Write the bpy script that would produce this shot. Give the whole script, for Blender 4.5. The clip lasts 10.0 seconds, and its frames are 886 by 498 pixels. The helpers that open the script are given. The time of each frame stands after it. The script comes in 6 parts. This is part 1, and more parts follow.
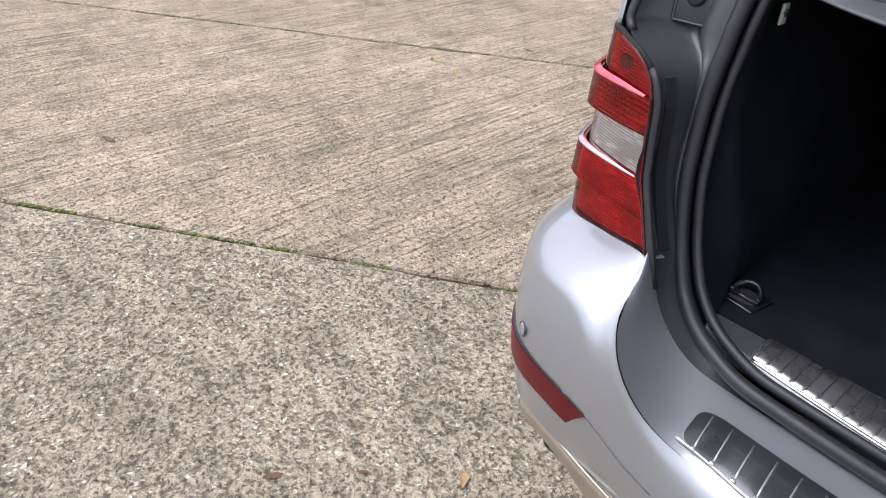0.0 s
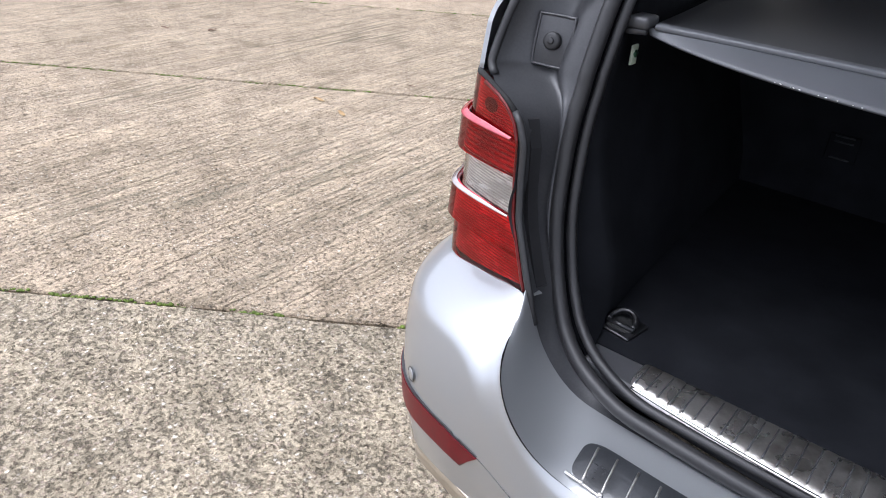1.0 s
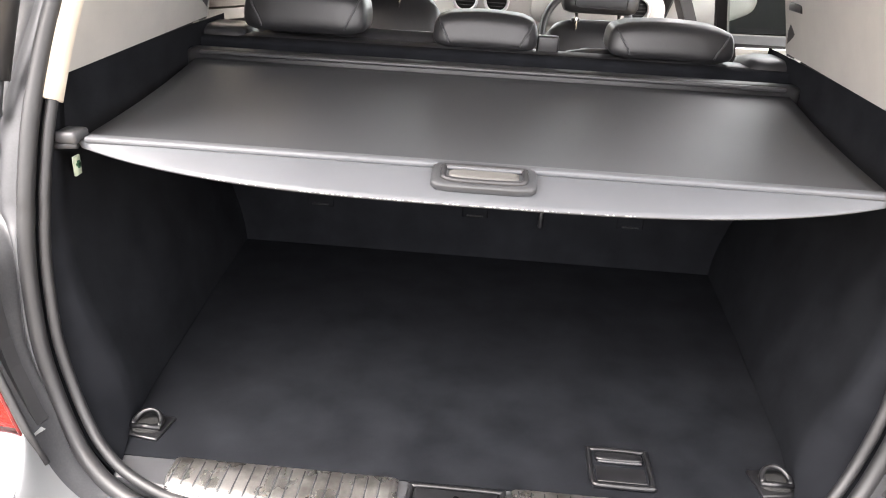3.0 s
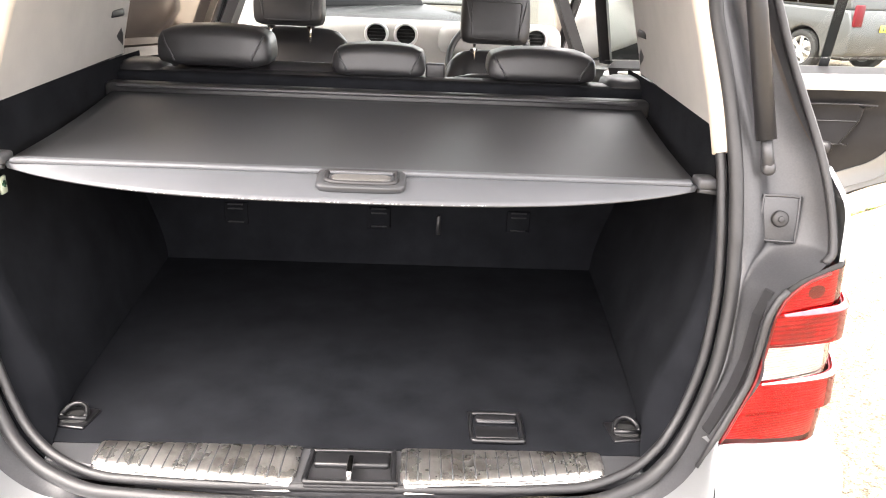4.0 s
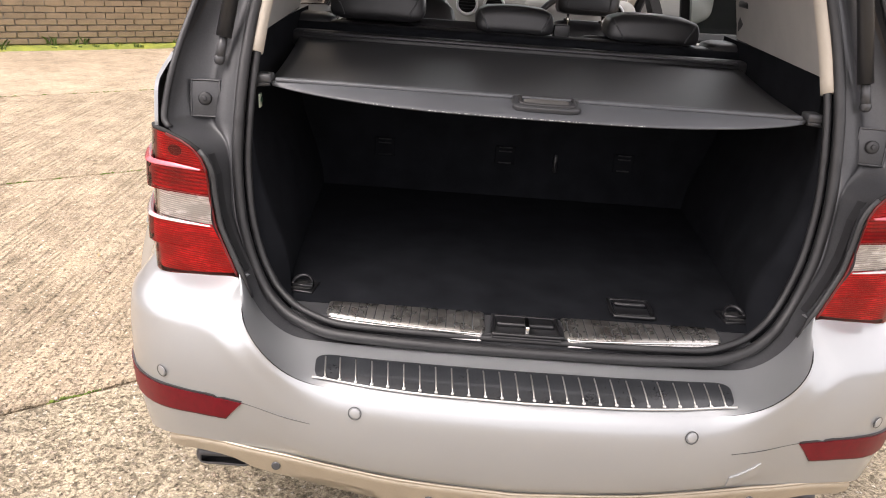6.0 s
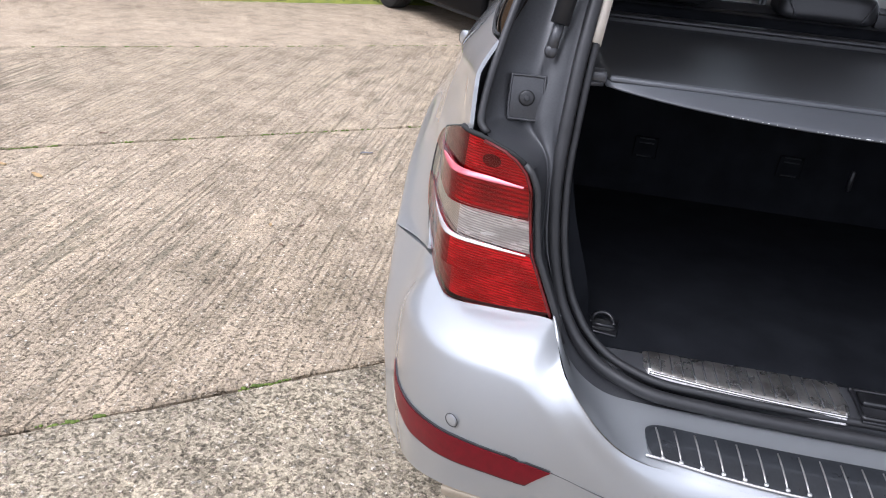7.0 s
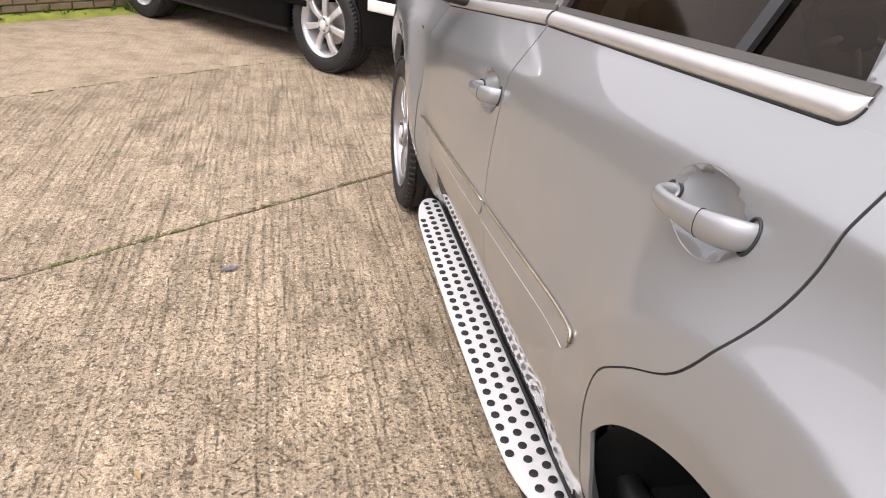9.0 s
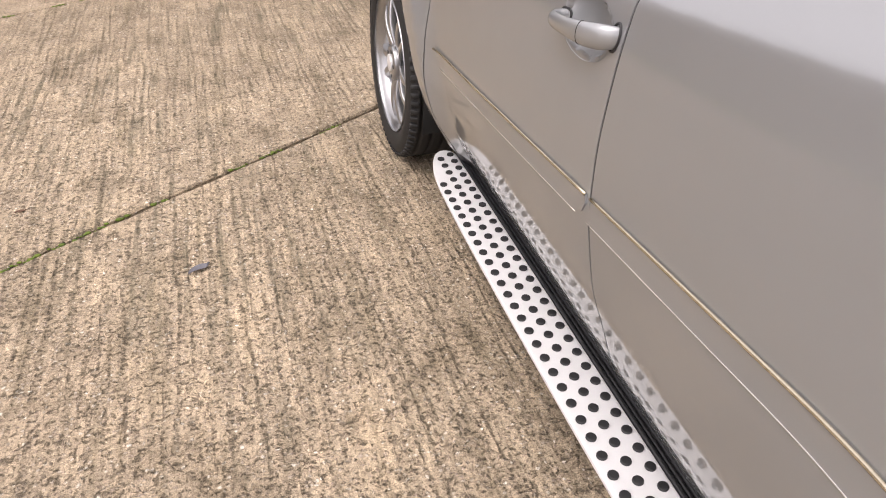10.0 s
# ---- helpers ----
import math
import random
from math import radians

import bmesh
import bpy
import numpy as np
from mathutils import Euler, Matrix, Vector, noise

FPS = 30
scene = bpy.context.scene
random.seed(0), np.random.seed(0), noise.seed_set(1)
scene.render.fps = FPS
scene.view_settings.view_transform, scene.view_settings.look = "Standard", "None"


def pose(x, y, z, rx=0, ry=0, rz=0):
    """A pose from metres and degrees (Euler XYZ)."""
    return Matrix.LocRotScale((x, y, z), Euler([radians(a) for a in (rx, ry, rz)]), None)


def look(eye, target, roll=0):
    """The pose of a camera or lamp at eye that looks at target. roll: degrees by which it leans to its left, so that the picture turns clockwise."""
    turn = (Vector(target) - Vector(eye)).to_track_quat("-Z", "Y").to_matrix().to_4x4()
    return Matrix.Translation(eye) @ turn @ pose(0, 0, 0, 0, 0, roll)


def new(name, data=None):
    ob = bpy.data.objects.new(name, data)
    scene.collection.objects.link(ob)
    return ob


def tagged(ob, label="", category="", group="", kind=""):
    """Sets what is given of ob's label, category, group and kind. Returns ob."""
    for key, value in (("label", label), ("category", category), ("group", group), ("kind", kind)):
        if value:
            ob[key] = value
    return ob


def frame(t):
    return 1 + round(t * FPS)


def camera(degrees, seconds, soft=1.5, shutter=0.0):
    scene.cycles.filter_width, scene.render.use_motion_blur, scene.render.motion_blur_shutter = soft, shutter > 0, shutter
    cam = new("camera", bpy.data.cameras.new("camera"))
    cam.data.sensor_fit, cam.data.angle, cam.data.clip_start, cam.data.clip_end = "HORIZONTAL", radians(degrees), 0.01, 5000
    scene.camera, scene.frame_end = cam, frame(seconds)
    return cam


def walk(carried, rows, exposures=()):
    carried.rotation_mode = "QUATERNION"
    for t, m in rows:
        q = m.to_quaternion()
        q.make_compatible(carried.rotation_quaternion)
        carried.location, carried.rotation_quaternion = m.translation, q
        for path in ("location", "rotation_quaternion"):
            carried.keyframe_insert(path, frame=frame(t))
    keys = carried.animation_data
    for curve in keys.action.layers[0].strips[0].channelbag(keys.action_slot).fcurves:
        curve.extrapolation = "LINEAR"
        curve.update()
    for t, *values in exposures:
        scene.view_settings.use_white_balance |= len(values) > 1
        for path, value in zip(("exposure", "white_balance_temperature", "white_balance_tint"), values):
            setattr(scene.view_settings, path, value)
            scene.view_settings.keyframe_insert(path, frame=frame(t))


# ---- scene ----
cam = camera(61.8, 10.0, soft=1.0)
PATH = [
    (0, (-0.133, -0.58, 1.483), (-1.353, 0.585, 0.408), 3.4),
    (0.5, (-0.134, -0.587, 1.487), (-1.302, 0.665, 0.452), 3.6),
    (1, (-0.124, -0.546, 1.501), (-1.184, 0.833, 0.514), 3.9),
    (1.5, (-0.065, -0.502, 1.523), (-0.935, 1.037, 0.587), 4.0),
    (2, (-0.006, -0.476, 1.549), (-0.62, 1.209, 0.663), 3.7),
    (2.5, (0.025, -0.466, 1.571), (-0.312, 1.318, 0.732), 3.2),
    (3, (0.015, -0.513, 1.591), (-0.086, 1.308, 0.77), 3.2),
    (3.2, (0.026, -0.53, 1.593), (-0.022, 1.3, 0.786), 3.0),
    (4.3, (0.138, -0.787, 1.619), (0.201, 1.078, 0.9), 2.4),
    (4.5, (0.146, -0.838, 1.624), (0.203, 1.028, 0.907), 2.2),
    (5, (0.088, -0.975, 1.619), (0.143, 0.885, 0.888), 2.0),
    (5.2, (0.064, -1.038, 1.596), (0.109, 0.825, 0.87), 2.1),
    (6.3, (-0.296, -1.089, 1.569), (-0.321, 0.736, 0.75), 5.4),
    (6.5, (-0.372, -1.018, 1.555), (-0.45, 0.794, 0.71), 5.6),
    (7, (-0.64, -0.823, 1.555), (-0.867, 0.952, 0.663), 5.8),
    (7.5, (-0.957, -0.562, 1.552), (-1.083, 1.223, 0.657), 5.0),
    (8, (-1.132, -0.233, 1.525), (-1.101, 1.564, 0.648), 5.0),
    (8.4, (-1.272, 0.078, 1.553), (-1.095, 1.876, 0.696), 5.9),
    (8.5, (-1.297, 0.16, 1.54), (-1.088, 1.952, 0.677), 5.3),
    (9, (-1.427, 0.6, 1.517), (-1.045, 2.345, 0.619), 4.5),
    (9.5, (-1.448, 1.069, 1.433), (-1.005, 2.725, 0.405), 3.3),
    (10, (-1.536, 1.337, 1.415), (-1.044, 2.914, 0.289), 2.0),
]

# ---------------------------------------------------------------- light
EXPOSE = [(0.0, 1.25, 5450, 11), (1.0, 1.45, 5400, 10), (2.0, 2.1, 5250, 9), (2.5, 2.85, 5750, 9), (3.2, 3.75, 6400, 9), (4.5, 3.4, 6500, 11), (5.2, 2.75, 6800, 13), (6.3, 1.65, 6000, 12), (7.0, 1.5, 5400, 11), (8.0, 1.62, 5350, 10), (8.5, 1.52, 5900, 12), (9.0, 1.33, 6100, 13), (10.0, 1.22, 6250, 14)]
walk(cam, [(t, look(eye, target, roll)) for t, eye, target, roll in PATH], EXPOSE)

SUN_EL, SUN_AZ = 60.0, 232.0      # degrees; azimuth clockwise from +y
world = bpy.data.worlds.new("sky")
scene.world = world
world.use_nodes = True
wn = world.node_tree.nodes
sky = wn.new("ShaderNodeTexSky")
sky.sky_type, sky.sun_disc = "NISHITA", False
sky.sun_elevation, sky.sun_rotation = radians(SUN_EL), radians(SUN_AZ)
sky.air_density, sky.dust_density, sky.ozone_density = 0.2, 7.0, 0.1
wn["Background"].inputs["Strength"].default_value = 0.15
# an even white cloud cover over the clear sky
cloud = wn.new("ShaderNodeMix")
cloud.data_type = "RGBA"
cloud.inputs[0].default_value, cloud.inputs[7].default_value = 0.6, (6.1, 5.65, 5.4, 1)
world.node_tree.links.new(sky.outputs[0], cloud.inputs[6])
world.node_tree.links.new(cloud.outputs[2], wn["Background"].inputs["Color"])
sun = new("sun", bpy.data.lights.new("sun", "SUN"))
sun.data.energy, sun.data.angle, sun.data.color = 0.5, radians(40), (1.0, 0.96, 0.90)
az, el = radians(SUN_AZ), radians(SUN_EL)
sun.matrix_world = look((0, 0, 0), (-math.sin(az) * math.cos(el), -math.cos(az) * math.cos(el), -math.sin(el)))


# ---------------------------------------------------------------- materials
def nodes_of(name):
    m = bpy.data.materials.new(name)
    m.use_nodes = True
    return m, m.node_tree.nodes, m.node_tree.links, m.node_tree.nodes["Principled BSDF"]


def coords(n, l, scale=(1, 1, 1), turn=0.0, space="Object"):
    tc, mp = n.new("ShaderNodeTexCoord"), n.new("ShaderNodeMapping")
    mp.inputs["Scale"].default_value, mp.inputs["Rotation"].default_value = scale, (0, 0, turn)
    l.new(tc.outputs[space], mp.inputs[0])
    return mp.outputs[0]


def noise_of(n, l, co, scale, detail=4.0, rough=0.55):
    t = n.new("ShaderNodeTexNoise")
    t.inputs["Scale"].default_value, t.inputs["Detail"].default_value, t.inputs["Roughness"].default_value = scale, detail, rough
    l.new(co, t.inputs["Vector"])
    return t.outputs["Fac"]


def ramp(n, l, fac, stops):
    r = n.new("ShaderNodeValToRGB")
    while len(r.color_ramp.elements) < len(stops):
        r.color_ramp.elements.new(0.5)
    for e, (p, c) in zip(r.color_ramp.elements, stops):
        e.position, e.color = p, (*c, 1) if len(c) == 3 else c
    l.new(fac, r.inputs[0])
    return r.outputs[0]


def mix(n, l, fac, a, b, mode="MIX"):
    m = n.new("ShaderNodeMix")
    m.data_type, m.blend_type = "RGBA", mode
    for sock, v in ((m.inputs[0], fac), (m.inputs[6], a), (m.inputs[7], b)):
        if hasattr(v, "is_output"):
            l.new(v, sock)
        elif isinstance(v, (int, float)):
            sock.default_value = v
        else:
            sock.default_value = (*v, 1)
    return m.outputs[2]


def maths(n, l, op, a, b=0.5):
    m = n.new("ShaderNodeMath")
    m.operation = op
    for sock, v in ((m.inputs[0], a), (m.inputs[1], b)):
        if hasattr(v, "is_output"):
            l.new(v, sock)
        else:
            sock.default_value = v
    return m.outputs[0]


def bump_to(n, l, p, height, strength, dist):
    b = n.new("ShaderNodeBump")
    b.inputs["Strength"].default_value, b.inputs["Distance"].default_value = strength, dist
    l.new(height, b.inputs["Height"])
    l.new(b.outputs[0], p.inputs["Normal"])
    return b


def surface(name, col, col2=None, rough=0.5, metal=0.0, coat=0.0, scale=40.0, fine=400.0, bump=0.0, dist=0.001, spread=0.06, spec=0.5):
    """A surface with grain at two scales in colour, gloss and relief."""
    m, n, l, p = nodes_of(name)
    co = coords(n, l)
    big, small = noise_of(n, l, co, scale), noise_of(n, l, co, fine, 2.0)
    col2 = col2 or tuple(c * 0.72 for c in col)
    both = maths(n, l, "ADD", maths(n, l, "MULTIPLY", big, 0.6), maths(n, l, "MULTIPLY", small, 0.4))
    l.new(ramp(n, l, both, [(0.3, col2), (0.7, col)]), p.inputs["Base Color"])
    r = n.new("ShaderNodeMapRange")
    r.inputs[3].default_value, r.inputs[4].default_value = max(0.0, rough - spread), min(1.0, rough + spread)
    l.new(both, r.inputs[0])
    l.new(r.outputs[0], p.inputs["Roughness"])
    p.inputs["Metallic"].default_value, p.inputs["Coat Weight"].default_value, p.inputs["Coat Roughness"].default_value = metal, coat, 0.03
    p.inputs["Specular IOR Level"].default_value = spec
    if bump:
        bump_to(n, l, p, both, bump, dist)
    return m


def glass_of(name, tint, rough=0.0, ior=1.5, gloss=(1, 1, 1)):
    """A thin pane: what shows through is tinted, and the Fresnel gloss lies over it."""
    m, n, l, p = nodes_of(name)
    n.remove(p)
    out = n["Material Output"]
    tr, gl, fr, mx = n.new("ShaderNodeBsdfTransparent"), n.new("ShaderNodeBsdfGlossy"), n.new("ShaderNodeFresnel"), n.new("ShaderNodeMixShader")
    tr.inputs[0].default_value = (*tint, 1)
    gl.inputs["Roughness"].default_value = rough
    gl.inputs["Color"].default_value = (*gloss, 1)
    fr.inputs[0].default_value = ior
    l.new(fr.outputs[0], mx.inputs[0]), l.new(tr.outputs[0], mx.inputs[1]), l.new(gl.outputs[0], mx.inputs[2]), l.new(mx.outputs[0], out.inputs[0])
    return m


def paint_of(name, col, metal, rough, coat=1.0, dirty=0.08):
    """Metallic paint: fine flakes under a clear coat, with a thin dusty film."""
    m, n, l, p = nodes_of(name)
    co = coords(n, l)
    flake, dirt = noise_of(n, l, co, 1500.0, 1.0), noise_of(n, l, co, 6.0, 6.0)
    c = mix(n, l, flake, tuple(v * 0.93 for v in col), tuple(min(1, v * 1.05) for v in col))
    c = mix(n, l, ramp(n, l, dirt, [(0.5, (0, 0, 0)), (0.9, (dirty, dirty, dirty))]), c, (0.30, 0.27, 0.23))
    l.new(c, p.inputs["Base Color"])
    l.new(ramp(n, l, dirt, [(0.3, (rough - 0.03,) * 3), (0.7, (rough + 0.03,) * 3)]), p.inputs["Roughness"])
    l.new(ramp(n, l, dirt, [(0.35, (0.025, 0.025, 0.025)), (0.7, (0.05, 0.05, 0.05))]), p.inputs["Coat Roughness"])
    p.inputs["Metallic"].default_value, p.inputs["Coat Weight"].default_value, p.inputs["Coat IOR"].default_value = metal, coat, 1.55
    return m


def concrete_of(name, turn, grooves, lo, hi, pitted):
    """Weathered yard concrete: worn paste, stones and crevices showing through, brushed grooves along one way."""
    m, n, l, p = nodes_of(name)
    co = coords(n, l)
    warp = n.new("ShaderNodeTexNoise")
    warp.inputs["Scale"].default_value, warp.inputs["Detail"].default_value = 40.0, 3.0
    l.new(co, warp.inputs["Vector"])
    bent = n.new("ShaderNodeVectorMath")
    bent.operation = "MULTIPLY_ADD"
    l.new(warp.outputs["Color"], bent.inputs[0])
    bent.inputs[1].default_value = (0.020, 0.020, 0.020)
    l.new(co, bent.inputs[2])
    big, mid, fine = noise_of(n, l, co, 0.8, 5.0), noise_of(n, l, co, 7.0, 6.0, 0.65), noise_of(n, l, co, 300.0, 3.0, 0.6)
    clump, pit = noise_of(n, l, co, 26.0, 5.0, 0.7), noise_of(n, l, bent.outputs[0], 95.0 - 30.0 * pitted, 4.0, 0.62)
    v = n.new("ShaderNodeTexVoronoi")
    v.inputs["Scale"].default_value = 105.0 - 38.0 * pitted
    l.new(bent.outputs[0], v.inputs["Vector"])
    hue = n.new("ShaderNodeSeparateColor")
    l.new(v.outputs["Color"], hue.inputs[0])
    paste = mix(n, l, ramp(n, l, big, [(0.34, (0, 0, 0)), (0.66, (1, 1, 1))]), lo, hi)
    paste = mix(n, l, ramp(n, l, mid, [(0.34, (0.55, 0.55, 0.55)), (0.56, (0, 0, 0))]), paste, tuple(c * 0.60 for c in lo))
    stones = ramp(n, l, hue.outputs[0], [(0.0, (0.14, 0.115, 0.09)), (0.3, (0.27, 0.215, 0.165)), (0.55, (0.40, 0.345, 0.275)), (0.75, (0.30, 0.24, 0.195)), (0.9, (0.52, 0.47, 0.395)), (1.0, (0.66, 0.61, 0.54))])
    stone = maths(n, l, "MULTIPLY", ramp(n, l, v.outputs["Distance"], [(0.30, (1, 1, 1)), (0.52, (0, 0, 0))]), ramp(n, l, hue.outputs[1], [(0.62 - pitted * 0.35, (0, 0, 0)), (0.70 - pitted * 0.35, (0.9, 0.9, 0.9))]))
    c = mix(n, l, stone, paste, stones)
    hole = maths(n, l, "ADD", maths(n, l, "MULTIPLY", pit, 0.62), maths(n, l, "MULTIPLY", clump, 0.38))
    edge_ = 0.402 + 0.050 * pitted
    if grooves:
        wav = n.new("ShaderNodeTexWave")
        wav.wave_type, wav.bands_direction = "BANDS", "X"
        wav.inputs["Scale"].default_value, wav.inputs["Distortion"].default_value = 9.0, 8.0
        wav.inputs["Detail"].default_value, wav.inputs["Detail Scale"].default_value, wav.inputs["Detail Roughness"].default_value = 4.0, 0.9, 0.65
        l.new(coords(n, l, (1.0, 0.14, 1.0), turn), wav.inputs["Vector"])
        wide = noise_of(n, l, coords(n, l, (6.0, 0.3, 1.0), turn), 3.0, 4.0)
        where = maths(n, l, "MULTIPLY", ramp(n, l, wide, [(0.38, (0.08, 0.08, 0.08)), (0.60, (1, 1, 1))]), ramp(n, l, mid, [(0.34, (0.2, 0.2, 0.2)), (0.58, (1, 1, 1))]))
        cut = maths(n, l, "MULTIPLY", ramp(n, l, wav.outputs["Fac"], [(0.0, (1, 1, 1)), (0.5, (0, 0, 0))]), where)
        hole = maths(n, l, "SUBTRACT", hole, maths(n, l, "MULTIPLY", cut, grooves * 0.085))
    gaps = ramp(n, l, hole, [(edge_ - 0.045, (1, 1, 1)), (edge_ + 0.035, (0, 0, 0))])
    c = mix(n, l, maths(n, l, "MULTIPLY", gaps, 0.8 - 0.25 * pitted), c, tuple(q * 0.30 for q in lo))
    lift = ramp(n, l, hole, [(0.55, (0, 0, 0)), (0.66, (0.55, 0.55, 0.55))])
    c = mix(n, l, lift, c, tuple(min(0.85, q * 1.45) for q in hi))
    c = mix(n, l, 0.8, c, ramp(n, l, fine, [(0.32, (0.35, 0.34, 0.32)), (0.48, (1, 1, 1)), (0.7, (1.35, 1.33, 1.3))]), "MULTIPLY")
    grit = n.new("ShaderNodeTexVoronoi")
    grit.inputs["Scale"].default_value = 230.0 - 70.0 * pitted
    l.new(bent.outputs[0], grit.inputs["Vector"])
    shade = n.new("ShaderNodeSeparateColor")
    l.new(grit.outputs["Color"], shade.inputs[0])
    c = mix(n, l, 0.40 + 0.30 * pitted, c, ramp(n, l, shade.outputs[0], [(0.0, (0.42, 0.40, 0.37)), (0.3, (0.82, 0.81, 0.79)), (0.6, (1.05, 1.04, 1.02)), (0.85, (1.22, 1.20, 1.17)), (1.0, (1.45, 1.42, 1.36))]), "MULTIPLY")
    h = maths(n, l, "SUBTRACT", maths(n, l, "ADD", maths(n, l, "MULTIPLY", stone, 0.4), maths(n, l, "MULTIPLY", fine, 0.45)), maths(n, l, "MULTIPLY", gaps, 0.9))
    if grooves:
        c = mix(n, l, maths(n, l, "MULTIPLY", cut, grooves * 0.42), c, tuple(q * 0.55 for q in lo))
        h = maths(n, l, "SUBTRACT", h, maths(n, l, "MULTIPLY", cut, 0.6))
    # worn streaks along the brushing, and blotches where the paste has gone
    if grooves > 0.5:
        for wide_, long_, lo_, hi_ in ((38.0, 0.07, 0.80, 0.46), (11.0, 0.10, 0.86, 0.45)):
            streak = noise_of(n, l, coords(n, l, (1.0, long_, 1.0), turn), wide_, 3.0, 0.6)
            c = mix(n, l, 1.0, c, ramp(n, l, streak, [(hi_ - 0.12, (lo_, lo_, lo_ * 0.97)), (hi_ + 0.02, (1, 1, 1)), (0.72, (1.14, 1.13, 1.11))]), "MULTIPLY")
        patch = noise_of(n, l, coords(n, l, (1.0, 0.55, 1.0), turn), 1.1, 5.0, 0.62)
        rake = noise_of(n, l, coords(n, l, (1.0, 0.045, 1.0), turn), 30.0, 2.0, 0.5)
        deep = maths(n, l, "MULTIPLY", ramp(n, l, patch, [(0.47, (0, 0, 0)), (0.60, (1, 1, 1))]), ramp(n, l, rake, [(0.39, (0.48, 0.48, 0.48)), (0.47, (0, 0, 0))]))
        c = mix(n, l, deep, c, (0.085, 0.082, 0.056))
    blotch = noise_of(n, l, co, 3.3, 7.0, 0.68)
    c = mix(n, l, 1.0, c, ramp(n, l, blotch, [(0.30, (0.66, 0.65, 0.62)), (0.48, (1, 1, 1)), (0.68, (1.13, 1.12, 1.09))]), "MULTIPLY")
    spot = noise_of(n, l, co, 17.0, 3.0, 0.5)
    c = mix(n, l, ramp(n, l, spot, [(0.70, (0, 0, 0)), (0.78, (0.45, 0.45, 0.45))]), c, tuple(q * 0.35 for q in lo))
    damp = noise_of(n, l, co, 0.4, 4.0)
    c = mix(n, l, ramp(n, l, damp, [(0.55, (0, 0, 0)), (0.75, (0.28, 0.28, 0.28))]), c, tuple(q * 0.5 for q in lo))
    l.new(c, p.inputs["Base Color"])
    p.inputs["Roughness"].default_value = 0.92
    p.inputs["Specular IOR Level"].default_value = 0.2
    bump_to(n, l, p, h, 1.0, 0.007)
    return m


GROOVE_TURN = math.atan2(0.25, 0.97)
M = {}
M["concrete_rough"] = concrete_of("exposed_aggregate_concrete", 0.0, 0.0, (0.292, 0.252, 0.184), (0.374, 0.323, 0.238), 0.9)
M["concrete"] = concrete_of("brushed_concrete", -GROOVE_TURN, 0.72, (0.330, 0.270, 0.196), (0.428, 0.352, 0.258), 0.45)
M["concrete_plain"] = concrete_of("floated_concrete", -GROOVE_TURN, 0.15, (0.375, 0.305, 0.222), (0.490, 0.400, 0.293), 0.3)
M["joint"] = surface("joint_dirt", (0.07, 0.06, 0.04), (0.025, 0.024, 0.018), 0.95, scale=9, fine=200, bump=0.6, dist=0.004)
M["moss"] = surface("moss", (0.16, 0.21, 0.03), (0.05, 0.08, 0.015), 0.95, scale=25, fine=300, bump=0.9, dist=0.01)
M["verge_moss"] = surface("bright_verge_moss", (0.34, 0.36, 0.05), (0.10, 0.13, 0.025), 0.95, scale=5, fine=60, bump=0.9, dist=0.03)
M["blade"] = surface("weed_blade", (0.12, 0.19, 0.04), (0.06, 0.10, 0.02), 0.7, scale=20, fine=200)
M["silver"] = paint_of("silver_paint", (0.312, 0.322, 0.33), 0.57, 0.40, 1.0, 0.02)
M["black_paint"] = surface("black_paint", (0.006, 0.006, 0.0065), (0.004, 0.004, 0.0045), 0.35, scale=6, fine=500, spec=0.06)
M["grey_paint"] = paint_of("grey_paint", (0.055, 0.057, 0.057), 0.2, 0.42, 0.25)
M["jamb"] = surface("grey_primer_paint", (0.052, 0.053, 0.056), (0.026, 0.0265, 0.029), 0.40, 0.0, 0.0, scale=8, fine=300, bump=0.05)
M["rubber"] = surface("black_rubber", (0.020, 0.020, 0.021), (0.010, 0.010, 0.011), 0.5, scale=20, fine=400, bump=0.1)
M["tyre"] = surface("tyre_rubber", (0.014, 0.0135, 0.013), (0.008, 0.008, 0.008), 0.72, scale=30, fine=500, bump=0.25)
M["plastic"] = surface("black_plastic", (0.022, 0.022, 0.024), (0.014, 0.014, 0.015), 0.42, scale=30, fine=900, bump=0.12)
M["sill_plastic"] = surface("grey_sill_plastic", (0.05, 0.051, 0.054), (0.034, 0.034, 0.037), 0.42, scale=20, fine=900, bump=0.12)
M["pad"] = surface("black_gloss_pad", (0.026, 0.028, 0.031), (0.012, 0.013, 0.015), 0.30, 0.0, 0.35, scale=14, fine=260, bump=0.12, spread=0.12)
M["carpet"] = surface("black_boot_carpet", (0.0140, 0.0150, 0.0178), (0.0046, 0.0050, 0.0062), 0.95, scale=13, fine=1200, bump=0.5, dist=0.002, spec=0.05)
M["vinyl"] = surface("black_vinyl_blind", (0.038, 0.040, 0.043), (0.030, 0.031, 0.034), 0.48, scale=5, fine=1300, bump=0.15)
M["blind_edge"] = surface("grey_vinyl_edge", (0.082, 0.086, 0.094), (0.064, 0.067, 0.073), 0.5, scale=9, fine=900, bump=0.15)
M["seam"] = surface("stitched_seam", (0.055, 0.055, 0.058), (0.035, 0.035, 0.038), 0.45, scale=200, fine=900, bump=0.3)
M["pull_grey"] = surface("grey_pull_slot", (0.10, 0.096, 0.090), (0.06, 0.058, 0.055), 0.5, scale=20, fine=500)
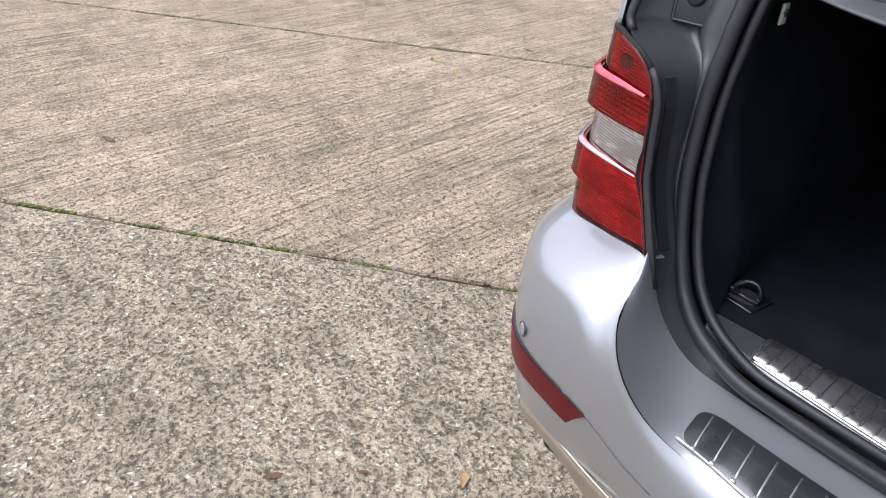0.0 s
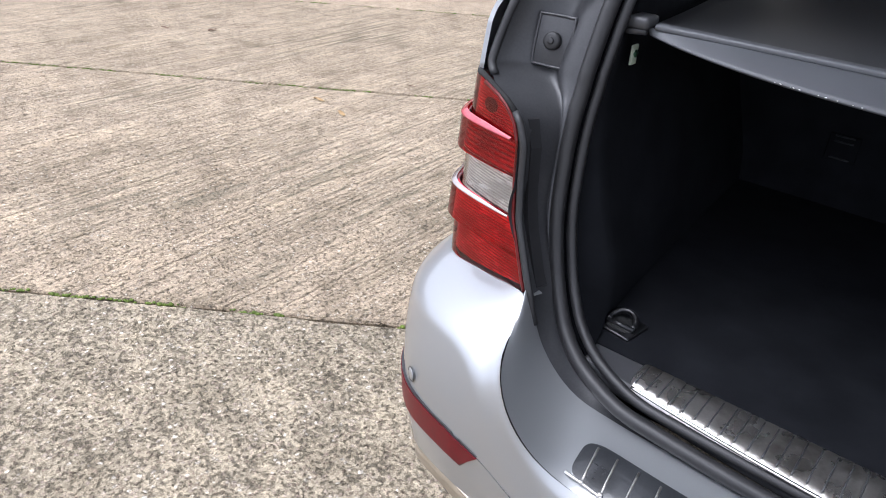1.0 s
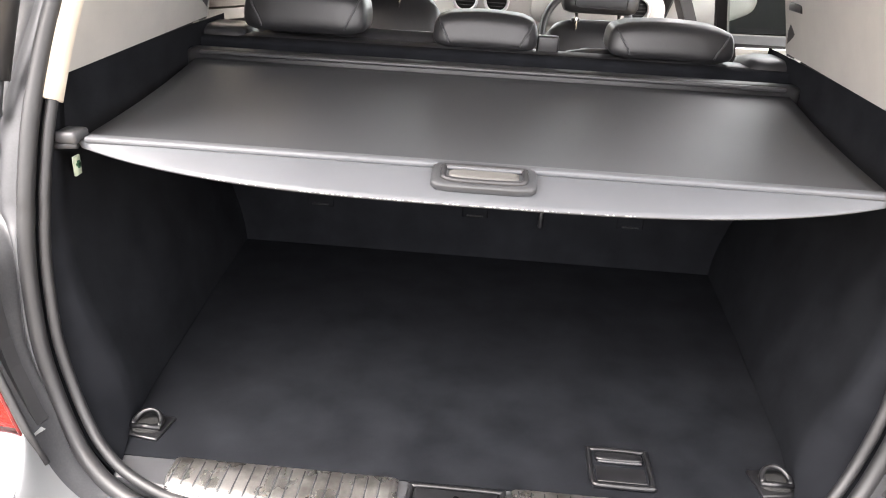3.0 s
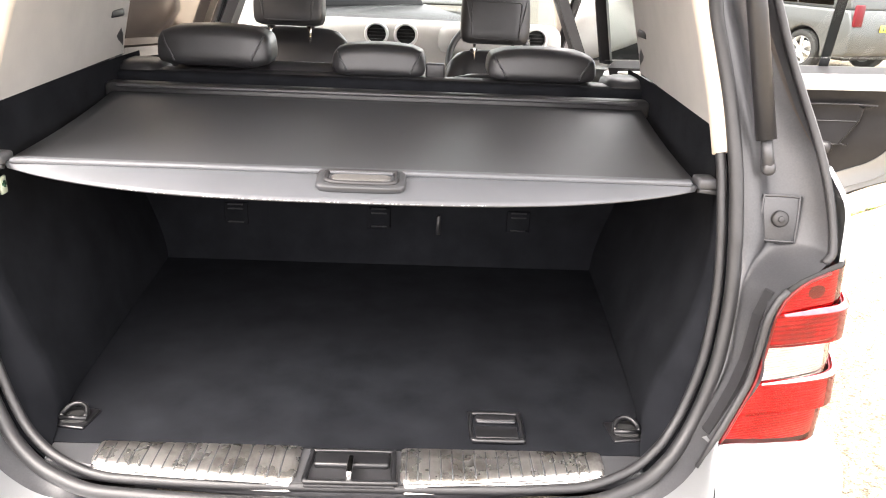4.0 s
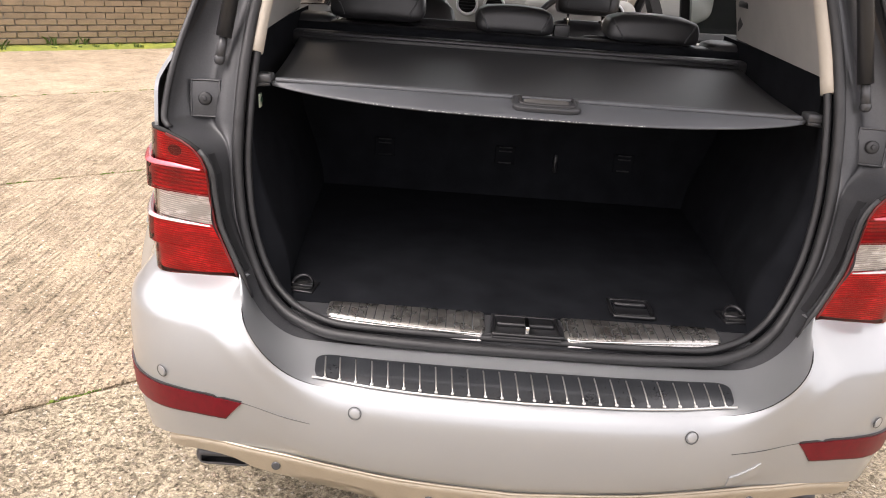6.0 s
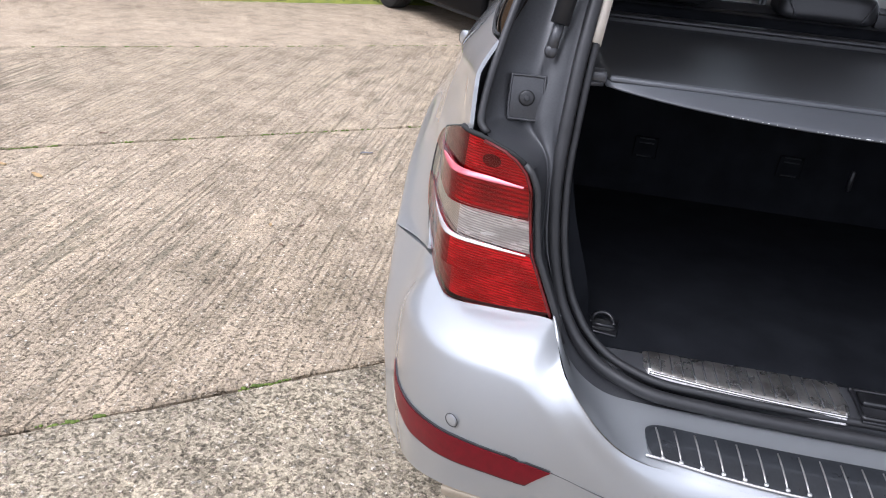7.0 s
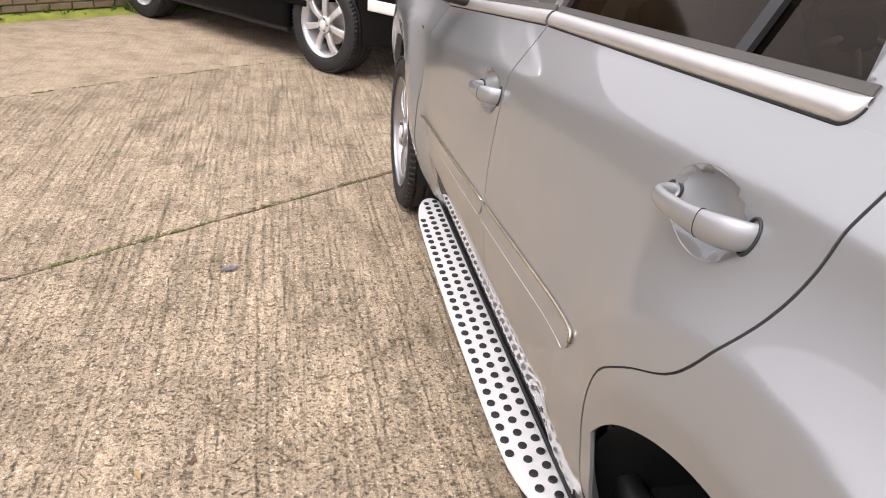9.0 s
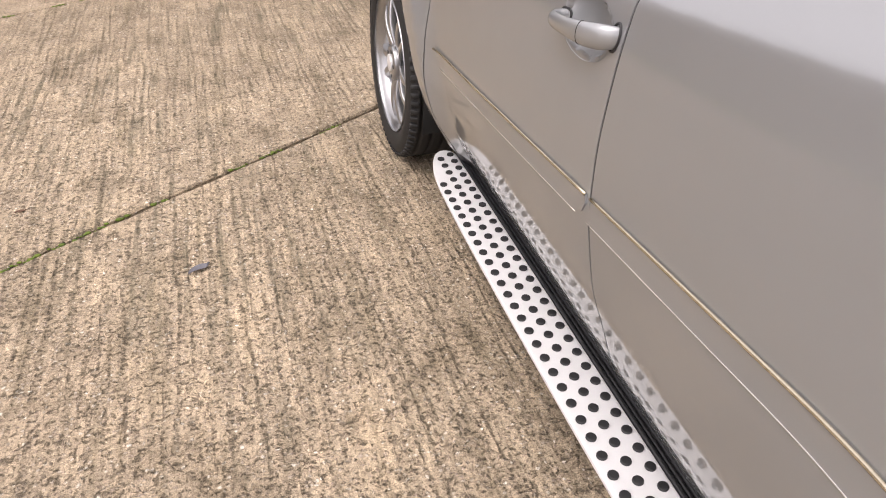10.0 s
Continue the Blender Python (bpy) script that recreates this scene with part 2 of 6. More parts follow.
M["leather"] = surface("black_leather", (0.024, 0.024, 0.026), (0.013, 0.013, 0.014), 0.38, scale=14, fine=420, bump=0.3)
M["beige"] = surface("beige_trim_cloth", (0.50, 0.45, 0.38), (0.42, 0.38, 0.32), 0.85, scale=12, fine=900, bump=0.15)
M["grey_trim"] = surface("light_grey_trim", (0.40, 0.385, 0.36), (0.33, 0.32, 0.30), 0.75, scale=12, fine=900, bump=0.12)
M["chrome"] = surface("chrome", (0.78, 0.77, 0.75), (0.66, 0.65, 0.63), 0.16, 1.0, scale=20, fine=300)
M["steel"] = surface("brushed_steel", (0.56, 0.55, 0.53), (0.30, 0.28, 0.25), 0.34, 0.9, scale=26, fine=300, bump=0.08)
M["alloy"] = surface("silver_alloy", (0.40, 0.405, 0.41), (0.29, 0.29, 0.30), 0.30, 0.85, 0.6, scale=14, fine=300)
M["bright_alloy"] = surface("bright_alloy", (0.66, 0.66, 0.66), (0.52, 0.52, 0.53), 0.34, 0.6, 0.6, scale=14, fine=300)
M["satin"] = surface("satin_aluminium", (0.74, 0.74, 0.74), (0.66, 0.66, 0.66), 0.42, 0.25, scale=10, fine=500)
M["trim_line"] = surface("brassy_trim", (0.60, 0.54, 0.42), (0.50, 0.44, 0.33), 0.22, 0.9, scale=20, fine=300)
M["seal_grey"] = surface("grey_rubber_seal", (0.085, 0.080, 0.076), (0.065, 0.062, 0.058), 0.6, scale=12, fine=600)
M["strip"] = surface("satin_strip", (0.68, 0.67, 0.655), (0.6, 0.59, 0.575), 0.34, 0.75, scale=10, fine=500)
M["skid"] = surface("champagne_skid_plate", (0.40, 0.35, 0.275), (0.31, 0.27, 0.21), 0.38, 0.6, scale=12, fine=400)
M["dark"] = surface("underbody_black", (0.012, 0.012, 0.012), (0.006, 0.006, 0.006), 0.85, scale=10, fine=200)
M["reflector"] = surface("ruby_reflector", (0.12, 0.001, 0.007), (0.07, 0.001, 0.004), 0.4, 0.0, 0.0, scale=60, fine=700, spec=0.25)
M["white_plastic"] = surface("pale_plastic", (0.72, 0.72, 0.70), (0.6, 0.6, 0.58), 0.45, scale=20, fine=500)
M["bark_wall"] = surface("tan_stone", (0.29, 0.215, 0.135), (0.15, 0.11, 0.07), 0.9, scale=4, fine=90, bump=0.5, dist=0.01)
M["leaf_brown"] = surface("dead_leaf", (0.17, 0.09, 0.05), (0.08, 0.04, 0.025), 0.7, scale=60, fine=400, bump=0.4)
M["leaf_tan"] = surface("tan_leaf", (0.40, 0.27, 0.12), (0.25, 0.16, 0.07), 0.7, scale=60, fine=400, bump=0.4)
M["leaf_grey"] = surface("grey_scrap", (0.16, 0.155, 0.17), (0.09, 0.088, 0.10), 0.6, scale=60, fine=400, bump=0.3)
# the brown gloss colour paints a brick wall's warmth into the reflection
M["glass"] = glass_of("tinted_glass", (0.10, 0.08, 0.062), 0.06, 1.30, (1.0, 0.86, 0.74))
M["clear_glass"] = glass_of("window_glass", (0.80, 0.86, 0.85))
M["plate_yellow"] = surface("yellow_plate", (0.75, 0.55, 0.06), (0.65, 0.46, 0.05), 0.4, scale=20, fine=300)
M["mortar"] = surface("mortar", (0.27, 0.25, 0.22), (0.2, 0.185, 0.16), 0.9, scale=20, fine=200, bump=0.3)
M["badge_green"] = surface("pale_label", (0.55, 0.62, 0.50), (0.48, 0.55, 0.43), 0.5, scale=40, fine=300)
M["ink"] = surface("dark_green_ink", (0.03, 0.10, 0.05), (0.02, 0.08, 0.04), 0.5, scale=40, fine=300)


def lens_of(name, col, ribs, axis, dark=0.35, facet=0.5, spark=0.0):
    """Moulded lamp optics seen through the lens: ribs, facets and a few bright cells, with uneven light and glints
    painted into the colour.
    """
    m, n, l, p = nodes_of(name)
    w = n.new("ShaderNodeTexWave")
    w.wave_type, w.bands_direction = "BANDS", axis
    w.inputs["Scale"].default_value, w.inputs["Distortion"].default_value = ribs * 1.6, 0.4
    l.new(coords(n, l), w.inputs["Vector"])
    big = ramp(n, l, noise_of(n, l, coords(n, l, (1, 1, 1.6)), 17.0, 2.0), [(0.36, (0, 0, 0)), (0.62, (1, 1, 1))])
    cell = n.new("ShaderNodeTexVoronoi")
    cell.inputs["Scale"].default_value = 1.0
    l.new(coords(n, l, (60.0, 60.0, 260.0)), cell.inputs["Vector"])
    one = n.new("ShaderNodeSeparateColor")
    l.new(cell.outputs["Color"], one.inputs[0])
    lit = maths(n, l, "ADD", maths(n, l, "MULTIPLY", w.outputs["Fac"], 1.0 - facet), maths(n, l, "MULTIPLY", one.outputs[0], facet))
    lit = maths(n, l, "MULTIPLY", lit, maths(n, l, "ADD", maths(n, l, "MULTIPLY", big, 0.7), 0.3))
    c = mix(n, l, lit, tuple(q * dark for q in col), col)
    # glints painted as brighter cells
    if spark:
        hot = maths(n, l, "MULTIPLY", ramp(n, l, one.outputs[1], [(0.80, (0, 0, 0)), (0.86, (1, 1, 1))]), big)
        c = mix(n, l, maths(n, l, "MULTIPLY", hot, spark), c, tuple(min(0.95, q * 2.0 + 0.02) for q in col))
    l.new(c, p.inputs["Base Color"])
    p.inputs["Roughness"].default_value = 0.32
    p.inputs["Specular IOR Level"].default_value = 0.25
    bump_to(n, l, p, lit, 0.5, 0.002)
    return m


M["lens_red"] = glass_of("red_lens", (0.92, 0.30, 0.31), 0.015, 1.42)
M["lens_clear"] = glass_of("clear_lens", (0.92, 0.90, 0.87), 0.015, 1.45)
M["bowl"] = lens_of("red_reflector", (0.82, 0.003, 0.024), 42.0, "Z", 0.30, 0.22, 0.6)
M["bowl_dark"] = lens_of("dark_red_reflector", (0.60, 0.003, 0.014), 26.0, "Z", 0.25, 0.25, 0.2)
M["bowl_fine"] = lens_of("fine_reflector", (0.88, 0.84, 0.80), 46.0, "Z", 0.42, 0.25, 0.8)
# side optics: darker colours that paint in the shade round the lamp's corner
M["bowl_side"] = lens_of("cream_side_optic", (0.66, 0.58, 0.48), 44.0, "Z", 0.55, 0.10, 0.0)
M["bowl_shaded"] = lens_of("shaded_red_reflector", (0.27, 0.013, 0.017), 12.0, "Z", 0.65, 0.15, 0.0)
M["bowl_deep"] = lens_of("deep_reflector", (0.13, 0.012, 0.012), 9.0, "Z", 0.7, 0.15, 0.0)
# pale colours for the highlight along the lamp's bevels
M["red_glint"] = surface("pink_bevel_highlight", (0.50, 0.12, 0.14), (0.42, 0.07, 0.09), 0.16, 0.3, scale=60, fine=300)
M["clear_glint"] = surface("pale_bevel_highlight", (0.50, 0.44, 0.43), (0.36, 0.32, 0.31), 0.22, 0.6, scale=60, fine=300)
M["gloss_black"] = surface("gloss_black_plastic", (0.012, 0.012, 0.013), (0.008, 0.008, 0.009), 0.30, 0.0, 0.0, scale=30, fine=700)


def stained_steel():
    """Worn stainless steel with brown stains and scuffs."""
    m, n, l, p = nodes_of("stained_steel")
    co = coords(n, l)
    stain = noise_of(n, l, co, 19.0, 3.0, 0.6)
    rub, fine = noise_of(n, l, co, 25.0, 3.0), noise_of(n, l, co, 330.0, 2.0)
    c = mix(n, l, fine, (0.42, 0.405, 0.385), (0.58, 0.565, 0.54))
    c = mix(n, l, ramp(n, l, stain, [(0.48, (0, 0, 0)), (0.66, (0.6, 0.6, 0.6))]), c, (0.11, 0.085, 0.062))
    l.new(c, p.inputs["Base Color"])
    l.new(ramp(n, l, rub, [(0.3, (0.20,) * 3), (0.7, (0.40,) * 3)]), p.inputs["Roughness"])
    p.inputs["Metallic"].default_value = 0.92
    bump_to(n, l, p, fine, 0.08, 0.0005)
    return m


M["sill_steel"] = stained_steel()


# ---------------------------------------------------------------- mesh helpers
def mesh_of(name, verts, faces, mat, smooth=True, normals=None):
    me = bpy.data.meshes.new(name)
    me.from_pydata([tuple(v) for v in verts], [], faces)
    me.polygons.foreach_set("use_smooth", [smooth] * len(me.polygons))
    me.materials.append(M[mat])
    if normals is not None:
        me.normals_split_custom_set(normals)
    me.update()
    return me


def thing(name, label, category, group="", kind="", at=(0, 0, 0)):
    ob = tagged(new(name), label, category, group, kind)
    ob.location = at
    return ob


def part(name, data, mat, parent, label="", smooth=True):
    """Links a mesh or a bmesh as one object under a thing or a part."""
    if isinstance(data, bmesh.types.BMesh):
        me = bpy.data.meshes.new(name)
        data.normal_update()
        data.to_mesh(me)
        data.free()
        me.polygons.foreach_set("use_smooth", [smooth] * len(me.polygons))
        me.materials.append(M[mat])
        data = me
    ob = new(name, data)
    if parent is not None:
        ob.parent = parent
    if label:
        ob["label"] = label
    return ob


def solo(name, data, mat, label, category, group="", kind="", smooth=True):
    return tagged(part(name, data, mat, None, "", smooth), label, category, group, kind)


def rbox(size, r=0.01, seg=2, m=None, taper=None):
    """A box with rounded edges; taper(v) may reshape it."""
    bm = bmesh.new()
    bmesh.ops.create_cube(bm, size=1.0)
    for v in bm.verts:
        v.co = Vector([c * s for c, s in zip(v.co, size)])
    if r:
        bmesh.ops.bevel(bm, geom=bm.edges[:], offset=r, segments=seg, profile=0.5, affect="EDGES")
    if taper:
        for v in bm.verts:
            v.co = taper(v.co)
    if m is not None:
        bmesh.ops.transform(bm, matrix=m, verts=bm.verts)
    return bm


def pillow(size, power=4.0, n=20, m=None):
    """A cushion: a box swollen on all sides."""
    bm = bmesh.new()
    bmesh.ops.create_uvsphere(bm, u_segments=n * 2, v_segments=n, radius=1.0)
    for v in bm.verts:
        d = v.co
        k = (abs(d.x) ** power + abs(d.y) ** power + abs(d.z) ** power) ** (-1.0 / power)
        v.co = Vector((d.x * k * size[0] / 2, d.y * k * size[1] / 2, d.z * k * size[2] / 2))
    if m is not None:
        bmesh.ops.transform(bm, matrix=m, verts=bm.verts)
    return bm


def join(*bms):
    out = bms[0]
    for b in bms[1:]:
        me = bpy.data.meshes.new("t")
        b.to_mesh(me)
        b.free()
        out.from_mesh(me)
        bpy.data.meshes.remove(me)
    return out


def rod(a, b, r0, r1=None, seg=16):
    a, b = Vector(a), Vector(b)
    bm = bmesh.new()
    bmesh.ops.create_cone(bm, cap_ends=True, segments=seg, radius1=r0, radius2=r0 if r1 is None else r1, depth=(b - a).length)
    m = Matrix.Translation((a + b) / 2) @ (b - a).to_track_quat("Z", "Y").to_matrix().to_4x4()
    bmesh.ops.transform(bm, matrix=m, verts=bm.verts)
    return bm


def disc(at, axis, r, depth, seg=20, bevel=0.0):
    bm = rod(Vector(at) - Vector(axis) * depth / 2, Vector(at) + Vector(axis) * depth / 2, r, None, seg)
    if bevel:
        bmesh.ops.bevel(bm, geom=[e for e in bm.edges if len(e.link_faces) == 2 and e.calc_face_angle() > 0.9], offset=bevel, segments=2, profile=0.5, affect="EDGES")
    return bm


def smooth_line(points, n):
    """Points along a Catmull-Rom line through the given ones, n to a stretch."""
    p = [Vector(q) for q in points]
    p = [2 * p[0] - p[1]] + p + [2 * p[-1] - p[-2]]
    out = []
    for i in range(1, len(p) - 2):
        for k in range(n):
            t = k / n
            a, b, c, d = p[i - 1], p[i], p[i + 1], p[i + 2]
            out.append(0.5 * (2 * b + (c - a) * t + (2 * a - 5 * b + 4 * c - d) * t * t + (3 * b - a - 3 * c + d) * t ** 3))
    out.append(p[-2])
    return out


def tube(points, r, seg=10, closed=False, flat=1.0):
    """A round strip along a line; flat squeezes it sideways."""
    bm = bmesh.new()
    rings, n, last = [], len(points), None
    for i, q in enumerate(points):
        a = points[i - 1] if i or closed else points[0]
        b = points[(i + 1) % n] if i < n - 1 or closed else points[-1]
        d = (Vector(b) - Vector(a)).normalized()
        side = d.cross(Vector((0, 0, 1)) if abs(d.z) < 0.95 else Vector((0, 1, 0))) if last is None else last - d * last.dot(d)
        side.normalize()
        last = side
        up = side.cross(d)
        rings.append([bm.verts.new(Vector(q) + side * r * math.cos(w) * flat + up * r * math.sin(w)) for w in (2 * math.pi * k / seg for k in range(seg))])
    for i in range(n if closed else n - 1):
        a, b = rings[i], rings[(i + 1) % n]
        if i == n - 1:
            k = min(range(seg), key=lambda j: (b[j].co - a[0].co).length)
            b = b[k:] + b[:k]
        for k in range(seg):
            bm.faces.new((a[k], a[(k + 1) % seg], b[(k + 1) % seg], b[k]))
    if not closed:
        bm.faces.new(rings[0][::-1]), bm.faces.new(rings[-1])
    return bm


def lathe(profile, seg=64, axis="x"):
    """Turns (radius, along) pairs round the x axis."""
    bm = bmesh.new()
    rings = []
    for k in range(seg):
        w = 2 * math.pi * k / seg
        rings.append([bm.verts.new((a, r * math.cos(w), r * math.sin(w))) for r, a in profile])
    for k in range(seg):
        a, b = rings[k], rings[(k + 1) % seg]
        for i in range(len(profile) - 1):
            bm.faces.new((a[i], a[i + 1], b[i + 1], b[i]))
    return bm


def flat_sheet(outline, thick, m=None, bevel=0.0):
    """A sheet cut to an outline in x and y, of real thickness."""
    bm = bmesh.new()
    f = bm.faces.new([bm.verts.new((x, y, 0)) for x, y in outline])
    ex = bmesh.ops.extrude_face_region(bm, geom=[f])
    bmesh.ops.translate(bm, vec=(0, 0, thick), verts=[v for v in ex["geom"] if isinstance(v, bmesh.types.BMVert)])
    bmesh.ops.recalc_face_normals(bm, faces=bm.faces)
    if bevel:
        bmesh.ops.bevel(bm, geom=[e for e in bm.edges if e.calc_face_angle(0) > 1.2], offset=bevel, segments=2, profile=0.5, affect="EDGES")
    if m is not None:
        bmesh.ops.transform(bm, matrix=m, verts=bm.verts)
    return bm


def skin(name, outline, f, step, mat, rim=0.018, out=0.0, flip=False):
    """A pressed panel: the surface f(u, v) inside an outline, its edge turned in by rim, standing out by out."""
    flip = not flip
    bm = bmesh.new()
    face = bm.faces.new([bm.verts.new((u, v, 0)) for u, v in outline])
    bmesh.ops.triangulate(bm, faces=[face])
    us, vs = [p[0] for p in outline], [p[1] for p in outline]
    su, sv = step if isinstance(step, tuple) else (step, step)
    for ax, lo, hi, s in ((0, min(us), max(us), su), (1, min(vs), max(vs), sv)):
        for k in range(1, max(1, math.ceil((hi - lo) / s))):
            co = [0, 0, 0]
            co[ax] = lo + (hi - lo) * k / math.ceil((hi - lo) / s)
            no = [0, 0, 0]
            no[ax] = 1
            bmesh.ops.bisect_plane(bm, geom=bm.verts[:] + bm.edges[:] + bm.faces[:], dist=1e-5, plane_co=co, plane_no=no)
    bm.verts.index_update()
    bm.normal_update()
    e = 0.002
    place, nrm = [], []
    for v in bm.verts:
        u, w = v.co.x, v.co.y
        p, du, dv = f(u, w), f(u + e, w) - f(u - e, w), f(u, w + e) - f(u, w - e)
        n = du.cross(dv).normalized()
        if flip:
            n = -n
        place.append(p + n * out), nrm.append(n)
    faces, loops = [], []
    for fc in bm.faces:
        ids = [v.index for v in fc.verts]
        if (fc.normal.z < 0) != flip:
            ids.reverse()
        faces.append(ids)
        loops += [tuple(nrm[i]) for i in ids]
    if rim:
        for ed in bm.edges:
            if len(ed.link_faces) == 1:
                a, b = ed.verts[0].index, ed.verts[1].index
                ids = [v.index for v in ed.link_faces[0].verts]
                if ids[(ids.index(a) + 1) % len(ids)] != b:
                    a, b = b, a
                if (ed.link_faces[0].normal.z < 0) != flip:
                    a, b = b, a
                k = len(place)
                place += [place[a], place[b], place[b] - nrm[b] * rim, place[a] - nrm[a] * rim]
                faces.append([k + 1, k, k + 3, k + 2])
                fn = (place[k] - place[k + 1]).cross(place[k + 2] - place[k + 1])
                fn = fn.normalized() if fn.length > 1e-9 else nrm[a]
                loops += [tuple(fn)] * 4
    bm.free()
    return mesh_of(name, place, faces, mat, True, loops)


def sstep(a, b, x):
    t = min(1.0, max(0.0, (x - a) / (b - a)))
    return t * t * (3 - 2 * t)


# ---------------------------------------------------------------- the ground
JOINT = Vector((0.82, 0.573, 0)).normalized()          # along the slabs' joints
ACROSS = Vector((-JOINT.y, JOINT.x, 0))


def yard(a, b, z=0.0):
    """A place a metres along the joints and b across them."""
    p = JOINT * a + ACROSS * b
    return Vector((p.x, p.y, z))


def slab(b0, b1, mat, name="slab"):
    """One cast bay with a chipped arris on both long sides."""
    n = 700
    rng = np.random.default_rng(int(abs(b0) * 100) + 7)

    def rough(k):
        w = rng.normal(0, 1, n + 1)
        s = np.convolve(w, np.ones(k) / k, "same")
        return s * math.sqrt(k)
    lo, hi = b0 + 0.006 + 0.004 * np.abs(rough(3)) + 0.004 * rough(40), b1 - 0.006 - 0.004 * np.abs(rough(3)) + 0.004 * rough(40)
    verts, faces = [], []
    for i in range(n + 1):
        a = -22 + 44 * i / n
        verts += [yard(a, lo[i], -0.05), yard(a, lo[i], -0.009), yard(a, lo[i] + 0.007, 0), yard(a, hi[i] - 0.007, 0), yard(a, hi[i], -0.009), yard(a, hi[i], -0.05)]
        if i:
            for k in range(5):
                p, q = 6 * (i - 1) + k, 6 * i + k
                faces.append((p, q, q + 1, p + 1))
    return mesh_of(name, verts, faces, mat, False)


ground = solo("ground", mesh_of("ground", [(-400, -400, -0.03), (400, -400, -0.03), (400, 400, -0.03), (-400, 400, -0.03)], [(0, 1, 2, 3)], "joint"), "joint",
              "dark soil and grit under the concrete yard", "ground", kind="structure")
pavement = thing("pavement", "weathered buff concrete yard cast in long bays with mossy joints", "concrete yard", kind="structure")
BAYS = [-8.38, -5.86, -3.34, -0.82, 1.70, 4.22, 6.74, 9.24]
for b0, b1 in zip(BAYS, BAYS[1:]):
    mat = "concrete_rough" if b1 < 2 else "concrete" if b1 < 7 else "concrete_plain"
    part("slab", slab(b0, b1, mat), mat, pavement)

# moss and dirt lying in the joints
rng = random.Random(4)
bm = bmesh.new()
for b in BAYS[3:-1]:
    a = -9.0
    while a < 8:
        a += rng.expovariate(1 / 0.10)
        run = rng.uniform(0.01, 0.16) * (1 if rng.random() < 0.7 else 2.2)
        k = max(3, int(run / 0.012))
        for i in range(k):
            c = yard(a + run * i / k, b + rng.uniform(-0.006, 0.006), rng.uniform(-0.008, 0.002))
            s = rng.uniform(0.004, 0.011)
            r = bmesh.ops.create_icosphere(bm, subdivisions=1, radius=s)
            for v in r["verts"]:
                v.co = Vector((v.co.x * rng.uniform(0.8, 1.6), v.co.y, v.co.z * 0.55)) + c
        a += run
joint_moss = solo("joint_moss", bm, "moss", "green moss tufts growing along the concrete joints", "moss", kind="stuff")

# grassy verge and brick wall along the far side of the yard
bm = bmesh.new()
rng = random.Random(9)
cols = 500
rows_ = 9
grid = [[bm.verts.new(yard(-16 + 21.2 * i / cols, 9.16 + 0.51 * j / (rows_ - 1), -0.01 + 0.05 * math.sin(math.pi * min(1, j / 5)) * rng.uniform(0.5, 1.0) + 0.01 * rng.random())) for j in range(rows_)] for i in range(cols + 1)]
for i in range(cols):
    for j in range(rows_ - 1):
        bm.faces.new((grid[i][j], grid[i + 1][j], grid[i + 1][j + 1], grid[i][j + 1]))
verge = solo("verge", bm, "verge_moss", "bright green mossy verge at the foot of the wall", "moss", kind="structure")

# small weeds on the verge and along its edge
bm = bmesh.new()
for k in range(130):
    a, b = rng.uniform(-13.5, 4.5), 9.22 + .40 * rng.random() ** 1.5
    big = .5 + 1.1 * rng.random() ** 3
    for j in range(rng.randint(7, 13)):
        w, tilt, long_ = rng.uniform(0, 2 * math.pi), rng.uniform(.2, .9), rng.uniform(.035, .085) * big
        foot = yard(a + rng.uniform(-.03, .03), b + rng.uniform(-.03, .03), .01)
        out_ = Vector((math.cos(w), math.sin(w), 0))
        across_ = Vector((-out_.y, out_.x, 0)) * rng.uniform(.003, .007)
        q = [foot - across_, foot + across_, foot + out_ * long_ * tilt * .5 + Vector((0, 0, long_ * .7)) + across_ * .8, foot + out_ * long_ * tilt + Vector((0, 0, long_ * .9)), foot + out_ * long_ * tilt * .5 + Vector((0, 0, long_ * .7)) - across_ * .8]
        bm.faces.new([bm.verts.new(p) for p in q])
weeds = solo("weeds", bm, "blade", "small green weeds sprouting from the mossy verge", "weeds", kind="stuff")

wall_far = solo("wall_far", flat_sheet([(0, 0), (21.2, 0), (21.2, 0.3), (0, 0.3)], 3.22, Matrix.Translation(yard(-16, 9.66)) @ Matrix.Rotation(math.atan2(JOINT.y, JOINT.x), 4, "Z")), "mortar",
                "tan brick building wall with a mossy foot", "brick wall", kind="structure", smooth=False)


def brick_mesh(l, h, d, mat="bark_wall"):
    bm = rbox((l, d, h), 0.006, 1)
    me = bpy.data.meshes.new("brick")
    bm.to_mesh(me)
    bm.free()
    me.materials.append(M[mat])
    return me


# ---------------------------------------------------------------- the silver car: its surface
# x across (the car's left is -x), y ahead, z up; the rear bumper stands at about y = 0.05
PLAN = smooth_line([(0, .055, 0), (.2, .062, 0), (.33, .077, 0), (.5, .106, 0), (.62, .136, 0), (.72, .172, 0), (.79, .226, 0), (.84, .30, 0), (.872, .40, 0), (.894, .52, 0),
                    (.912, .66, 0), (.926, .85, 0), (.937, 1.1, 0), (.938, 1.6, 0), (.938, 2.4, 0), (.936, 3.3, 0), (.93, 3.9, 0), (.915, 4.3, 0), (.87, 4.6, 0), (.75, 4.82, 0), (.5, 4.93, 0), (0, 4.98, 0)], 12)
PX, PY = np.array([p.x for p in PLAN]), np.array([p.y for p in PLAN])
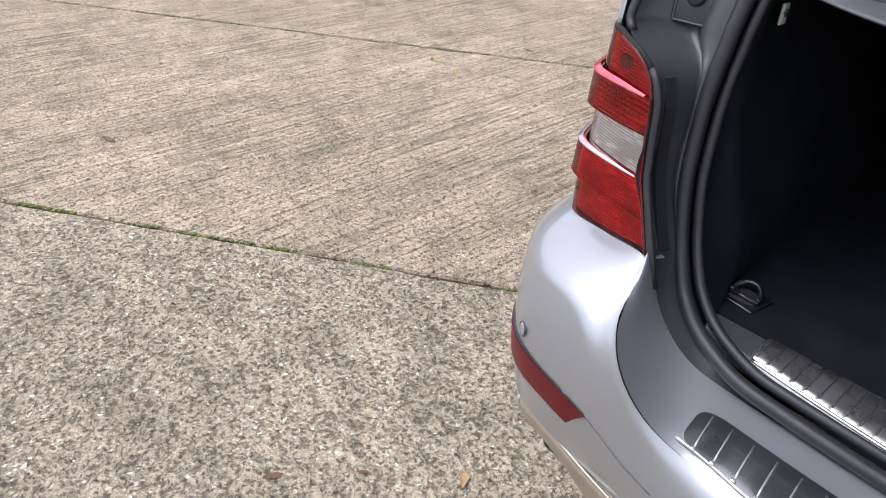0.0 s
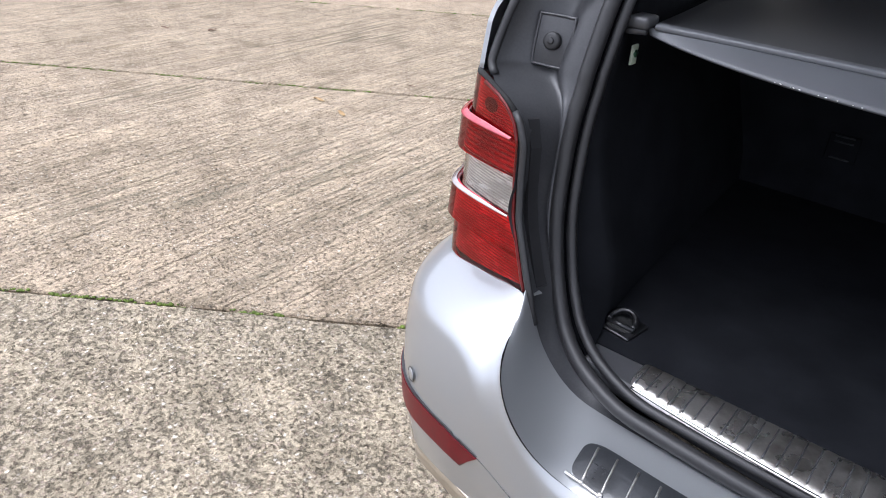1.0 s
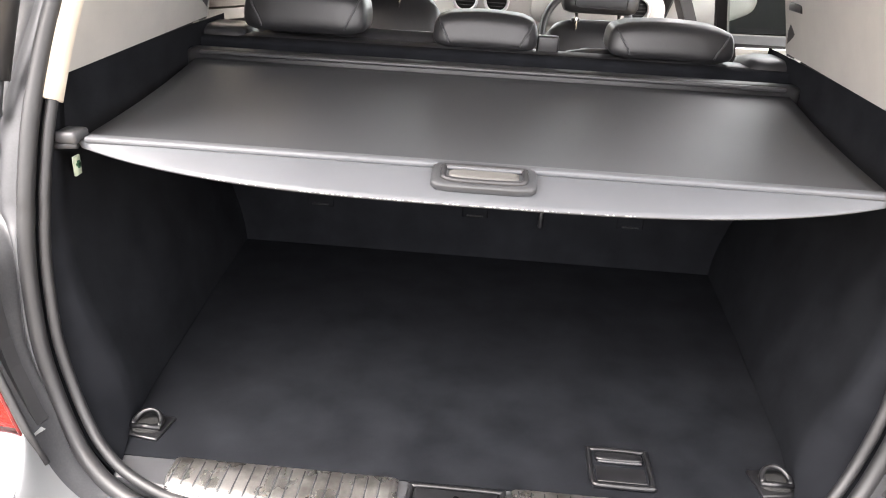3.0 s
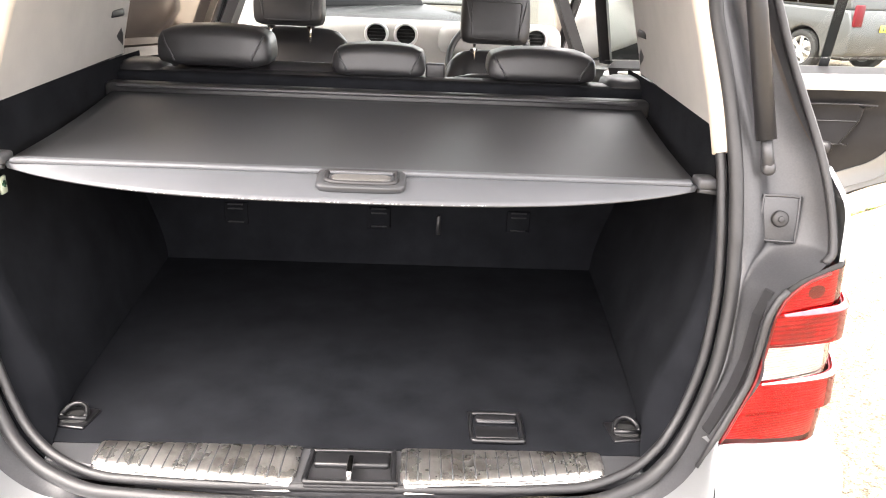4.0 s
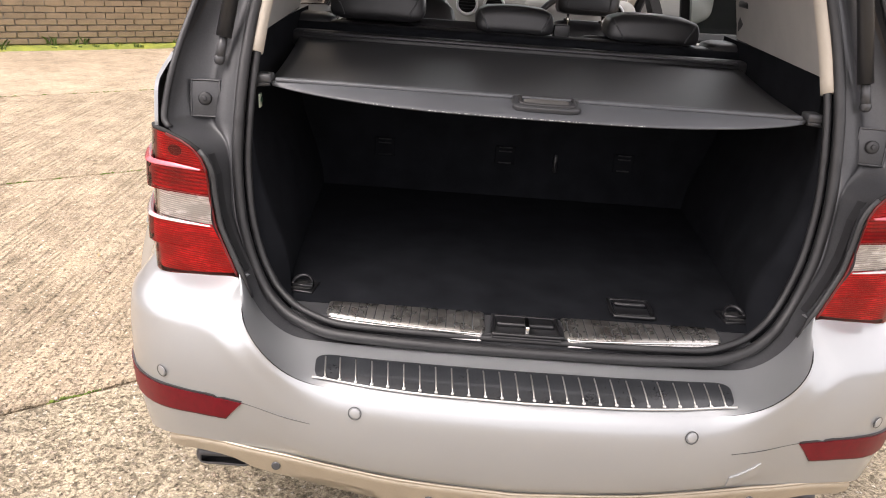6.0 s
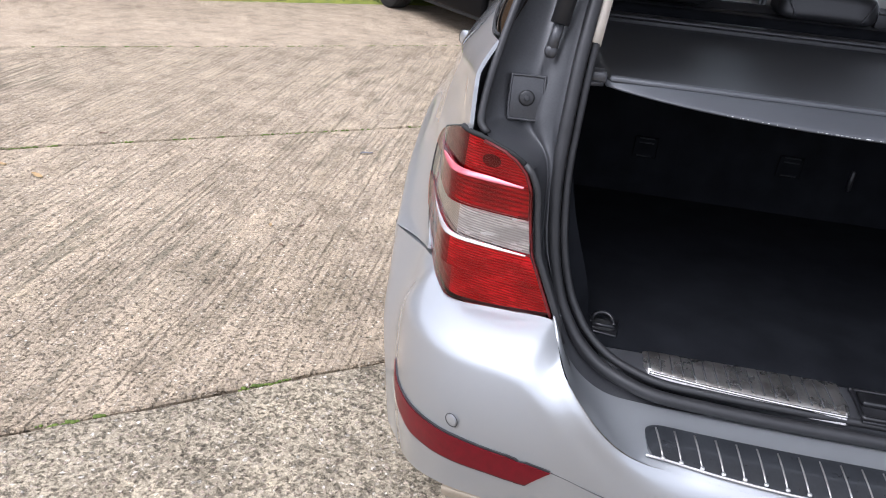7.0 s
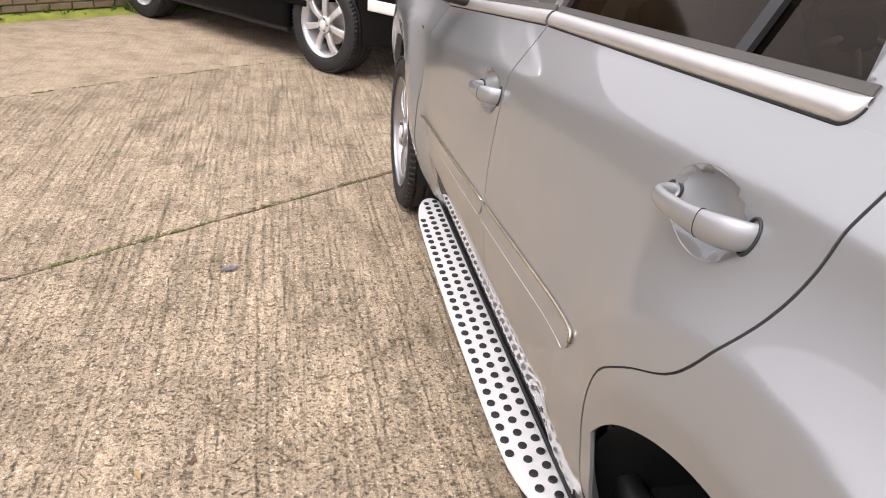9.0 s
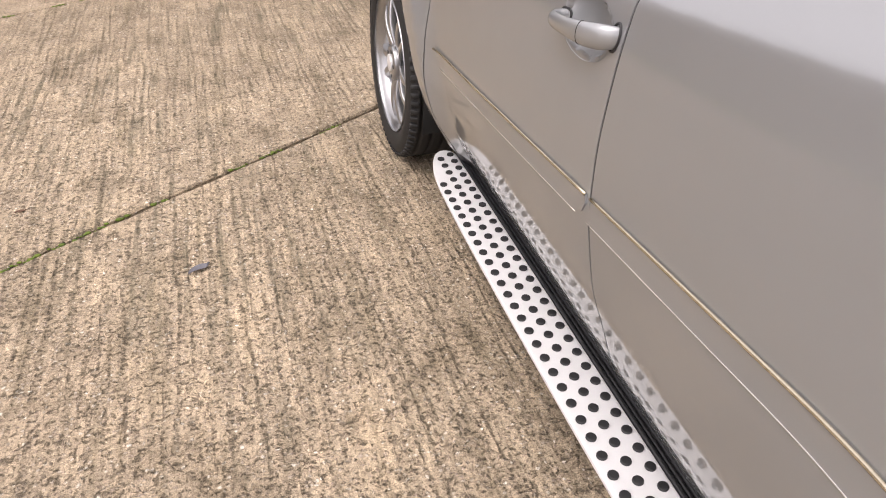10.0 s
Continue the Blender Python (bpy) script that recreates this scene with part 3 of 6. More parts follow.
PU = np.concatenate([[0], np.cumsum(np.hypot(np.diff(PX), np.diff(PY)))])
SIDE = slice(int(np.argmin(np.abs(PY - 0.2))), int(np.argmin(np.abs(PY - 4.7))))
TUMBLE_Z = [0.20, 0.30, 0.42, 0.55, 0.70, 0.85, 1.00, 1.12, 1.22, 1.30, 1.40, 1.60, 1.83]
TUMBLE_D = [0.165, 0.120, 0.052, 0.015, 0.0, 0.005, 0.022, 0.044, 0.066, 0.084, 0.107, 0.153, 0.206]
_tz = np.linspace(0.15, 1.85, 400)
_td = np.interp(_tz, TUMBLE_Z, TUMBLE_D)
_k = np.hanning(31)
_td = np.convolve(np.pad(_td, 15, "edge"), _k / _k.sum(), "valid")
REAR_AXLE, FRONT_AXLE, WHEEL_Z = (1.125, 0.40), (4.10, 0.385), 0.372
DISHES = [(1.428, 1.141), (2.520, 1.010)]
BOWL_Y, BOWL_Z = 0.098, 0.056


def plan_u(y):
    """How far along the outline the side reaches y."""
    return float(np.interp(y, PY[SIDE], PU[SIDE]))


def belt(y):
    return 1.30 + (1.3 - y) * 0.082 if y < 2.4 else 1.21 - (y - 2.4) * 0.118


def flare(r):
    """How far the wheel arch swells at a distance from the axle."""
    t = (r - 0.652) / 0.145
    t = min(1.0, (t + math.sqrt(t * t + 0.05 ** 2)) / 2)
    return 0.041 * (1 - t) ** 2 - 0.022 * (1 - sstep(0.45, 0.56, r))


def shoulder(y):
    """The height of the crease that runs below the windows."""
    return float(np.interp(y, [.35, .55, .90, 1.32, 1.66, 2.38, 3.40], [1.283, 1.265, 1.240, 1.209, 1.172, 1.087, .972]))


def tuck(y, z):
    """How far the side leans in: gently below the crease, strongly up to the belt, then along the panes."""
    low, h = float(np.interp(z, _tz, _td)), z - shoulder(y)
    top = max(.06, belt(y) + .012 - shoulder(y))
    h = (h + math.sqrt(h * h + .010 ** 2)) / 2
    over = h - top
    return low + .52 * h - .33 * (over + math.sqrt(over * over + .030 ** 2)) / 2


def side(y, z, s=-1, hollow=True):
    x = float(np.interp(y, PY[SIDE], PX[SIDE])) - tuck(y, z)
    # the arches swell, but die away ahead of the rear wheel
    for cy, cz in (REAR_AXLE, FRONT_AXLE):
        turn_ = math.degrees(math.atan2(z - cz, y - cy))
        w = .25 + .75 * sstep(33, 62, turn_) if (cy, cz) == REAR_AXLE and y > cy else 1.0
        x += flare(math.hypot(y - cy, z - cz)) * w
    x -= 0.042 * (1 - sstep(0.42, 0.80, y)) * sstep(0.80, 0.90, z) * (1 - 0.68 * sstep(1.10, 1.33, z))
    for cy, cz in DISHES if hollow else ():
        q = ((y - cy) / (BOWL_Y * .90)) ** 2 + ((z - cz) / (BOWL_Z * .84)) ** 2
        if q < 1:
            x -= min(0.036, 0.12 * (1 - q))
    return Vector((s * x, y, z))


def bowl(y, z, s, cy, cz):
    """The pressed hollow behind a door handle, with a crisp rim."""
    q = ((y - cy) / BOWL_Y) ** 2 + ((z - cz) / BOWL_Z) ** 2
    flush = side(y, z, s, False)
    return flush + Vector((s * (.0014 - 0.027 * max(0.0, 1 - q) ** .72), 0, 0))


def side_l(y, z):
    return side(y, z, -1)


def side_r(y, z):
    return side(y, z, 1)


def arc(c, r, a0, a1, n=40):
    return [(c[0] + r * math.cos(radians(a0 + (a1 - a0) * k / n)), c[1] + r * math.sin(radians(a0 + (a1 - a0) * k / n))) for k in range(n + 1)]


def line2(points, n=8):
    return [(p.x, p.y) for p in smooth_line([(a, b, 0) for a, b in points], n)]


car = thing("car", "silver five-door estate off-roader with its tailgate and offside doors open", "car")
BELT_END = .110
REAR_SHUT = line2([(1.540, .30), (1.552, .50), (1.558, .62), (1.548, .74), (1.50, .83), (1.41, .902), (1.30, .972), (1.235, 1.07), (1.207, 1.17), (1.200, belt(1.20))], 6)
MID_SHUT = line2([(2.270, .30), (2.295, .48), (2.335, .58), (2.37, .74), (2.385, .90), (2.39, 1.06), (2.395, belt(2.395))], 6)
FRONT_SHUT = line2([(3.43, .30), (3.46, .55), (3.47, .80), (3.475, 1.0), (3.47, belt(3.47))], 6)
D_EDGE = [(.350, 1.20), (.362, 1.26), (.402, 1.33)]
G = 0.0028


def off(points, d):
    return [(a + d, b) for a, b in points]


def belt_line(y0, y1, n=16):
    return [(y0 + (y1 - y0) * k / n, belt(y0 + (y1 - y0) * k / n)) for k in range(n + 1)]


BUMPER_GAP = line2([(.862, .808), (.78, .828), (.687, .846), (.60, .866), (.514, .886), (.468, .900)], 6)
LAMP_EDGE = line2([(.464, .905), (.532, .955), (.580, 1.0), (.598, 1.05), (.596, 1.085), (.564, 1.112), (.476, 1.148), (.350, 1.190)], 6)
ARCH_R = 0.486
quarter = [(.350, 1.190)] + D_EDGE + line2([(.41, 1.33), (.50, 1.325), (.62, 1.335), (.74, 1.365), (.80, 1.41), (.83, 1.50), (.80, 1.62), (.74, 1.76)], 6)[1:] + [(1.34, 1.76), (1.262, 1.60), (1.214, 1.42), (1.200, 1.33)]
quarter += [(y - G, z) for y, z in REAR_SHUT[::-1] if z > 0.5]
quarter += [(1.512, .50), (1.510, .60)] + arc(REAR_AXLE, ARCH_R, 36, 122) + [(y, z + G) for y, z in BUMPER_GAP] + LAMP_EDGE[1:-1]
rear_door_poly = [(y + G, z) for y, z in REAR_SHUT] + belt_line(1.205, 2.39)[1:] + [(y - G, z) for y, z in MID_SHUT[::-1]]
front_door_poly = [(y + G, z) for y, z in MID_SHUT] + belt_line(2.40, 3.46)[1:] + [(y - G, z) for y, z in FRONT_SHUT[::-1]]
fender_poly = [(y + G, z) for y, z in FRONT_SHUT] + line2([(3.48, belt(3.47)), (3.8, 1.06), (4.2, 1.0), (4.55, .93), (4.66, .86)], 5) + [(4.66, .5), (4.56, .42)] + arc(FRONT_AXLE, 0.458, 4, 176) + [(3.66, .36)]


def door(name, s, poly, y0, y1, parent, label):
    """A side door: pressed skin, belt strip, frame, pane, moulding and pull handle, built in the closed place."""
    f, flip = (side_l, False) if s < 0 else (side_r, True)
    d = part(name, skin(name, poly, f, 0.0115, "silver", 0.03, 0, flip), "silver", parent, label)
    b0 = y0 + (BELT_END if y0 < 2 else .006)
    # half-round strip whose lower rear corner is rounded off
    vs_, fs_, foot_ = [], [], []
    for i, y in enumerate(np.concatenate([b0 + .024 * (1 - np.cos(np.linspace(0, math.pi / 2, 10))), np.linspace(b0 + .03, y1 - .006, 40)])):
        t = min(1.0, (y - b0) / .024) if y0 < 2 else 1.0
        z0, z1 = belt(y) - .003 + .024 * (1 - math.sqrt(max(0.0, 1 - (1 - t) ** 2))), belt(y) + .032
        foot_.append(f(y, z0) + Vector((s * .001, 0, -.0015)))
        for k in range(11):
            w = k / 10
            p = f(y, z0 + (z1 - z0) * w)
            bulge = math.sqrt(max(0.0, 1 - (2 * w - 1) ** 2)) * (.25 + .75 * math.sqrt(max(0.0, 1 - (1 - t) ** 2)))
            vs_.append(p + Vector((s * .0125 * bulge, 0, .005 * bulge)))
        if i:
            for k in range(10):
                a, b = 11 * (i - 1) + k, 11 * i + k
                fs_.append((a, b, b + 1, a + 1) if s < 0 else (a, a + 1, b + 1, b))
    part("belt_strip", mesh_of("belt_strip", vs_, fs_, "strip"), "strip", d, "satin aluminium window strip")
    part("strip_gap", tube(foot_, .0022, 6), "dark", d)
    seal = [(y, belt(y) + .031) for y in np.linspace(b0 + .002, y1 - .006, 20)] + [(y, belt(y) + .044) for y in np.linspace(y1 - .006, b0 + .002, 20)]
    part("window_seal", skin("window_seal", seal, f, 0.05, "seal_grey", 0.012, 0.004, flip), "seal_grey", d)
    top = 1.735
    if y0 < 2:
        a, b, c, e = (y0 + .112, belt(y0) + .036), (y1 - .035, belt(y1) + .04), (y1 - .035, top - .02), (y0 + .245, top - .05)
        fr = [(y0 + .0, belt(y0) + .034), (y0 + .03, 1.52), (y0 + .22, top), (y1, top), (y1, belt(y1) + .034)]
    else:
        a, b, c, e = (y0 + .04, belt(y0) + .04), (y1 - .02, belt(y1) + .04), (y0 + .55, top - .04), (y0 + .04, top - .02)
        fr = [(y0, belt(y0) + .034), (y0, top), (y0 + .60, top), (y1 + .02, belt(y1) + .034)]
    pane = [a, b, c, e]
    part("pane", skin("pane", pane, f, 0.06, "glass" if y0 < 2 and s < 0 else "clear_glass", 0, -0.012, flip), "glass", d, "dark tinted pane" if y0 < 2 and s < 0 else "").visible_shadow = False
    # the frame runs round the pane as a ring of four strips
    mid = Vector((sum(p[0] for p in pane) / 4, sum(p[1] for p in pane) / 4, 0))
    for i in (1, 2) if y0 < 2 else (1, 2, 3):
        p, q = Vector((*pane[i], 0)), Vector((*pane[(i + 1) % 4], 0))
        o = (q - p).normalized().cross(Vector((0, 0, 1))) * (0.045 if i != 3 or y0 > 2 else 0.085)
        if (p + o - mid).length < (p - mid).length:
            o = -o
        part("window_frame", skin("window_frame", [(p.x, p.y), (q.x, q.y), (q.x + o.x, q.y + o.y), (p.x + o.x, p.y + o.y)], f, 0.05, "plastic" if i != 3 else "silver", 0.02, 0.0, flip), "plastic", d)
    if y0 < 2:
        part("window_bar", skin("window_bar", [(1.585, belt(1.6) + .04), (1.615, belt(1.6) + .04), (1.56, top - .04), (1.53, top - .04)], f, 0.05, "plastic", 0.01, 0.0, flip), "plastic", d)
        post = [(1.203, belt(1.2)), (1.325, belt(1.325)), (1.315, 1.338), (1.445, 1.685), (1.462, 1.735), (1.337, 1.735), (1.300, 1.66), (1.266, 1.60), (1.218, 1.42), (1.204, 1.33)]
        part("window_post", skin("window_post", post, f, 0.0125, "silver", 0.012, 0.0, flip), "silver", d)
    # rubbing strip with a bright upper edge
    t0, t1 = (1.657, 2.362) if y0 < 2 else (2.385, 3.41)

    def edge(y):
        return 0.801 - (y - 1.657) * 0.077
    lo = [(y, edge(y) - .052) for y in np.linspace(t0 + .03, t1, 20)]
    hi = [(y, edge(y)) for y in np.linspace(t1, t0, 20)]
    if y0 > 2:
        lo = lo[:-2] + [(t1 - .05, edge(t1) - .03)]
    mould = lo + hi + [(t0 - .004, edge(t0) - .018), (t0 + .006, edge(t0) - .04)]
    part("rubbing_strip", skin("rubbing_strip", mould, f, (0.05, 0.013), "silver", 0.006, 0.004, flip), "silver", d)
    line = [f(y, edge(y)) + Vector((s * .0045, 0, 0)) for y in np.linspace(t1, t0, 30)]
    if y0 < 2:
        line += [f(t0 - .005, edge(t0) - .008) + Vector((s * .0045, 0, 0)), f(t0 - .005, edge(t0) - .022) + Vector((s * .004, 0, 0))]
    part("bright_line", tube(line, .0036, 10), "trim_line", d, "thin brassy bright line")
    # a thin satin tube stands in for the highlight on the moulding's lower edge
    part("edge_highlight", tube([f(y, edge(y) - .052) + Vector((s * .0038, 0, 0)) for y in np.linspace(t0 + .03, t1 - (.05 if y0 > 2 else 0), 30)], .0013, 6), "strip", d)
    # handle
    cy, cz = DISHES[0] if y0 < 2 else DISHES[1]
    ring = [(cy + BOWL_Y * 1.015 * math.cos(w), cz + BOWL_Z * 1.015 * math.sin(w)) for w in np.linspace(0, 2 * math.pi, 73)[:-1]]
    part("handle_bowl", skin("handle_bowl", ring, lambda y, z: bowl(y, z, s, cy, cz), 0.006, "silver", 0, 0.0, flip), "silver", d)
    x0 = abs(f(cy + 0.13, cz).x)
    # the pull: a slim front foot, a flattened grip and a broad rear boss, each ring as (out, along, half height, half depth)
    plan_ = [(-.020, .092, .0125, .0090), (.004, .096, .0130, .0095), (.020, .092, .0135, .0100), (.031, .076, .0140, .0100), (.037, .045, .0150, .0100), (.039, .005, .0165, .0100), (.038, -.035, .0190, .0105), (.032, -.068, .0215, .0110), (.020, -.092, .0220, .0110), (.004, -.105, .0200, .0100), (-.012, -.108, .0180, .0090)]
    mid_ = smooth_line([(o, a, 0) for o, a, _, _ in plan_], 5)
    size = smooth_line([(h, w, 0) for _, _, h, w in plan_], 5)
    vs_, fs_, n_ = [], [], 20
    for i, (p, q) in enumerate(zip(mid_, size)):
        tan = (mid_[min(i + 1, len(mid_) - 1)] - mid_[max(i - 1, 0)]).normalized()
        out_ = Vector((-tan.y, tan.x, 0))
        if out_.x < 0 and abs(tan.y) > .5:
            out_ = -out_
        if i and out_.dot(last_) < 0:
            out_ = -out_
        last_ = out_
        for k in range(n_):
            w = 2 * math.pi * k / n_
            o = p + out_ * q.y * math.cos(w)
            vs_.append((s * (x0 + o.x), cy + o.y, cz - .11 * o.y + q.x * math.sin(w)))
        if i:
            fs_ += [((i - 1) * n_ + k, (i - 1) * n_ + (k + 1) % n_, i * n_ + (k + 1) % n_, i * n_ + k) for k in range(n_)]
    grip = part("handle", mesh_of("handle", vs_, fs_, "silver"), "silver", d, "silver pull handle")
    j_ = 32
    part("handle_split", tube([Vector(vs_[j_ * n_ + k]).lerp(Vector(vs_[j_ * n_ + (k + n_ // 2) % n_]), -.006) for k in range(n_)], .0008, 5, True), "dark", grip)
    for along_, hh, ww in ((.094, .0150, .013), (-.103, .0235, .0135)):
        ys = [(cy + along_ + ww * math.cos(w), cz - .11 * along_ + hh * math.sin(w)) for w in np.linspace(0, 2 * math.pi, 25)[:-1]]
        part("handle_gasket", tube([(bowl(y, z, s, cy, cz) if ((y - cy) / BOWL_Y) ** 2 + ((z - cz) / BOWL_Z) ** 2 < 1 else f(y, z)) + Vector((s * .001, 0, 0)) for y, z in ys], .0026, 6, True), "rubber", grip)
    return d


for s, nm in ((-1, "left"), (1, "right")):
    f, flip = (side_l, False) if s < 0 else (side_r, True)
    part("quarter_panel", skin("quarter_panel", quarter, f, 0.0125, "silver", 0.007, 0, flip), "silver", car)
    part("front_wing", skin("front_wing", fender_poly, f, 0.03, "silver", 0.03, 0, flip), "silver", car)
    # rear quarter window and its seal
    qg = line2([(.415, 1.335), (.50, 1.33), (.62, 1.34), (.735, 1.37), (.79, 1.412), (.815, 1.50), (.78, 1.62), (.72, 1.75)], 5) + [(.655, 1.75), (.55, 1.56), (.47, 1.42)]
    part("quarter_window", skin("quarter_window", qg, f, 0.04, "glass", 0, -0.006, flip), "glass", car, "dark tinted quarter window").visible_shadow = False
    part("window_seal", tube([f(y, z) for y, z in line2([(.415, 1.335), (.50, 1.33), (.62, 1.34), (.735, 1.37), (.79, 1.412), (.815, 1.50), (.78, 1.62), (.72, 1.75)], 5)], 0.0026, 8), "dark", car)
    # cant rail and roof edge
    rail = [(.66, 1.75), (.74, 1.742), (2.0, 1.745), (3.0, 1.735), (3.0, 1.79), (.70, 1.80)]
    part("cant_rail", skin("cant_rail", rail, f, 0.05, "silver", 0.0, 0, flip), "silver", car)
    for line in (REAR_SHUT, MID_SHUT, FRONT_SHUT) if s < 0 else (REAR_SHUT,):
        part("shut_seal", tube([f(y, z) - Vector((s * .0085, 0, 0)) for y, z in line], .007, 8), "dark", car)
    # inner arch liners and sills
    part("sill", skin("sill", [(1.52, .21), (3.66, .21), (3.66, .305), (1.52, .305)], f, 0.04, "plastic", 0.03, -0.012, flip), "plastic", car)
    for (cy, cz), r in ((REAR_AXLE, .49), (FRONT_AXLE, .46)):
        vs_, fs_ = [], []
        for k in range(41):
            w = radians(-15 + 210 * k / 40)
            for x in (.905, .80, .60):
                vs_.append((s * x, cy + r * math.cos(w) * (1 if x > .9 else .985), cz + r * math.sin(w) * (1 if x > .9 else .985)))
            if k:
                for j in range(2):
                    p, q = 3 * (k - 1) + j, 3 * k + j
                    fs_.append((p, q, q + 1, p + 1))
        vs_.append((s * .60, cy, cz))
        for k in range(40):
            fs_.append((3 * k + 2, 3 * k + 5, len(vs_) - 1))
        part("arch_liner", mesh_of("arch_liner", vs_, fs_, "dark"), "dark", car)

door_l = door("rear_door", -1, rear_door_poly, 1.20, 2.392, car, "closed nearside rear door")
front_l = door("front_door", -1, front_door_poly, 2.398, 3.465, car, "closed nearside front door")
door_r = door("rear_door", 1, rear_door_poly, 1.20, 2.392, car, "open offside rear door")
front_r = door("front_door", 1, front_door_poly, 2.398, 3.465, car, "open offside front door")


def swing(ob, hinge, degrees):
    ob.matrix_basis = Matrix.Translation(hinge) @ Matrix.Rotation(radians(degrees), 4, "Z") @ Matrix.Translation(-Vector(hinge))


swing(door_r, (.90, 2.36, 0), 52)
swing(front_r, (.90, 3.44, 0), 30)

# ---------------------------------------------------------------- rear bumper
# (depth, height) down the middle, at the corner and along the flank
CENTRE = [(.024, .51), (.011, .55), (.003, .62), (.0, .68), (.003, .725), (.012, .752), (.026, .767)]
CORNER = [(.018, .60), (.004, .68), (.0, .765), (.012, .838), (.027, .868), (.070, .895), (.116, .915)]
FLANK = [(.030, .46), (.018, .55), (.003, .65), (.0, .70), (.002, .75), (.004, .80), (.010, .865)]
LOW_U = [0, .28, .48, .62, .70, .80, 1.0, 1.25, 1.7]
LOW_Z = [.572, .582, .592, .590, .580, .552, .48, .42, .40]
_nx, _ny = np.gradient(PY, PU), -np.gradient(PX, PU)


def plan_at(u):
    a = abs(u)
    x, y, nx, ny = (float(np.interp(a, PU, q)) for q in (PX, PY, _nx, _ny))
    return x, y, nx, ny


def u_at(x):
    return float(np.interp(x, PX[:110], PU[:110]))


U_FLANK = (plan_u(.36), plan_u(.52))
U_LAMP = u_at(.62)
U_GAP = plan_u(.475)
U_END = plan_u(.90)
# the bumper's upper edge: the ledge's crease, then the foot of the lamp, then the shut line of the quarter panel
top = []
for x in (0, .1, .2, .3, .36):
    px, py, nx, ny = plan_at(u_at(x))
    top.append((u_at(x), px - nx * .026, py - ny * .026, .767))
top += [(u_at(.42), .410, .106, .774), (u_at(.458), .452, .102, .793), (u_at(.492), .490, .104, .822), (u_at(.53), .524, .122, .852), (u_at(.575), .554, .165, .873), (u_at(.60), .568, .215, .891), (U_LAMP, .582, .250, .916)]
top += [(u_at(.70), .65, .271, .908), (u_at(.765), .72, .296, .898), (plan_u(.27), .765, .324, .891), (plan_u(.345), .793, .380, .888), (plan_u(.41), .812, .435, .893)]
for y in (.475, .52, .60, .70, .80, .90):
    p = side(y, float(np.interp(y, [b[0] for b in BUMPER_GAP[::-1]], [b[1] for b in BUMPER_GAP[::-1]])) - .003, 1)
    top.append((plan_u(y), p.x, p.y, p.z))
TOP = np.array([tuple(p) for p in smooth_line(top, 10)])
# the gutter's edge that the ledge runs up to, by the same length along the outline
SILL = np.array([tuple(p) for p in smooth_line([(0, 0, .233, .791), (u_at(.2), .2, .235, .789), (u_at(.36), .365, .239, .785), (u_at(.42), .425, .244, .786), (u_at(.458), .468, .248, .788), (u_at(.492), .505, .252, .806), (u_at(.53), .538, .255, .836), (u_at(.575), .560, .258, .872), (u_at(.60), .572, .261, .898), (U_LAMP, .580, .264, .913)], 10)])


def along(table, a):
    return Vector([float(np.interp(a, table[:, 0], table[:, k])) for k in (1, 2, 3)])


def bumper_face(a, w):
    """The painted face, from the lower edge (w = 0) to the upper one (w = 1)."""
    k = w * (len(CENTRE) - 1)
    i = min(int(max(k, 0)), len(CENTRE) - 2)
    t = k - i

    def prof(L):
        p = L[max(0, i - 1)], L[i], L[i + 1], L[min(len(L) - 1, i + 2)]
        return [0.5 * (2 * p[1][c] + (p[2][c] - p[0][c]) * t + (2 * p[0][c] - 5 * p[1][c] + 4 * p[2][c] - p[3][c]) * t * t + (3 * p[1][c] - p[0][c] - 3 * p[2][c] + p[3][c]) * t ** 3) for c in (0, 1)]
    w2 = sstep(*U_FLANK, a)
    x, y, nx, ny = plan_at(a)
    end = along(TOP, a)
    # how far this column has gone over from the middle's shape to the corner's, in depth and in height
    w1 = [((x - end.x) * nx + (y - end.y) * ny - CENTRE[-1][0]) / (CORNER[-1][0] - CENTRE[-1][0]), (end.z - CENTRE[-1][1]) / (CORNER[-1][1] - CENTRE[-1][1])]
    w1 = [min(1.1, max(-0.35, q)) for q in w1]

    def blend(c, k_, f, j):
        return (c * (1 - w1[j]) + k_ * w1[j]) * (1 - w2) + f * w2
    d, z = [blend(*q) for q in zip(prof(CENTRE), prof(CORNER), prof(FLANK), (0, 1))]
    foot = blend(CENTRE[0][1], CORNER[0][1], FLANK[0][1], 1)
    z += (float(np.interp(a, LOW_U, LOW_Z)) - foot) * (1 - sstep(0, .45, w))
    p = Vector((x - nx * d, y - ny * d, z))
    p.x += flare(math.hypot(p.y - REAR_AXLE[0], p.z - REAR_AXLE[1]))
    d, z = [blend(*q) for q in zip(CENTRE[-1], CORNER[-1], FLANK[-1], (0, 1))]
    e = Vector((x - nx * d, y - ny * d, z))
    e.x += flare(math.hypot(e.y - REAR_AXLE[0], e.z - REAR_AXLE[1]))
    return p + (along(TOP, a) - e) * max(0.0, w) ** 1.8


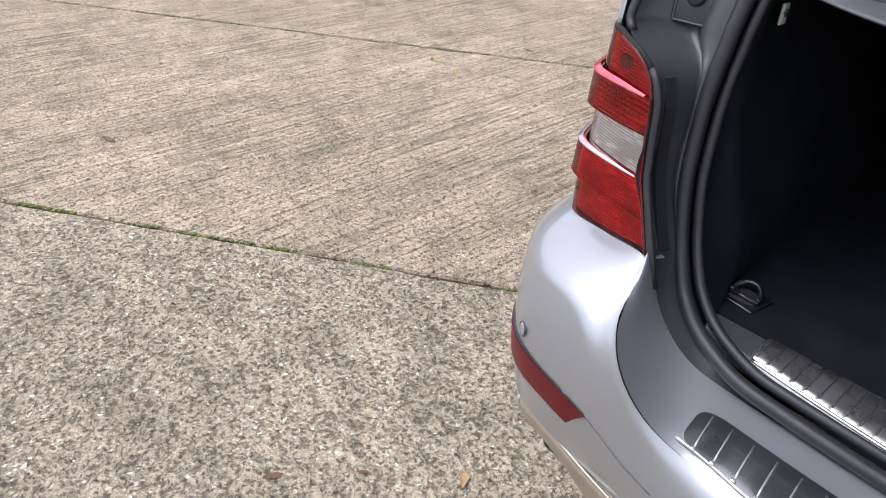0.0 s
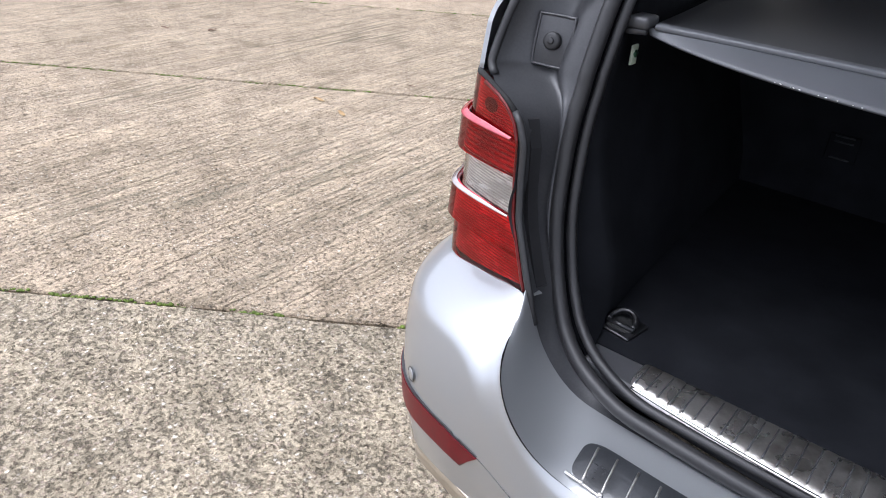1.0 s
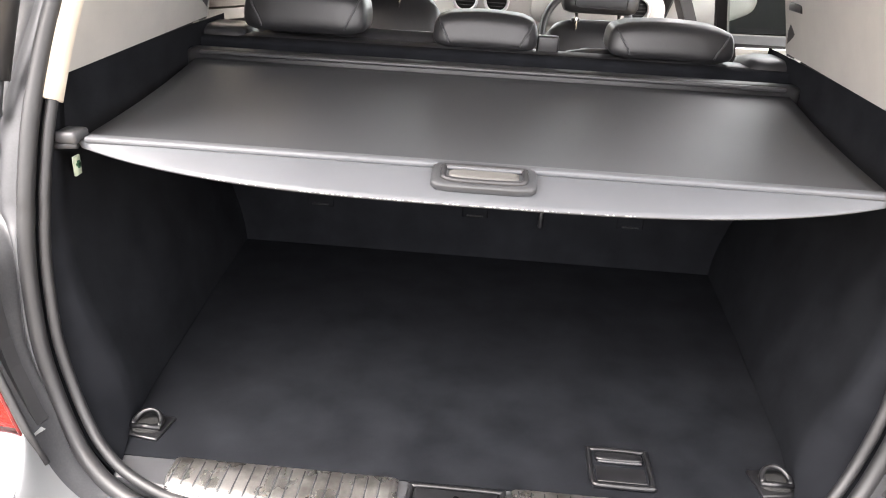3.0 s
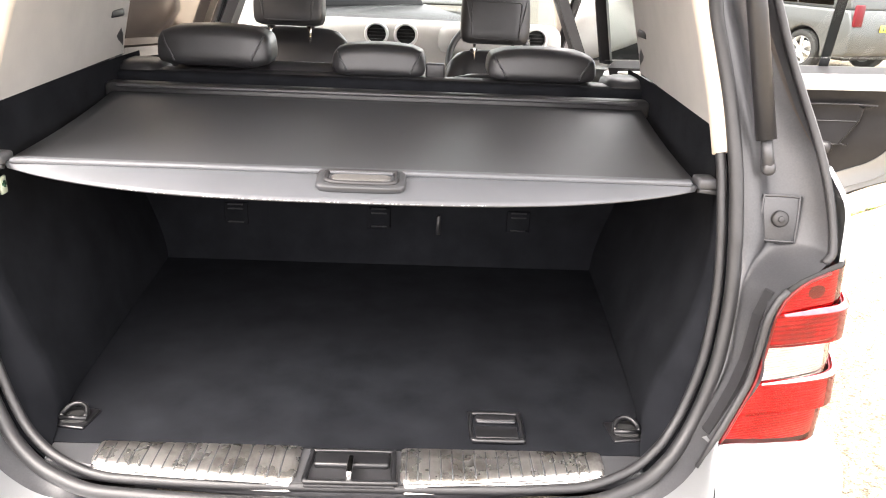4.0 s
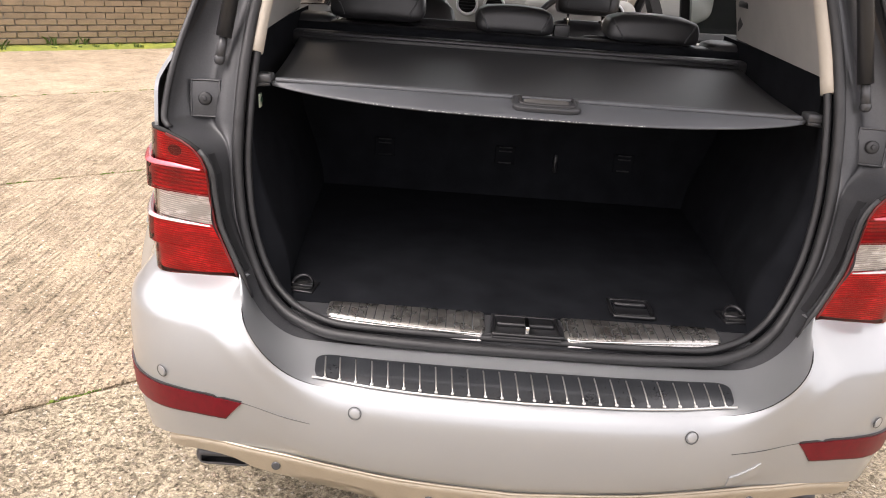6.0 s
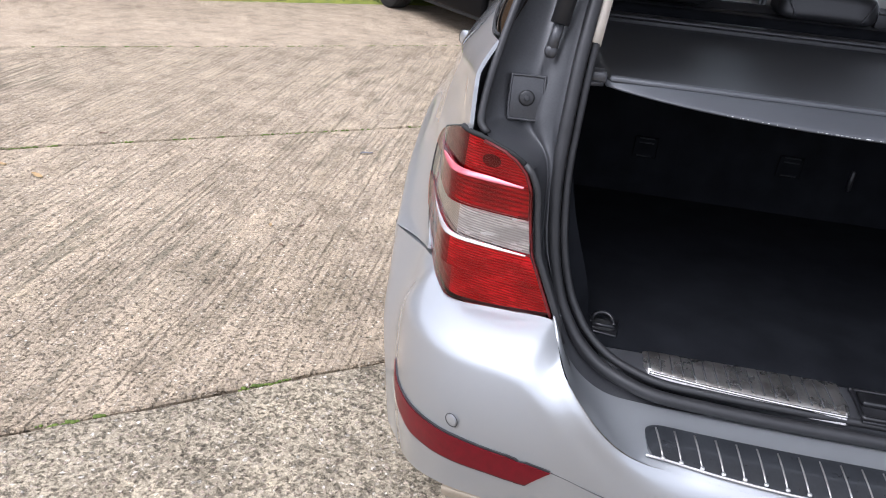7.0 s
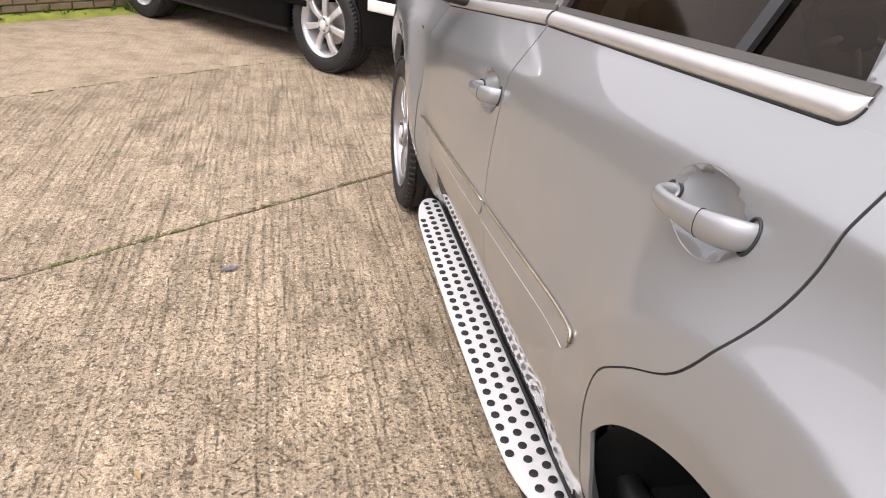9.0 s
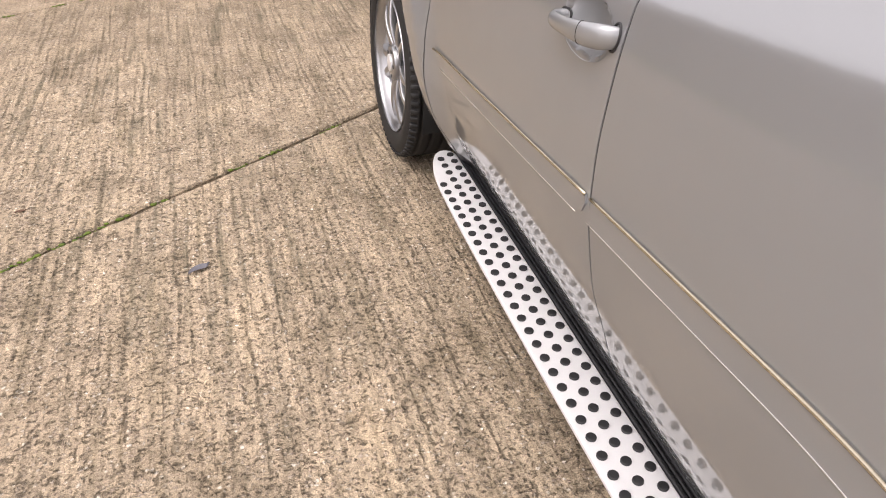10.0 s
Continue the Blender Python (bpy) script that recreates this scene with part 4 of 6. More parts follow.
def bumper_ledge(a, q):
    """The ledge and the wall that rises from it to the lamp, from the crease (q = 0) to the gutter (q = 1)."""
    p, j = along(TOP, a), along(SILL, a)
    m = p.lerp(j, q)
    k = sstep(u_at(.38), u_at(.50), a) * (1 - sstep(u_at(.56), U_LAMP, a))
    hollow = math.sin(math.pi * min(1.0, max(0.0, q)) ** 0.8)
    m.z += hollow * (.009 * (1 - k) - .016 * k) + .004 * (1 - k) * (1 - (1 - min(1, q * 6)) ** 2)
    m.x -= hollow * .012 * k
    return m


def bumper(u, v, s=-1):
    """Face for v up to 0.55, ledge above it."""
    a = abs(u)
    p = bumper_face(a, v / .55) if v <= .55 or a > U_LAMP else bumper_ledge(a, (v - .55) / .45)
    return Vector((s * math.copysign(p.x, u), p.y, p.z))


def bumper_l(u, v):
    return bumper(u, v, -1)


def bumper_mesh():
    verts, faces, keep = [], [], []

    def grid(us, n, f):
        base = len(verts)
        rows = np.zeros((len(us), n + 1, 3))
        for i, u in enumerate(us):
            for j in range(n + 1):
                p = f(abs(float(u)), j / n)
                rows[i, j] = (-math.copysign(p.x, u), p.y, p.z)
        sharp = rows.copy()
        for _ in range(10):
            rows[1:-1] = rows[1:-1] * 0.5 + (rows[:-2] + rows[2:]) * 0.25
        if f is bumper_face:
            hold_ = (np.linspace(0, 1, n + 1) ** 5)[None, :, None]
            rows = rows * (1 - hold_) + sharp * hold_
        for row in rows:
            for q in row:
                p = Vector(q)
                keep.append(math.hypot(p.y - REAR_AXLE[0], p.z - REAR_AXLE[1]) >= ARCH_R)
                verts.append(p)
        for i in range(len(us) - 1):
            for j in range(n):
                a = base + i * (n + 1) + j
                q = (a, a + n + 1, a + n + 2, a + 1)
                if any(keep[k] for k in q):
                    faces.append(q)

    def lip(a, q):
        x, y, nx, ny = plan_at(a)
        return along(TOP, a) + Vector((-nx, -ny, -.05)) * .035 * q
    grid(np.linspace(-U_END, U_END, 230), 48, bumper_face)
    grid(np.linspace(-U_LAMP, U_LAMP, 150), 16, bumper_ledge)
    for sg in (-1, 1):
        us = np.linspace(U_LAMP - .006, U_END, 70)
        grid(us if sg > 0 else -us[::-1], 2, lip)
    for k in {k for q in faces for k in q}:
        if not keep[k]:
            p = verts[k]
            d = Vector((p.y - REAR_AXLE[0], p.z - REAR_AXLE[1])).normalized() * ARCH_R
            verts[k] = Vector((p.x, REAR_AXLE[0] + d.x, REAR_AXLE[1] + d.y))
    return mesh_of("rear_bumper", verts, faces, "silver")


part("rear_bumper", bumper_mesh(), "silver", car)


def on_bumper(outline, name, mat, label="", out=0.003, step=0.02, rim=0.012):
    return part(name, skin(name, outline, bumper_l, step, mat, rim, out), mat, car, label)


def u_of_x(x):
    return math.copysign(float(np.interp(abs(x), PX[:110], PU[:110])), x)


# ---------------------------------------------------------------- boot opening: jamb, seal, tail lamps
OUTER = [(0, .233, .790), (.2, .235, .788), (.365, .239, .784), (.425, .244, .785), (.468, .248, .787), (.505, .252, .805), (.538, .255, .835), (.560, .258, .871), (.578, .264, .915), (.635, .270, 1.015), (.640, .282, 1.075), (.660, .300, 1.150), (.735, .340, 1.190),
         (.750, .358, 1.225), (.734, .404, 1.33), (.700, .50, 1.47), (.660, .58, 1.62), (.60, .67, 1.76), (.40, .71, 1.83), (0, .72, 1.85)]
SEAL = [(0, .232, .806), (.2, .235, .806), (.34, .245, .806), (.40, .252, .808), (.448, .266, .816), (.488, .282, .828), (.520, .298, .848), (.545, .314, .872), (.574, .335, .92), (.598, .352, 1.0), (.610, .372, 1.09), (.612, .385, 1.15), (.611, .395, 1.19),
        (.610, .402, 1.22), (.605, .432, 1.31), (.594, .475, 1.41), (.575, .53, 1.52), (.545, .61, 1.67), (.38, .69, 1.78), (0, .70, 1.80)]
outer, seal_line = smooth_line(OUTER, 8), smooth_line(SEAL, 8)


def both(points):
    """A half line and its mirror image, as one closed ring from the bottom middle."""
    return [Vector((-p.x, p.y, p.z)) for p in points] + [Vector(p) for p in points[-2:0:-1]]


def jamb():
    """The painted gutter round the opening, dished between the body's edge and the seal."""
    verts, faces = [], []
    ring_o, ring_s = both(outer), both(seal_line)
    n, m = len(ring_o), 14
    for o, q in zip(ring_o, ring_s):
        depth = min(0.055, (o - q).length * 0.5)
        for k in range(m + 1):
            t = k / m
            p = o.lerp(q, t)
            dip = math.sin(math.pi * min(1.0, t * 1.05)) ** 0.6 * depth * (1 - 0.35 * t)
            step_ = 0.012 * sstep(.55, .62, t) * (1 - sstep(.80, .92, t))
            p = p + Vector((0, dip - step_ * 1.4, 0))
            verts.append(p)
    for i in range(n):
        for k in range(m):
            a, b = i * (m + 1) + k, ((i + 1) % n) * (m + 1) + k
            faces.append((a, b, b + 1, a + 1))
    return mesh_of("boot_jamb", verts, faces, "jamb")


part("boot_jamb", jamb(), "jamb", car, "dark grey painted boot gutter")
part("boot_seal", tube([p + Vector((0, -.006, 0)) for p in both(seal_line)], 0.0115, 12, True), "rubber", car, "black rubber boot seal")
part("seal_lip", tube([p + Vector((0, .008, 0)) + (Vector((0, .45, 1.25)) - p).normalized() * 0.018 for p in both(seal_line)], 0.008, 10, True), "rubber", car)
body_seal = [p + Vector((0, .006, 0)) for p in both(outer) if p.z > 1.19]
part("gutter_strip", tube([p for p in body_seal if p.x < 0], 0.007, 8), "rubber", car)
part("gutter_strip", tube([p for p in body_seal if p.x > 0], 0.007, 8), "rubber", car)

LAMP_PLAN = smooth_line([(.50, .238, 0), (.56, .252, 0), (.62, .267, 0), (.68, .284, 0), (.73, .302, 0), (.762, .319, 0), (.782, .348, 0), (.810, .415, 0), (.837, .50, 0), (.853, .585, 0), (.868, .66, 0)], 8)
LX, LY = np.array([p.x for p in LAMP_PLAN]), np.array([p.y for p in LAMP_PLAN])
LU = np.concatenate([[0], np.cumsum(np.hypot(np.diff(LX), np.diff(LY)))])
LNX, LNY = np.gradient(LY, LU), -np.gradient(LX, LU)
U_RIDGE = float(np.interp(.770, LX, LU))


def lamp_surface(s, proud, deep=0.0):
    """The lamp's face by length along its outline and height; proud peaks in a sharp corner, deep sinks it evenly."""
    def f(u, z):
        x, y, nx, ny = (float(np.interp(u, LU, q)) for q in (LX, LY, LNX, LNY))
        reach = 0.16 if u < U_RIDGE else 0.15
        d = proud * (0.16 + 1.06 * max(0.0, 1 - abs(u - U_RIDGE) / reach)) - deep
        lean = max(0.0, z - 0.93) * 0.12 - 0.06 * max(0.0, z - 1.10)
        p = Vector((x + nx * d - 0.05 * max(0.0, z - 1.12), y + ny * d + lean, z))
        p.x += (side(p.y, z, 1).x + .002 - deep + proud * .2 - p.x) * sstep(.46, .585, p.y)
        return Vector((s * p.x, p.y, p.z))
    return f


def lu_x(x):
    return float(np.interp(x, LX, LU))


def lu_y(y):
    return float(np.interp(y, LY, LU))


def inner_u(z):
    return lu_x(float(np.interp(z, [.90, .916, 1.015, 1.07, 1.12, 1.147, 1.163, 1.175, 1.183, 1.188], [.577, .582, .630, .640, .646, .660, .677, .702, .735, .750])))


LAMP_FRONT = smooth_line([(.34, .885, 0), (.413, .895, 0), (.469, .905, 0), (.510, .925, 0), (.543, .955, 0), (.588, 1.0, 0), (.606, 1.045, 0), (.604, 1.080, 0), (.582, 1.105, 0), (.540, 1.124, 0), (.460, 1.150, 0), (.350, 1.188, 0)], 8)


def front_u(z):
    return lu_y(float(np.interp(z, [p.y for p in LAMP_FRONT], [p.x for p in LAMP_FRONT])))


def band(z0, z1, n=8):
    zs = np.linspace(z0, z1, n)
    return [(inner_u(z), float(z)) for z in zs] + [(front_u(z), float(z)) for z in zs[::-1]]


def with_foot(z1):
    """A band whose lower edge follows the bumper round the corner."""
    low = [(lu_x(.584), .915), (lu_x(.65), .906), (lu_x(.72), .896), (lu_y(.338), .890), (lu_y(.405), .891), (lu_y(.466), .905)]
    zs = np.linspace(.918, z1, 8)
    return [(inner_u(z), float(z)) for z in zs[::-1]] + low + [(front_u(z), float(z)) for z in zs]


for s in (-1, 1):
    fl = s > 0
    lamp = part("tail_lamp", skin("tail_lamp", with_foot(1.186), lamp_surface(s, 0.0, .022), 0.015, "plastic", 0.02, 0, fl), "plastic", car, "red and clear wraparound tail lamp")
    for nm, z0, z1, mat, proud, rear_mat, side_mat in (("upper_lens", 1.122, 1.186, "lens_red", .004, "bowl", "bowl_deep"), ("upper_block", 1.072, 1.124, "lens_red", .016, "bowl_dark", "bowl_shaded"),
                                                       ("clear_lens", 1.012, 1.073, "lens_clear", .003, "bowl_fine", "bowl_side"), ("lower_block", .960, 1.013, "lens_red", .016, "bowl", "bowl_shaded"),
                                                       ("lower_lens", .910, .961, "lens_red", .005, "bowl", "bowl_shaded")):
        lens = part(nm, skin(nm, with_foot(z1) if z0 < .92 else band(z0, z1, 9), lamp_surface(s, proud), 0.010, mat, 0.010, 0, fl), mat, lamp)
        # optics behind the lens, painted lit to the rear and shaded round the side, in one unbroken sheet each
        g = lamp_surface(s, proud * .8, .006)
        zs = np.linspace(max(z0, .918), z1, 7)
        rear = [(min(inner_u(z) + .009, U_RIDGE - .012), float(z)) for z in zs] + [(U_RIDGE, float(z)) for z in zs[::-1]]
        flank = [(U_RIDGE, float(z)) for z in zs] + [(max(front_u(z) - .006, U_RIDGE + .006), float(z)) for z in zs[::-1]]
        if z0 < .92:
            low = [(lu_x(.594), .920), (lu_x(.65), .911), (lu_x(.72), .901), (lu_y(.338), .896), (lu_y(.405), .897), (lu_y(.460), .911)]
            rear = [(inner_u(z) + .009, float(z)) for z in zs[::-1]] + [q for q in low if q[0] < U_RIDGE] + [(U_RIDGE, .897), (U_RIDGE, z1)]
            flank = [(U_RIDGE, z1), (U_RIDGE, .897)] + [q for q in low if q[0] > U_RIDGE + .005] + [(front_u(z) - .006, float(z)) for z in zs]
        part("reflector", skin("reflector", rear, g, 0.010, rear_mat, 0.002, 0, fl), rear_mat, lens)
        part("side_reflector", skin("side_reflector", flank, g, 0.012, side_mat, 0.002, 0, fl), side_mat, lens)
    # bevels where the two blocks step out, running out to a point along the side; pale colour paints their highlight
    for nm, z0, dz, p0, p1, mat, stop in (("upper_bevel", 1.1235, .0060, .016, .008, "red_glint", .085), ("lower_bevel", 1.0125, .0032, .016, .009, "clear_glint", .16)):
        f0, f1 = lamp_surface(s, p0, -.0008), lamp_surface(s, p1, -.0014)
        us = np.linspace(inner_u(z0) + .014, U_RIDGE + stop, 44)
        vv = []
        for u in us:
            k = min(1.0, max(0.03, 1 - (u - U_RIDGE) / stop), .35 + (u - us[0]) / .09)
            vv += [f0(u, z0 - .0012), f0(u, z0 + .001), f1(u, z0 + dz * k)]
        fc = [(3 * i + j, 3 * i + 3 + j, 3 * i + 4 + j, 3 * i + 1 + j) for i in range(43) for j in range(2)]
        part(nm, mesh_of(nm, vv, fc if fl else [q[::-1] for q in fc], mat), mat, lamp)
    # bulb holder behind the upper lens, and the red border down the inner edge
    hold = lamp_surface(s, .003, .0035)
    ring = [hold(U_RIDGE - .055 + .017 * math.cos(w), 1.152 + .011 * math.sin(w)) for w in np.linspace(0, 2 * math.pi, 25)[:-1]]
    part("bulb_holder", mesh_of("bulb_holder", ring, [tuple(range(24))], "bowl_deep"), "bowl_deep", lamp)
    edge_l = lamp_surface(s, .004, -.001)
    part("inner_border", tube([edge_l(inner_u(z) + .0035, float(z)) for z in np.linspace(.918, 1.183, 30)], .0030, 8), "bowl_deep", lamp)
    zs = np.linspace(.914, 1.184, 24)
    g = lamp_surface(s, 0.0)
    rim_ = [Vector((s * .560, .256, .872)), Vector((s * .570, .257, .893))] + [g(inner_u(z) - .008, float(z)) for z in zs if z < 1.172]
    part("lamp_collar", tube(rim_, .0060, 12), "rubber", lamp, "black rubber lamp surround")
    crown = [g(inner_u(z) - .006, float(z)) for z in zs if z > 1.158] + [g(u, 1.1885) for u in np.linspace(inner_u(1.187) + .006, front_u(1.187) - .004, 8)]
    part("lamp_seal", tube(crown, .0045, 10), "dark", lamp)
    part("lamp_gap", tube([g(front_u(z) + .001, float(z)) for z in np.linspace(.906, 1.186, 80)], .0020, 8), "dark", lamp)

# step pad, reflectors, sensors, skid plate and tailpipe
n = 60
pad_line = []
for w in np.linspace(0, 2 * math.pi, 8 * n + 1)[:-1]:
    c_, s_ = math.cos(w), math.sin(w)
    pad_line.append((u_of_x(.416 * math.copysign(abs(c_) ** .07, c_)), .692 + .108 * math.copysign(abs(s_) ** .45, s_)))
pad = on_bumper(pad_line, "step_pad", "pad", "black ribbed bumper step pad with a bright edge", 0.007, (0.02, 0.03), 0.01)
edge_pts = [bumper_l(u_of_x(x), .575 + .02 * (abs(x) / .42) ** 6) + Vector((0, -.002, .005)) for x in np.linspace(-.42, .42, 80)]
part("bright_edge", tube(edge_pts, 0.0022, 8), "strip", pad)
for k in range(26):
    x = -.392 + k * .0314
    p = [bumper_l(u_of_x(x + .004 * (t - .5)), .588 + .19 * t) + Vector((0, -.001, .0068)) for t in np.linspace(0, 1, 6)]
    rib = part("rib", tube(p, 0.0013, 6, False, 1.3), "steel", pad)
    part("rib_tip", pillow((.007, .007, .005), 2.5, 6, Matrix.Translation(p[0] + Vector((0, -.002, .001)))), "strip", rib, "worn bright tip")
for s in (-1, 1):
    def v_at(u, z):
        vs_ = np.linspace(0, .5, 120)
        return float(np.interp(z, [bumper_l(u, float(v)).z for v in vs_], vs_))
    pts = []
    for x, z in ((.55, .709), (.62, .711), (.70, .706)):
        pts.append((s * u_of_x(x), z))
    ue = plan_u(.40)
    top = pts + [(s * plan_u(.25), .688), (s * ue, .676)]
    bot = [(s * ue, .640), (s * plan_u(.25), .630), (s * u_of_x(.72), .650), (s * u_of_x(.66), .659), (s * u_of_x(.587), .664)]
    def even(points, dz):
        us_, zs_ = [q[0] * s for q in points], [q[1] for q in points]
        order = np.argsort(us_)
        ks = np.linspace(us_[0], us_[-1], 24)
        return [(s * float(k), v_at(s * float(k), float(np.interp(k, np.array(us_)[order], np.array(zs_)[order])) + dz)) for k in ks]
    poly = even(top, 0) + even(bot, 0)
    r = part("rear_reflector", skin("rear_reflector", poly, bumper_l, 0.02, "reflector", 0.012, 0.0035), "reflector", car, "dark red bumper reflector")
    poly2 = even(top, .004) + even(bot, -.004)
    part("reflector_frame", skin("reflector_frame", poly2, bumper_l, 0.02, "plastic", 0.008, 0.0018), "plastic", car)
    # shade of the bumper's crease, drawn as a thin dark tube
    part("crease_shade", tube([bumper_l(u, v_at(u, z)) for u, z in [(s * u_of_x(x), .709 - (.55 - x) * .10) for x in np.linspace(.55, .41, 12)]], .0009, 6), "jamb", car)
for x, z in ((-.722, .736), (-.322, .733), (.322, .733), (.722, .736)):
    u = -u_of_x(x)
    v = v_at(u, z)
    e = .004
    p = bumper_l(u, v)
    nrm = -(bumper_l(u + e, v) - bumper_l(u - e, v)).cross(bumper_l(u, v + e) - bumper_l(u, v - e)).normalized()
    sen = part("parking_sensor", disc(p + nrm * .0004, nrm, .0100, .004, 24, .0008), "silver", car)
    part("sensor_ring", tube([p + nrm * .001 + q for q in [(nrm.orthogonal().normalized() * math.cos(w) + nrm.cross(nrm.orthogonal().normalized()) * math.sin(w)) * .0125 for w in np.linspace(0, 2 * math.pi, 25)[:-1]]], .0009, 6, True), "sill_plastic", sen)
part("tow_cover", skin("tow_cover", [(-u_of_x(.48), .10), (-u_of_x(.42), .10), (-u_of_x(.42), .17), (-u_of_x(.48), .17)], bumper_l, 0.02, "silver", 0.004, 0.002), "silver", car)


def skid(u, w):
    """Lower apron: w runs down and in under the bumper."""
    a = abs(u)
    z0 = bumper_l(u, 0.0)
    x, y, nx, ny = plan_at(a)
    d = .026 - .006 * sstep(0, .12, w) + .020 * w
    return Vector((math.copysign(x - nx * d, -u), y - ny * d, z0.z - .001 - .105 * w))


U_SK = u_at(.74)


def skid_low(x):
    x = abs(x)
    return float(np.interp(x, [0, .245, .295, .44, .485, .54, .58, .66, .70, .75], [.62, .60, .36, .38, .54, .50, .36, .30, .32, .20]))


xs = np.linspace(-.74, .74, 120)
sk = [(u_of_x(x) if abs(x) < .74 else math.copysign(min(U_SK, float(np.interp(abs(x), PX[:110], PU[:110]))), x), .0) for x in xs]
sk += [(u, skid_low(float(np.interp(abs(u), PU, PX)))) for u, _ in sk[::-1]]
part("skid_plate", skin("skid_plate", sk, skid, (0.03, 0.08), "skid", 0.03, 0.004, True), "skid", car, "champagne painted plastic skid plate")
lip_ = [skid(u_of_x(x), .015) + Vector((0, -.004, 0)) for x in np.linspace(-.72, .72, 70)]
part("skid_lip", tube(lip_, .0032, 8), "skid", car)
for x in (-.49, -.17, .17, .49):
    u = u_of_x(x)
    p = skid(u, .30 if abs(x) > .3 else .40)
    part("skid_bolt", disc(p + Vector((0, -.006, 0)), Vector((0, -1, .1)), .0095, .006, 16, .002), "jamb", car)
vs_, fs_ = [], []
for i, u in enumerate(np.linspace(-U_END, U_END, 80)):
    p = bumper_l(float(u), 0.02)
    k = Vector((-p.x, .8 - p.y, 0)).normalized()
    q = Vector((p.x, p.y, p.z + .01)) + k * .15
    vs_ += [Vector((p.x, p.y, p.z + .01)) + k * .012, q + Vector((0, 0, -.03)), q + k * .08 + Vector((0, 0, -.10)), q + k * .3 + Vector((0, 0, -.16))]
    if i:
        for j in range(3):
            a, b = 4 * (i - 1) + j, 4 * i + j
            fs_.append((a, b, b + 1, a + 1))
part("lower_valance", mesh_of("lower_valance", vs_, fs_, "plastic"), "plastic", car)
for s in (-1, 1):
    bm = rbox((.125, .14, .044), .0205, 5, pose(s * .625, .290, .484))
    bmesh.ops.delete(bm, geom=[f for f in bm.faces if f.normal.y < -.9], context="FACES")
    pipe = part("tailpipe", bm, "jamb", car, "dull rectangular tailpipe")
    pipe.modifiers.new("wall", "SOLIDIFY").thickness = -.003
    part("pipe_inside", rbox((.115, .10, .036), .0165, 4, pose(s * .625, .315, .484)), "dark", pipe)

# gutter details: striker plates, bolts, struts
for s in (-1, 1):
    c = Vector((s * .684, .418, 1.238))
    n_ = Vector((-s * .12, -1, .22)).normalized()
    turn = n_.to_track_quat("Z", "Y").to_matrix().to_4x4()
    plate = part("buffer_plate", rbox((.056, .074, .004), .0018, 2, Matrix.Translation(c + n_ * .003) @ turn), "jamb", car)
    rim_p = [Matrix.Translation(c + n_ * .005) @ turn @ Vector((x, y, 0)) for x, y in line2([(-.022, -.036), (.022, -.036), (.028, -.030), (.028, .030), (.022, .036), (-.022, .036), (-.028, .030), (-.028, -.030), (-.022, -.036)], 4)[:-1]]
    part("plate_rim", tube(rim_p, .0022, 8, True), "jamb", plate)
    part("buffer", disc(c + n_ * .009, n_, .0135, .012, 24, .004), "rubber", plate)
    part("screw", disc(c + n_ * .016, n_, .005, .004, 12, .001), "plastic", plate)
    low, high = Vector((s * .655, .425, 1.318)), Vector((s * .556, .57, 1.90))
    d = (high - low).normalized()
    strut = part("gas_strut", rod(low + d * .045, high, .0155, None, 20), "plastic", car, "black gas strut")
    part("strut_end", rod(low, low + d * .05, .010, .0085, 14), "jamb", strut)
    part("strut_ball", pillow((.022, .020, .022), 2.4, 8, Matrix.Translation(low)), "jamb", strut)
    for dz, dx in ((.14, .035), (.165, .03), (.10, .055)):
        q = Vector((s * (.684 + dx * .6), .418 + dz * .42, 1.238 + dz * .7))
        part("gutter_plug", disc(q + Vector((0, -.004, 0)), n_, .0045, .006, 12, .001), "plastic", car)

# ---------------------------------------------------------------- boot
FLOOR_Z = 0.832
bm = flat_sheet([(-.50, .335), (.50, .335), (.525, .50), (.545, .80), (.60, 1.16), (-.60, 1.16), (-.545, .80), (-.525, .50)], .02, Matrix.Translation((0, 0, FLOOR_Z - .02)))
part("boot_floor", bm, "carpet", car, "black boot carpet", False)


SEAL_X, SEAL_Y, SEAL_Z = ([q[k] for q in SEAL[2:-2]] for k in range(3))


def boot_wall(s):
    verts, faces = [], []
    ys, zs = np.linspace(.36, 1.30, 24), np.linspace(0, 1, 16)
    for y in ys:
        for t in zs:
            z = FLOOR_Z - .01 + t * (1.36 - FLOOR_Z)
            foot = float(np.interp(y, [.36, .50, .80, 1.16], [.505, .525, .547, .567]))
            head = float(np.interp(y, [.36, .45, .60, 1.16], [.585, .60, .625, .645]))
            x = foot + (head - foot) * sstep(0, .75, t) + .012 * math.sin(6 * y) * sstep(.1, .4, t) * (1 - sstep(.6, .9, t))
            if y < .365:
                x, yy = float(np.interp(z, SEAL_Z, SEAL_X)) + .014, float(np.interp(z, SEAL_Z, SEAL_Y)) + .020
            else:
                yy = y + max(0.0, t - .45) * .12 * (1 if y < .45 else 0)
            verts.append((s * x, yy, z))
    m = len(zs)
    for i in range(len(ys) - 1):
        for j in range(m - 1):
            a = i * m + j
            faces.append((a, a + m, a + m + 1, a + 1))
    return mesh_of("boot_side_trim", verts, faces, "carpet")


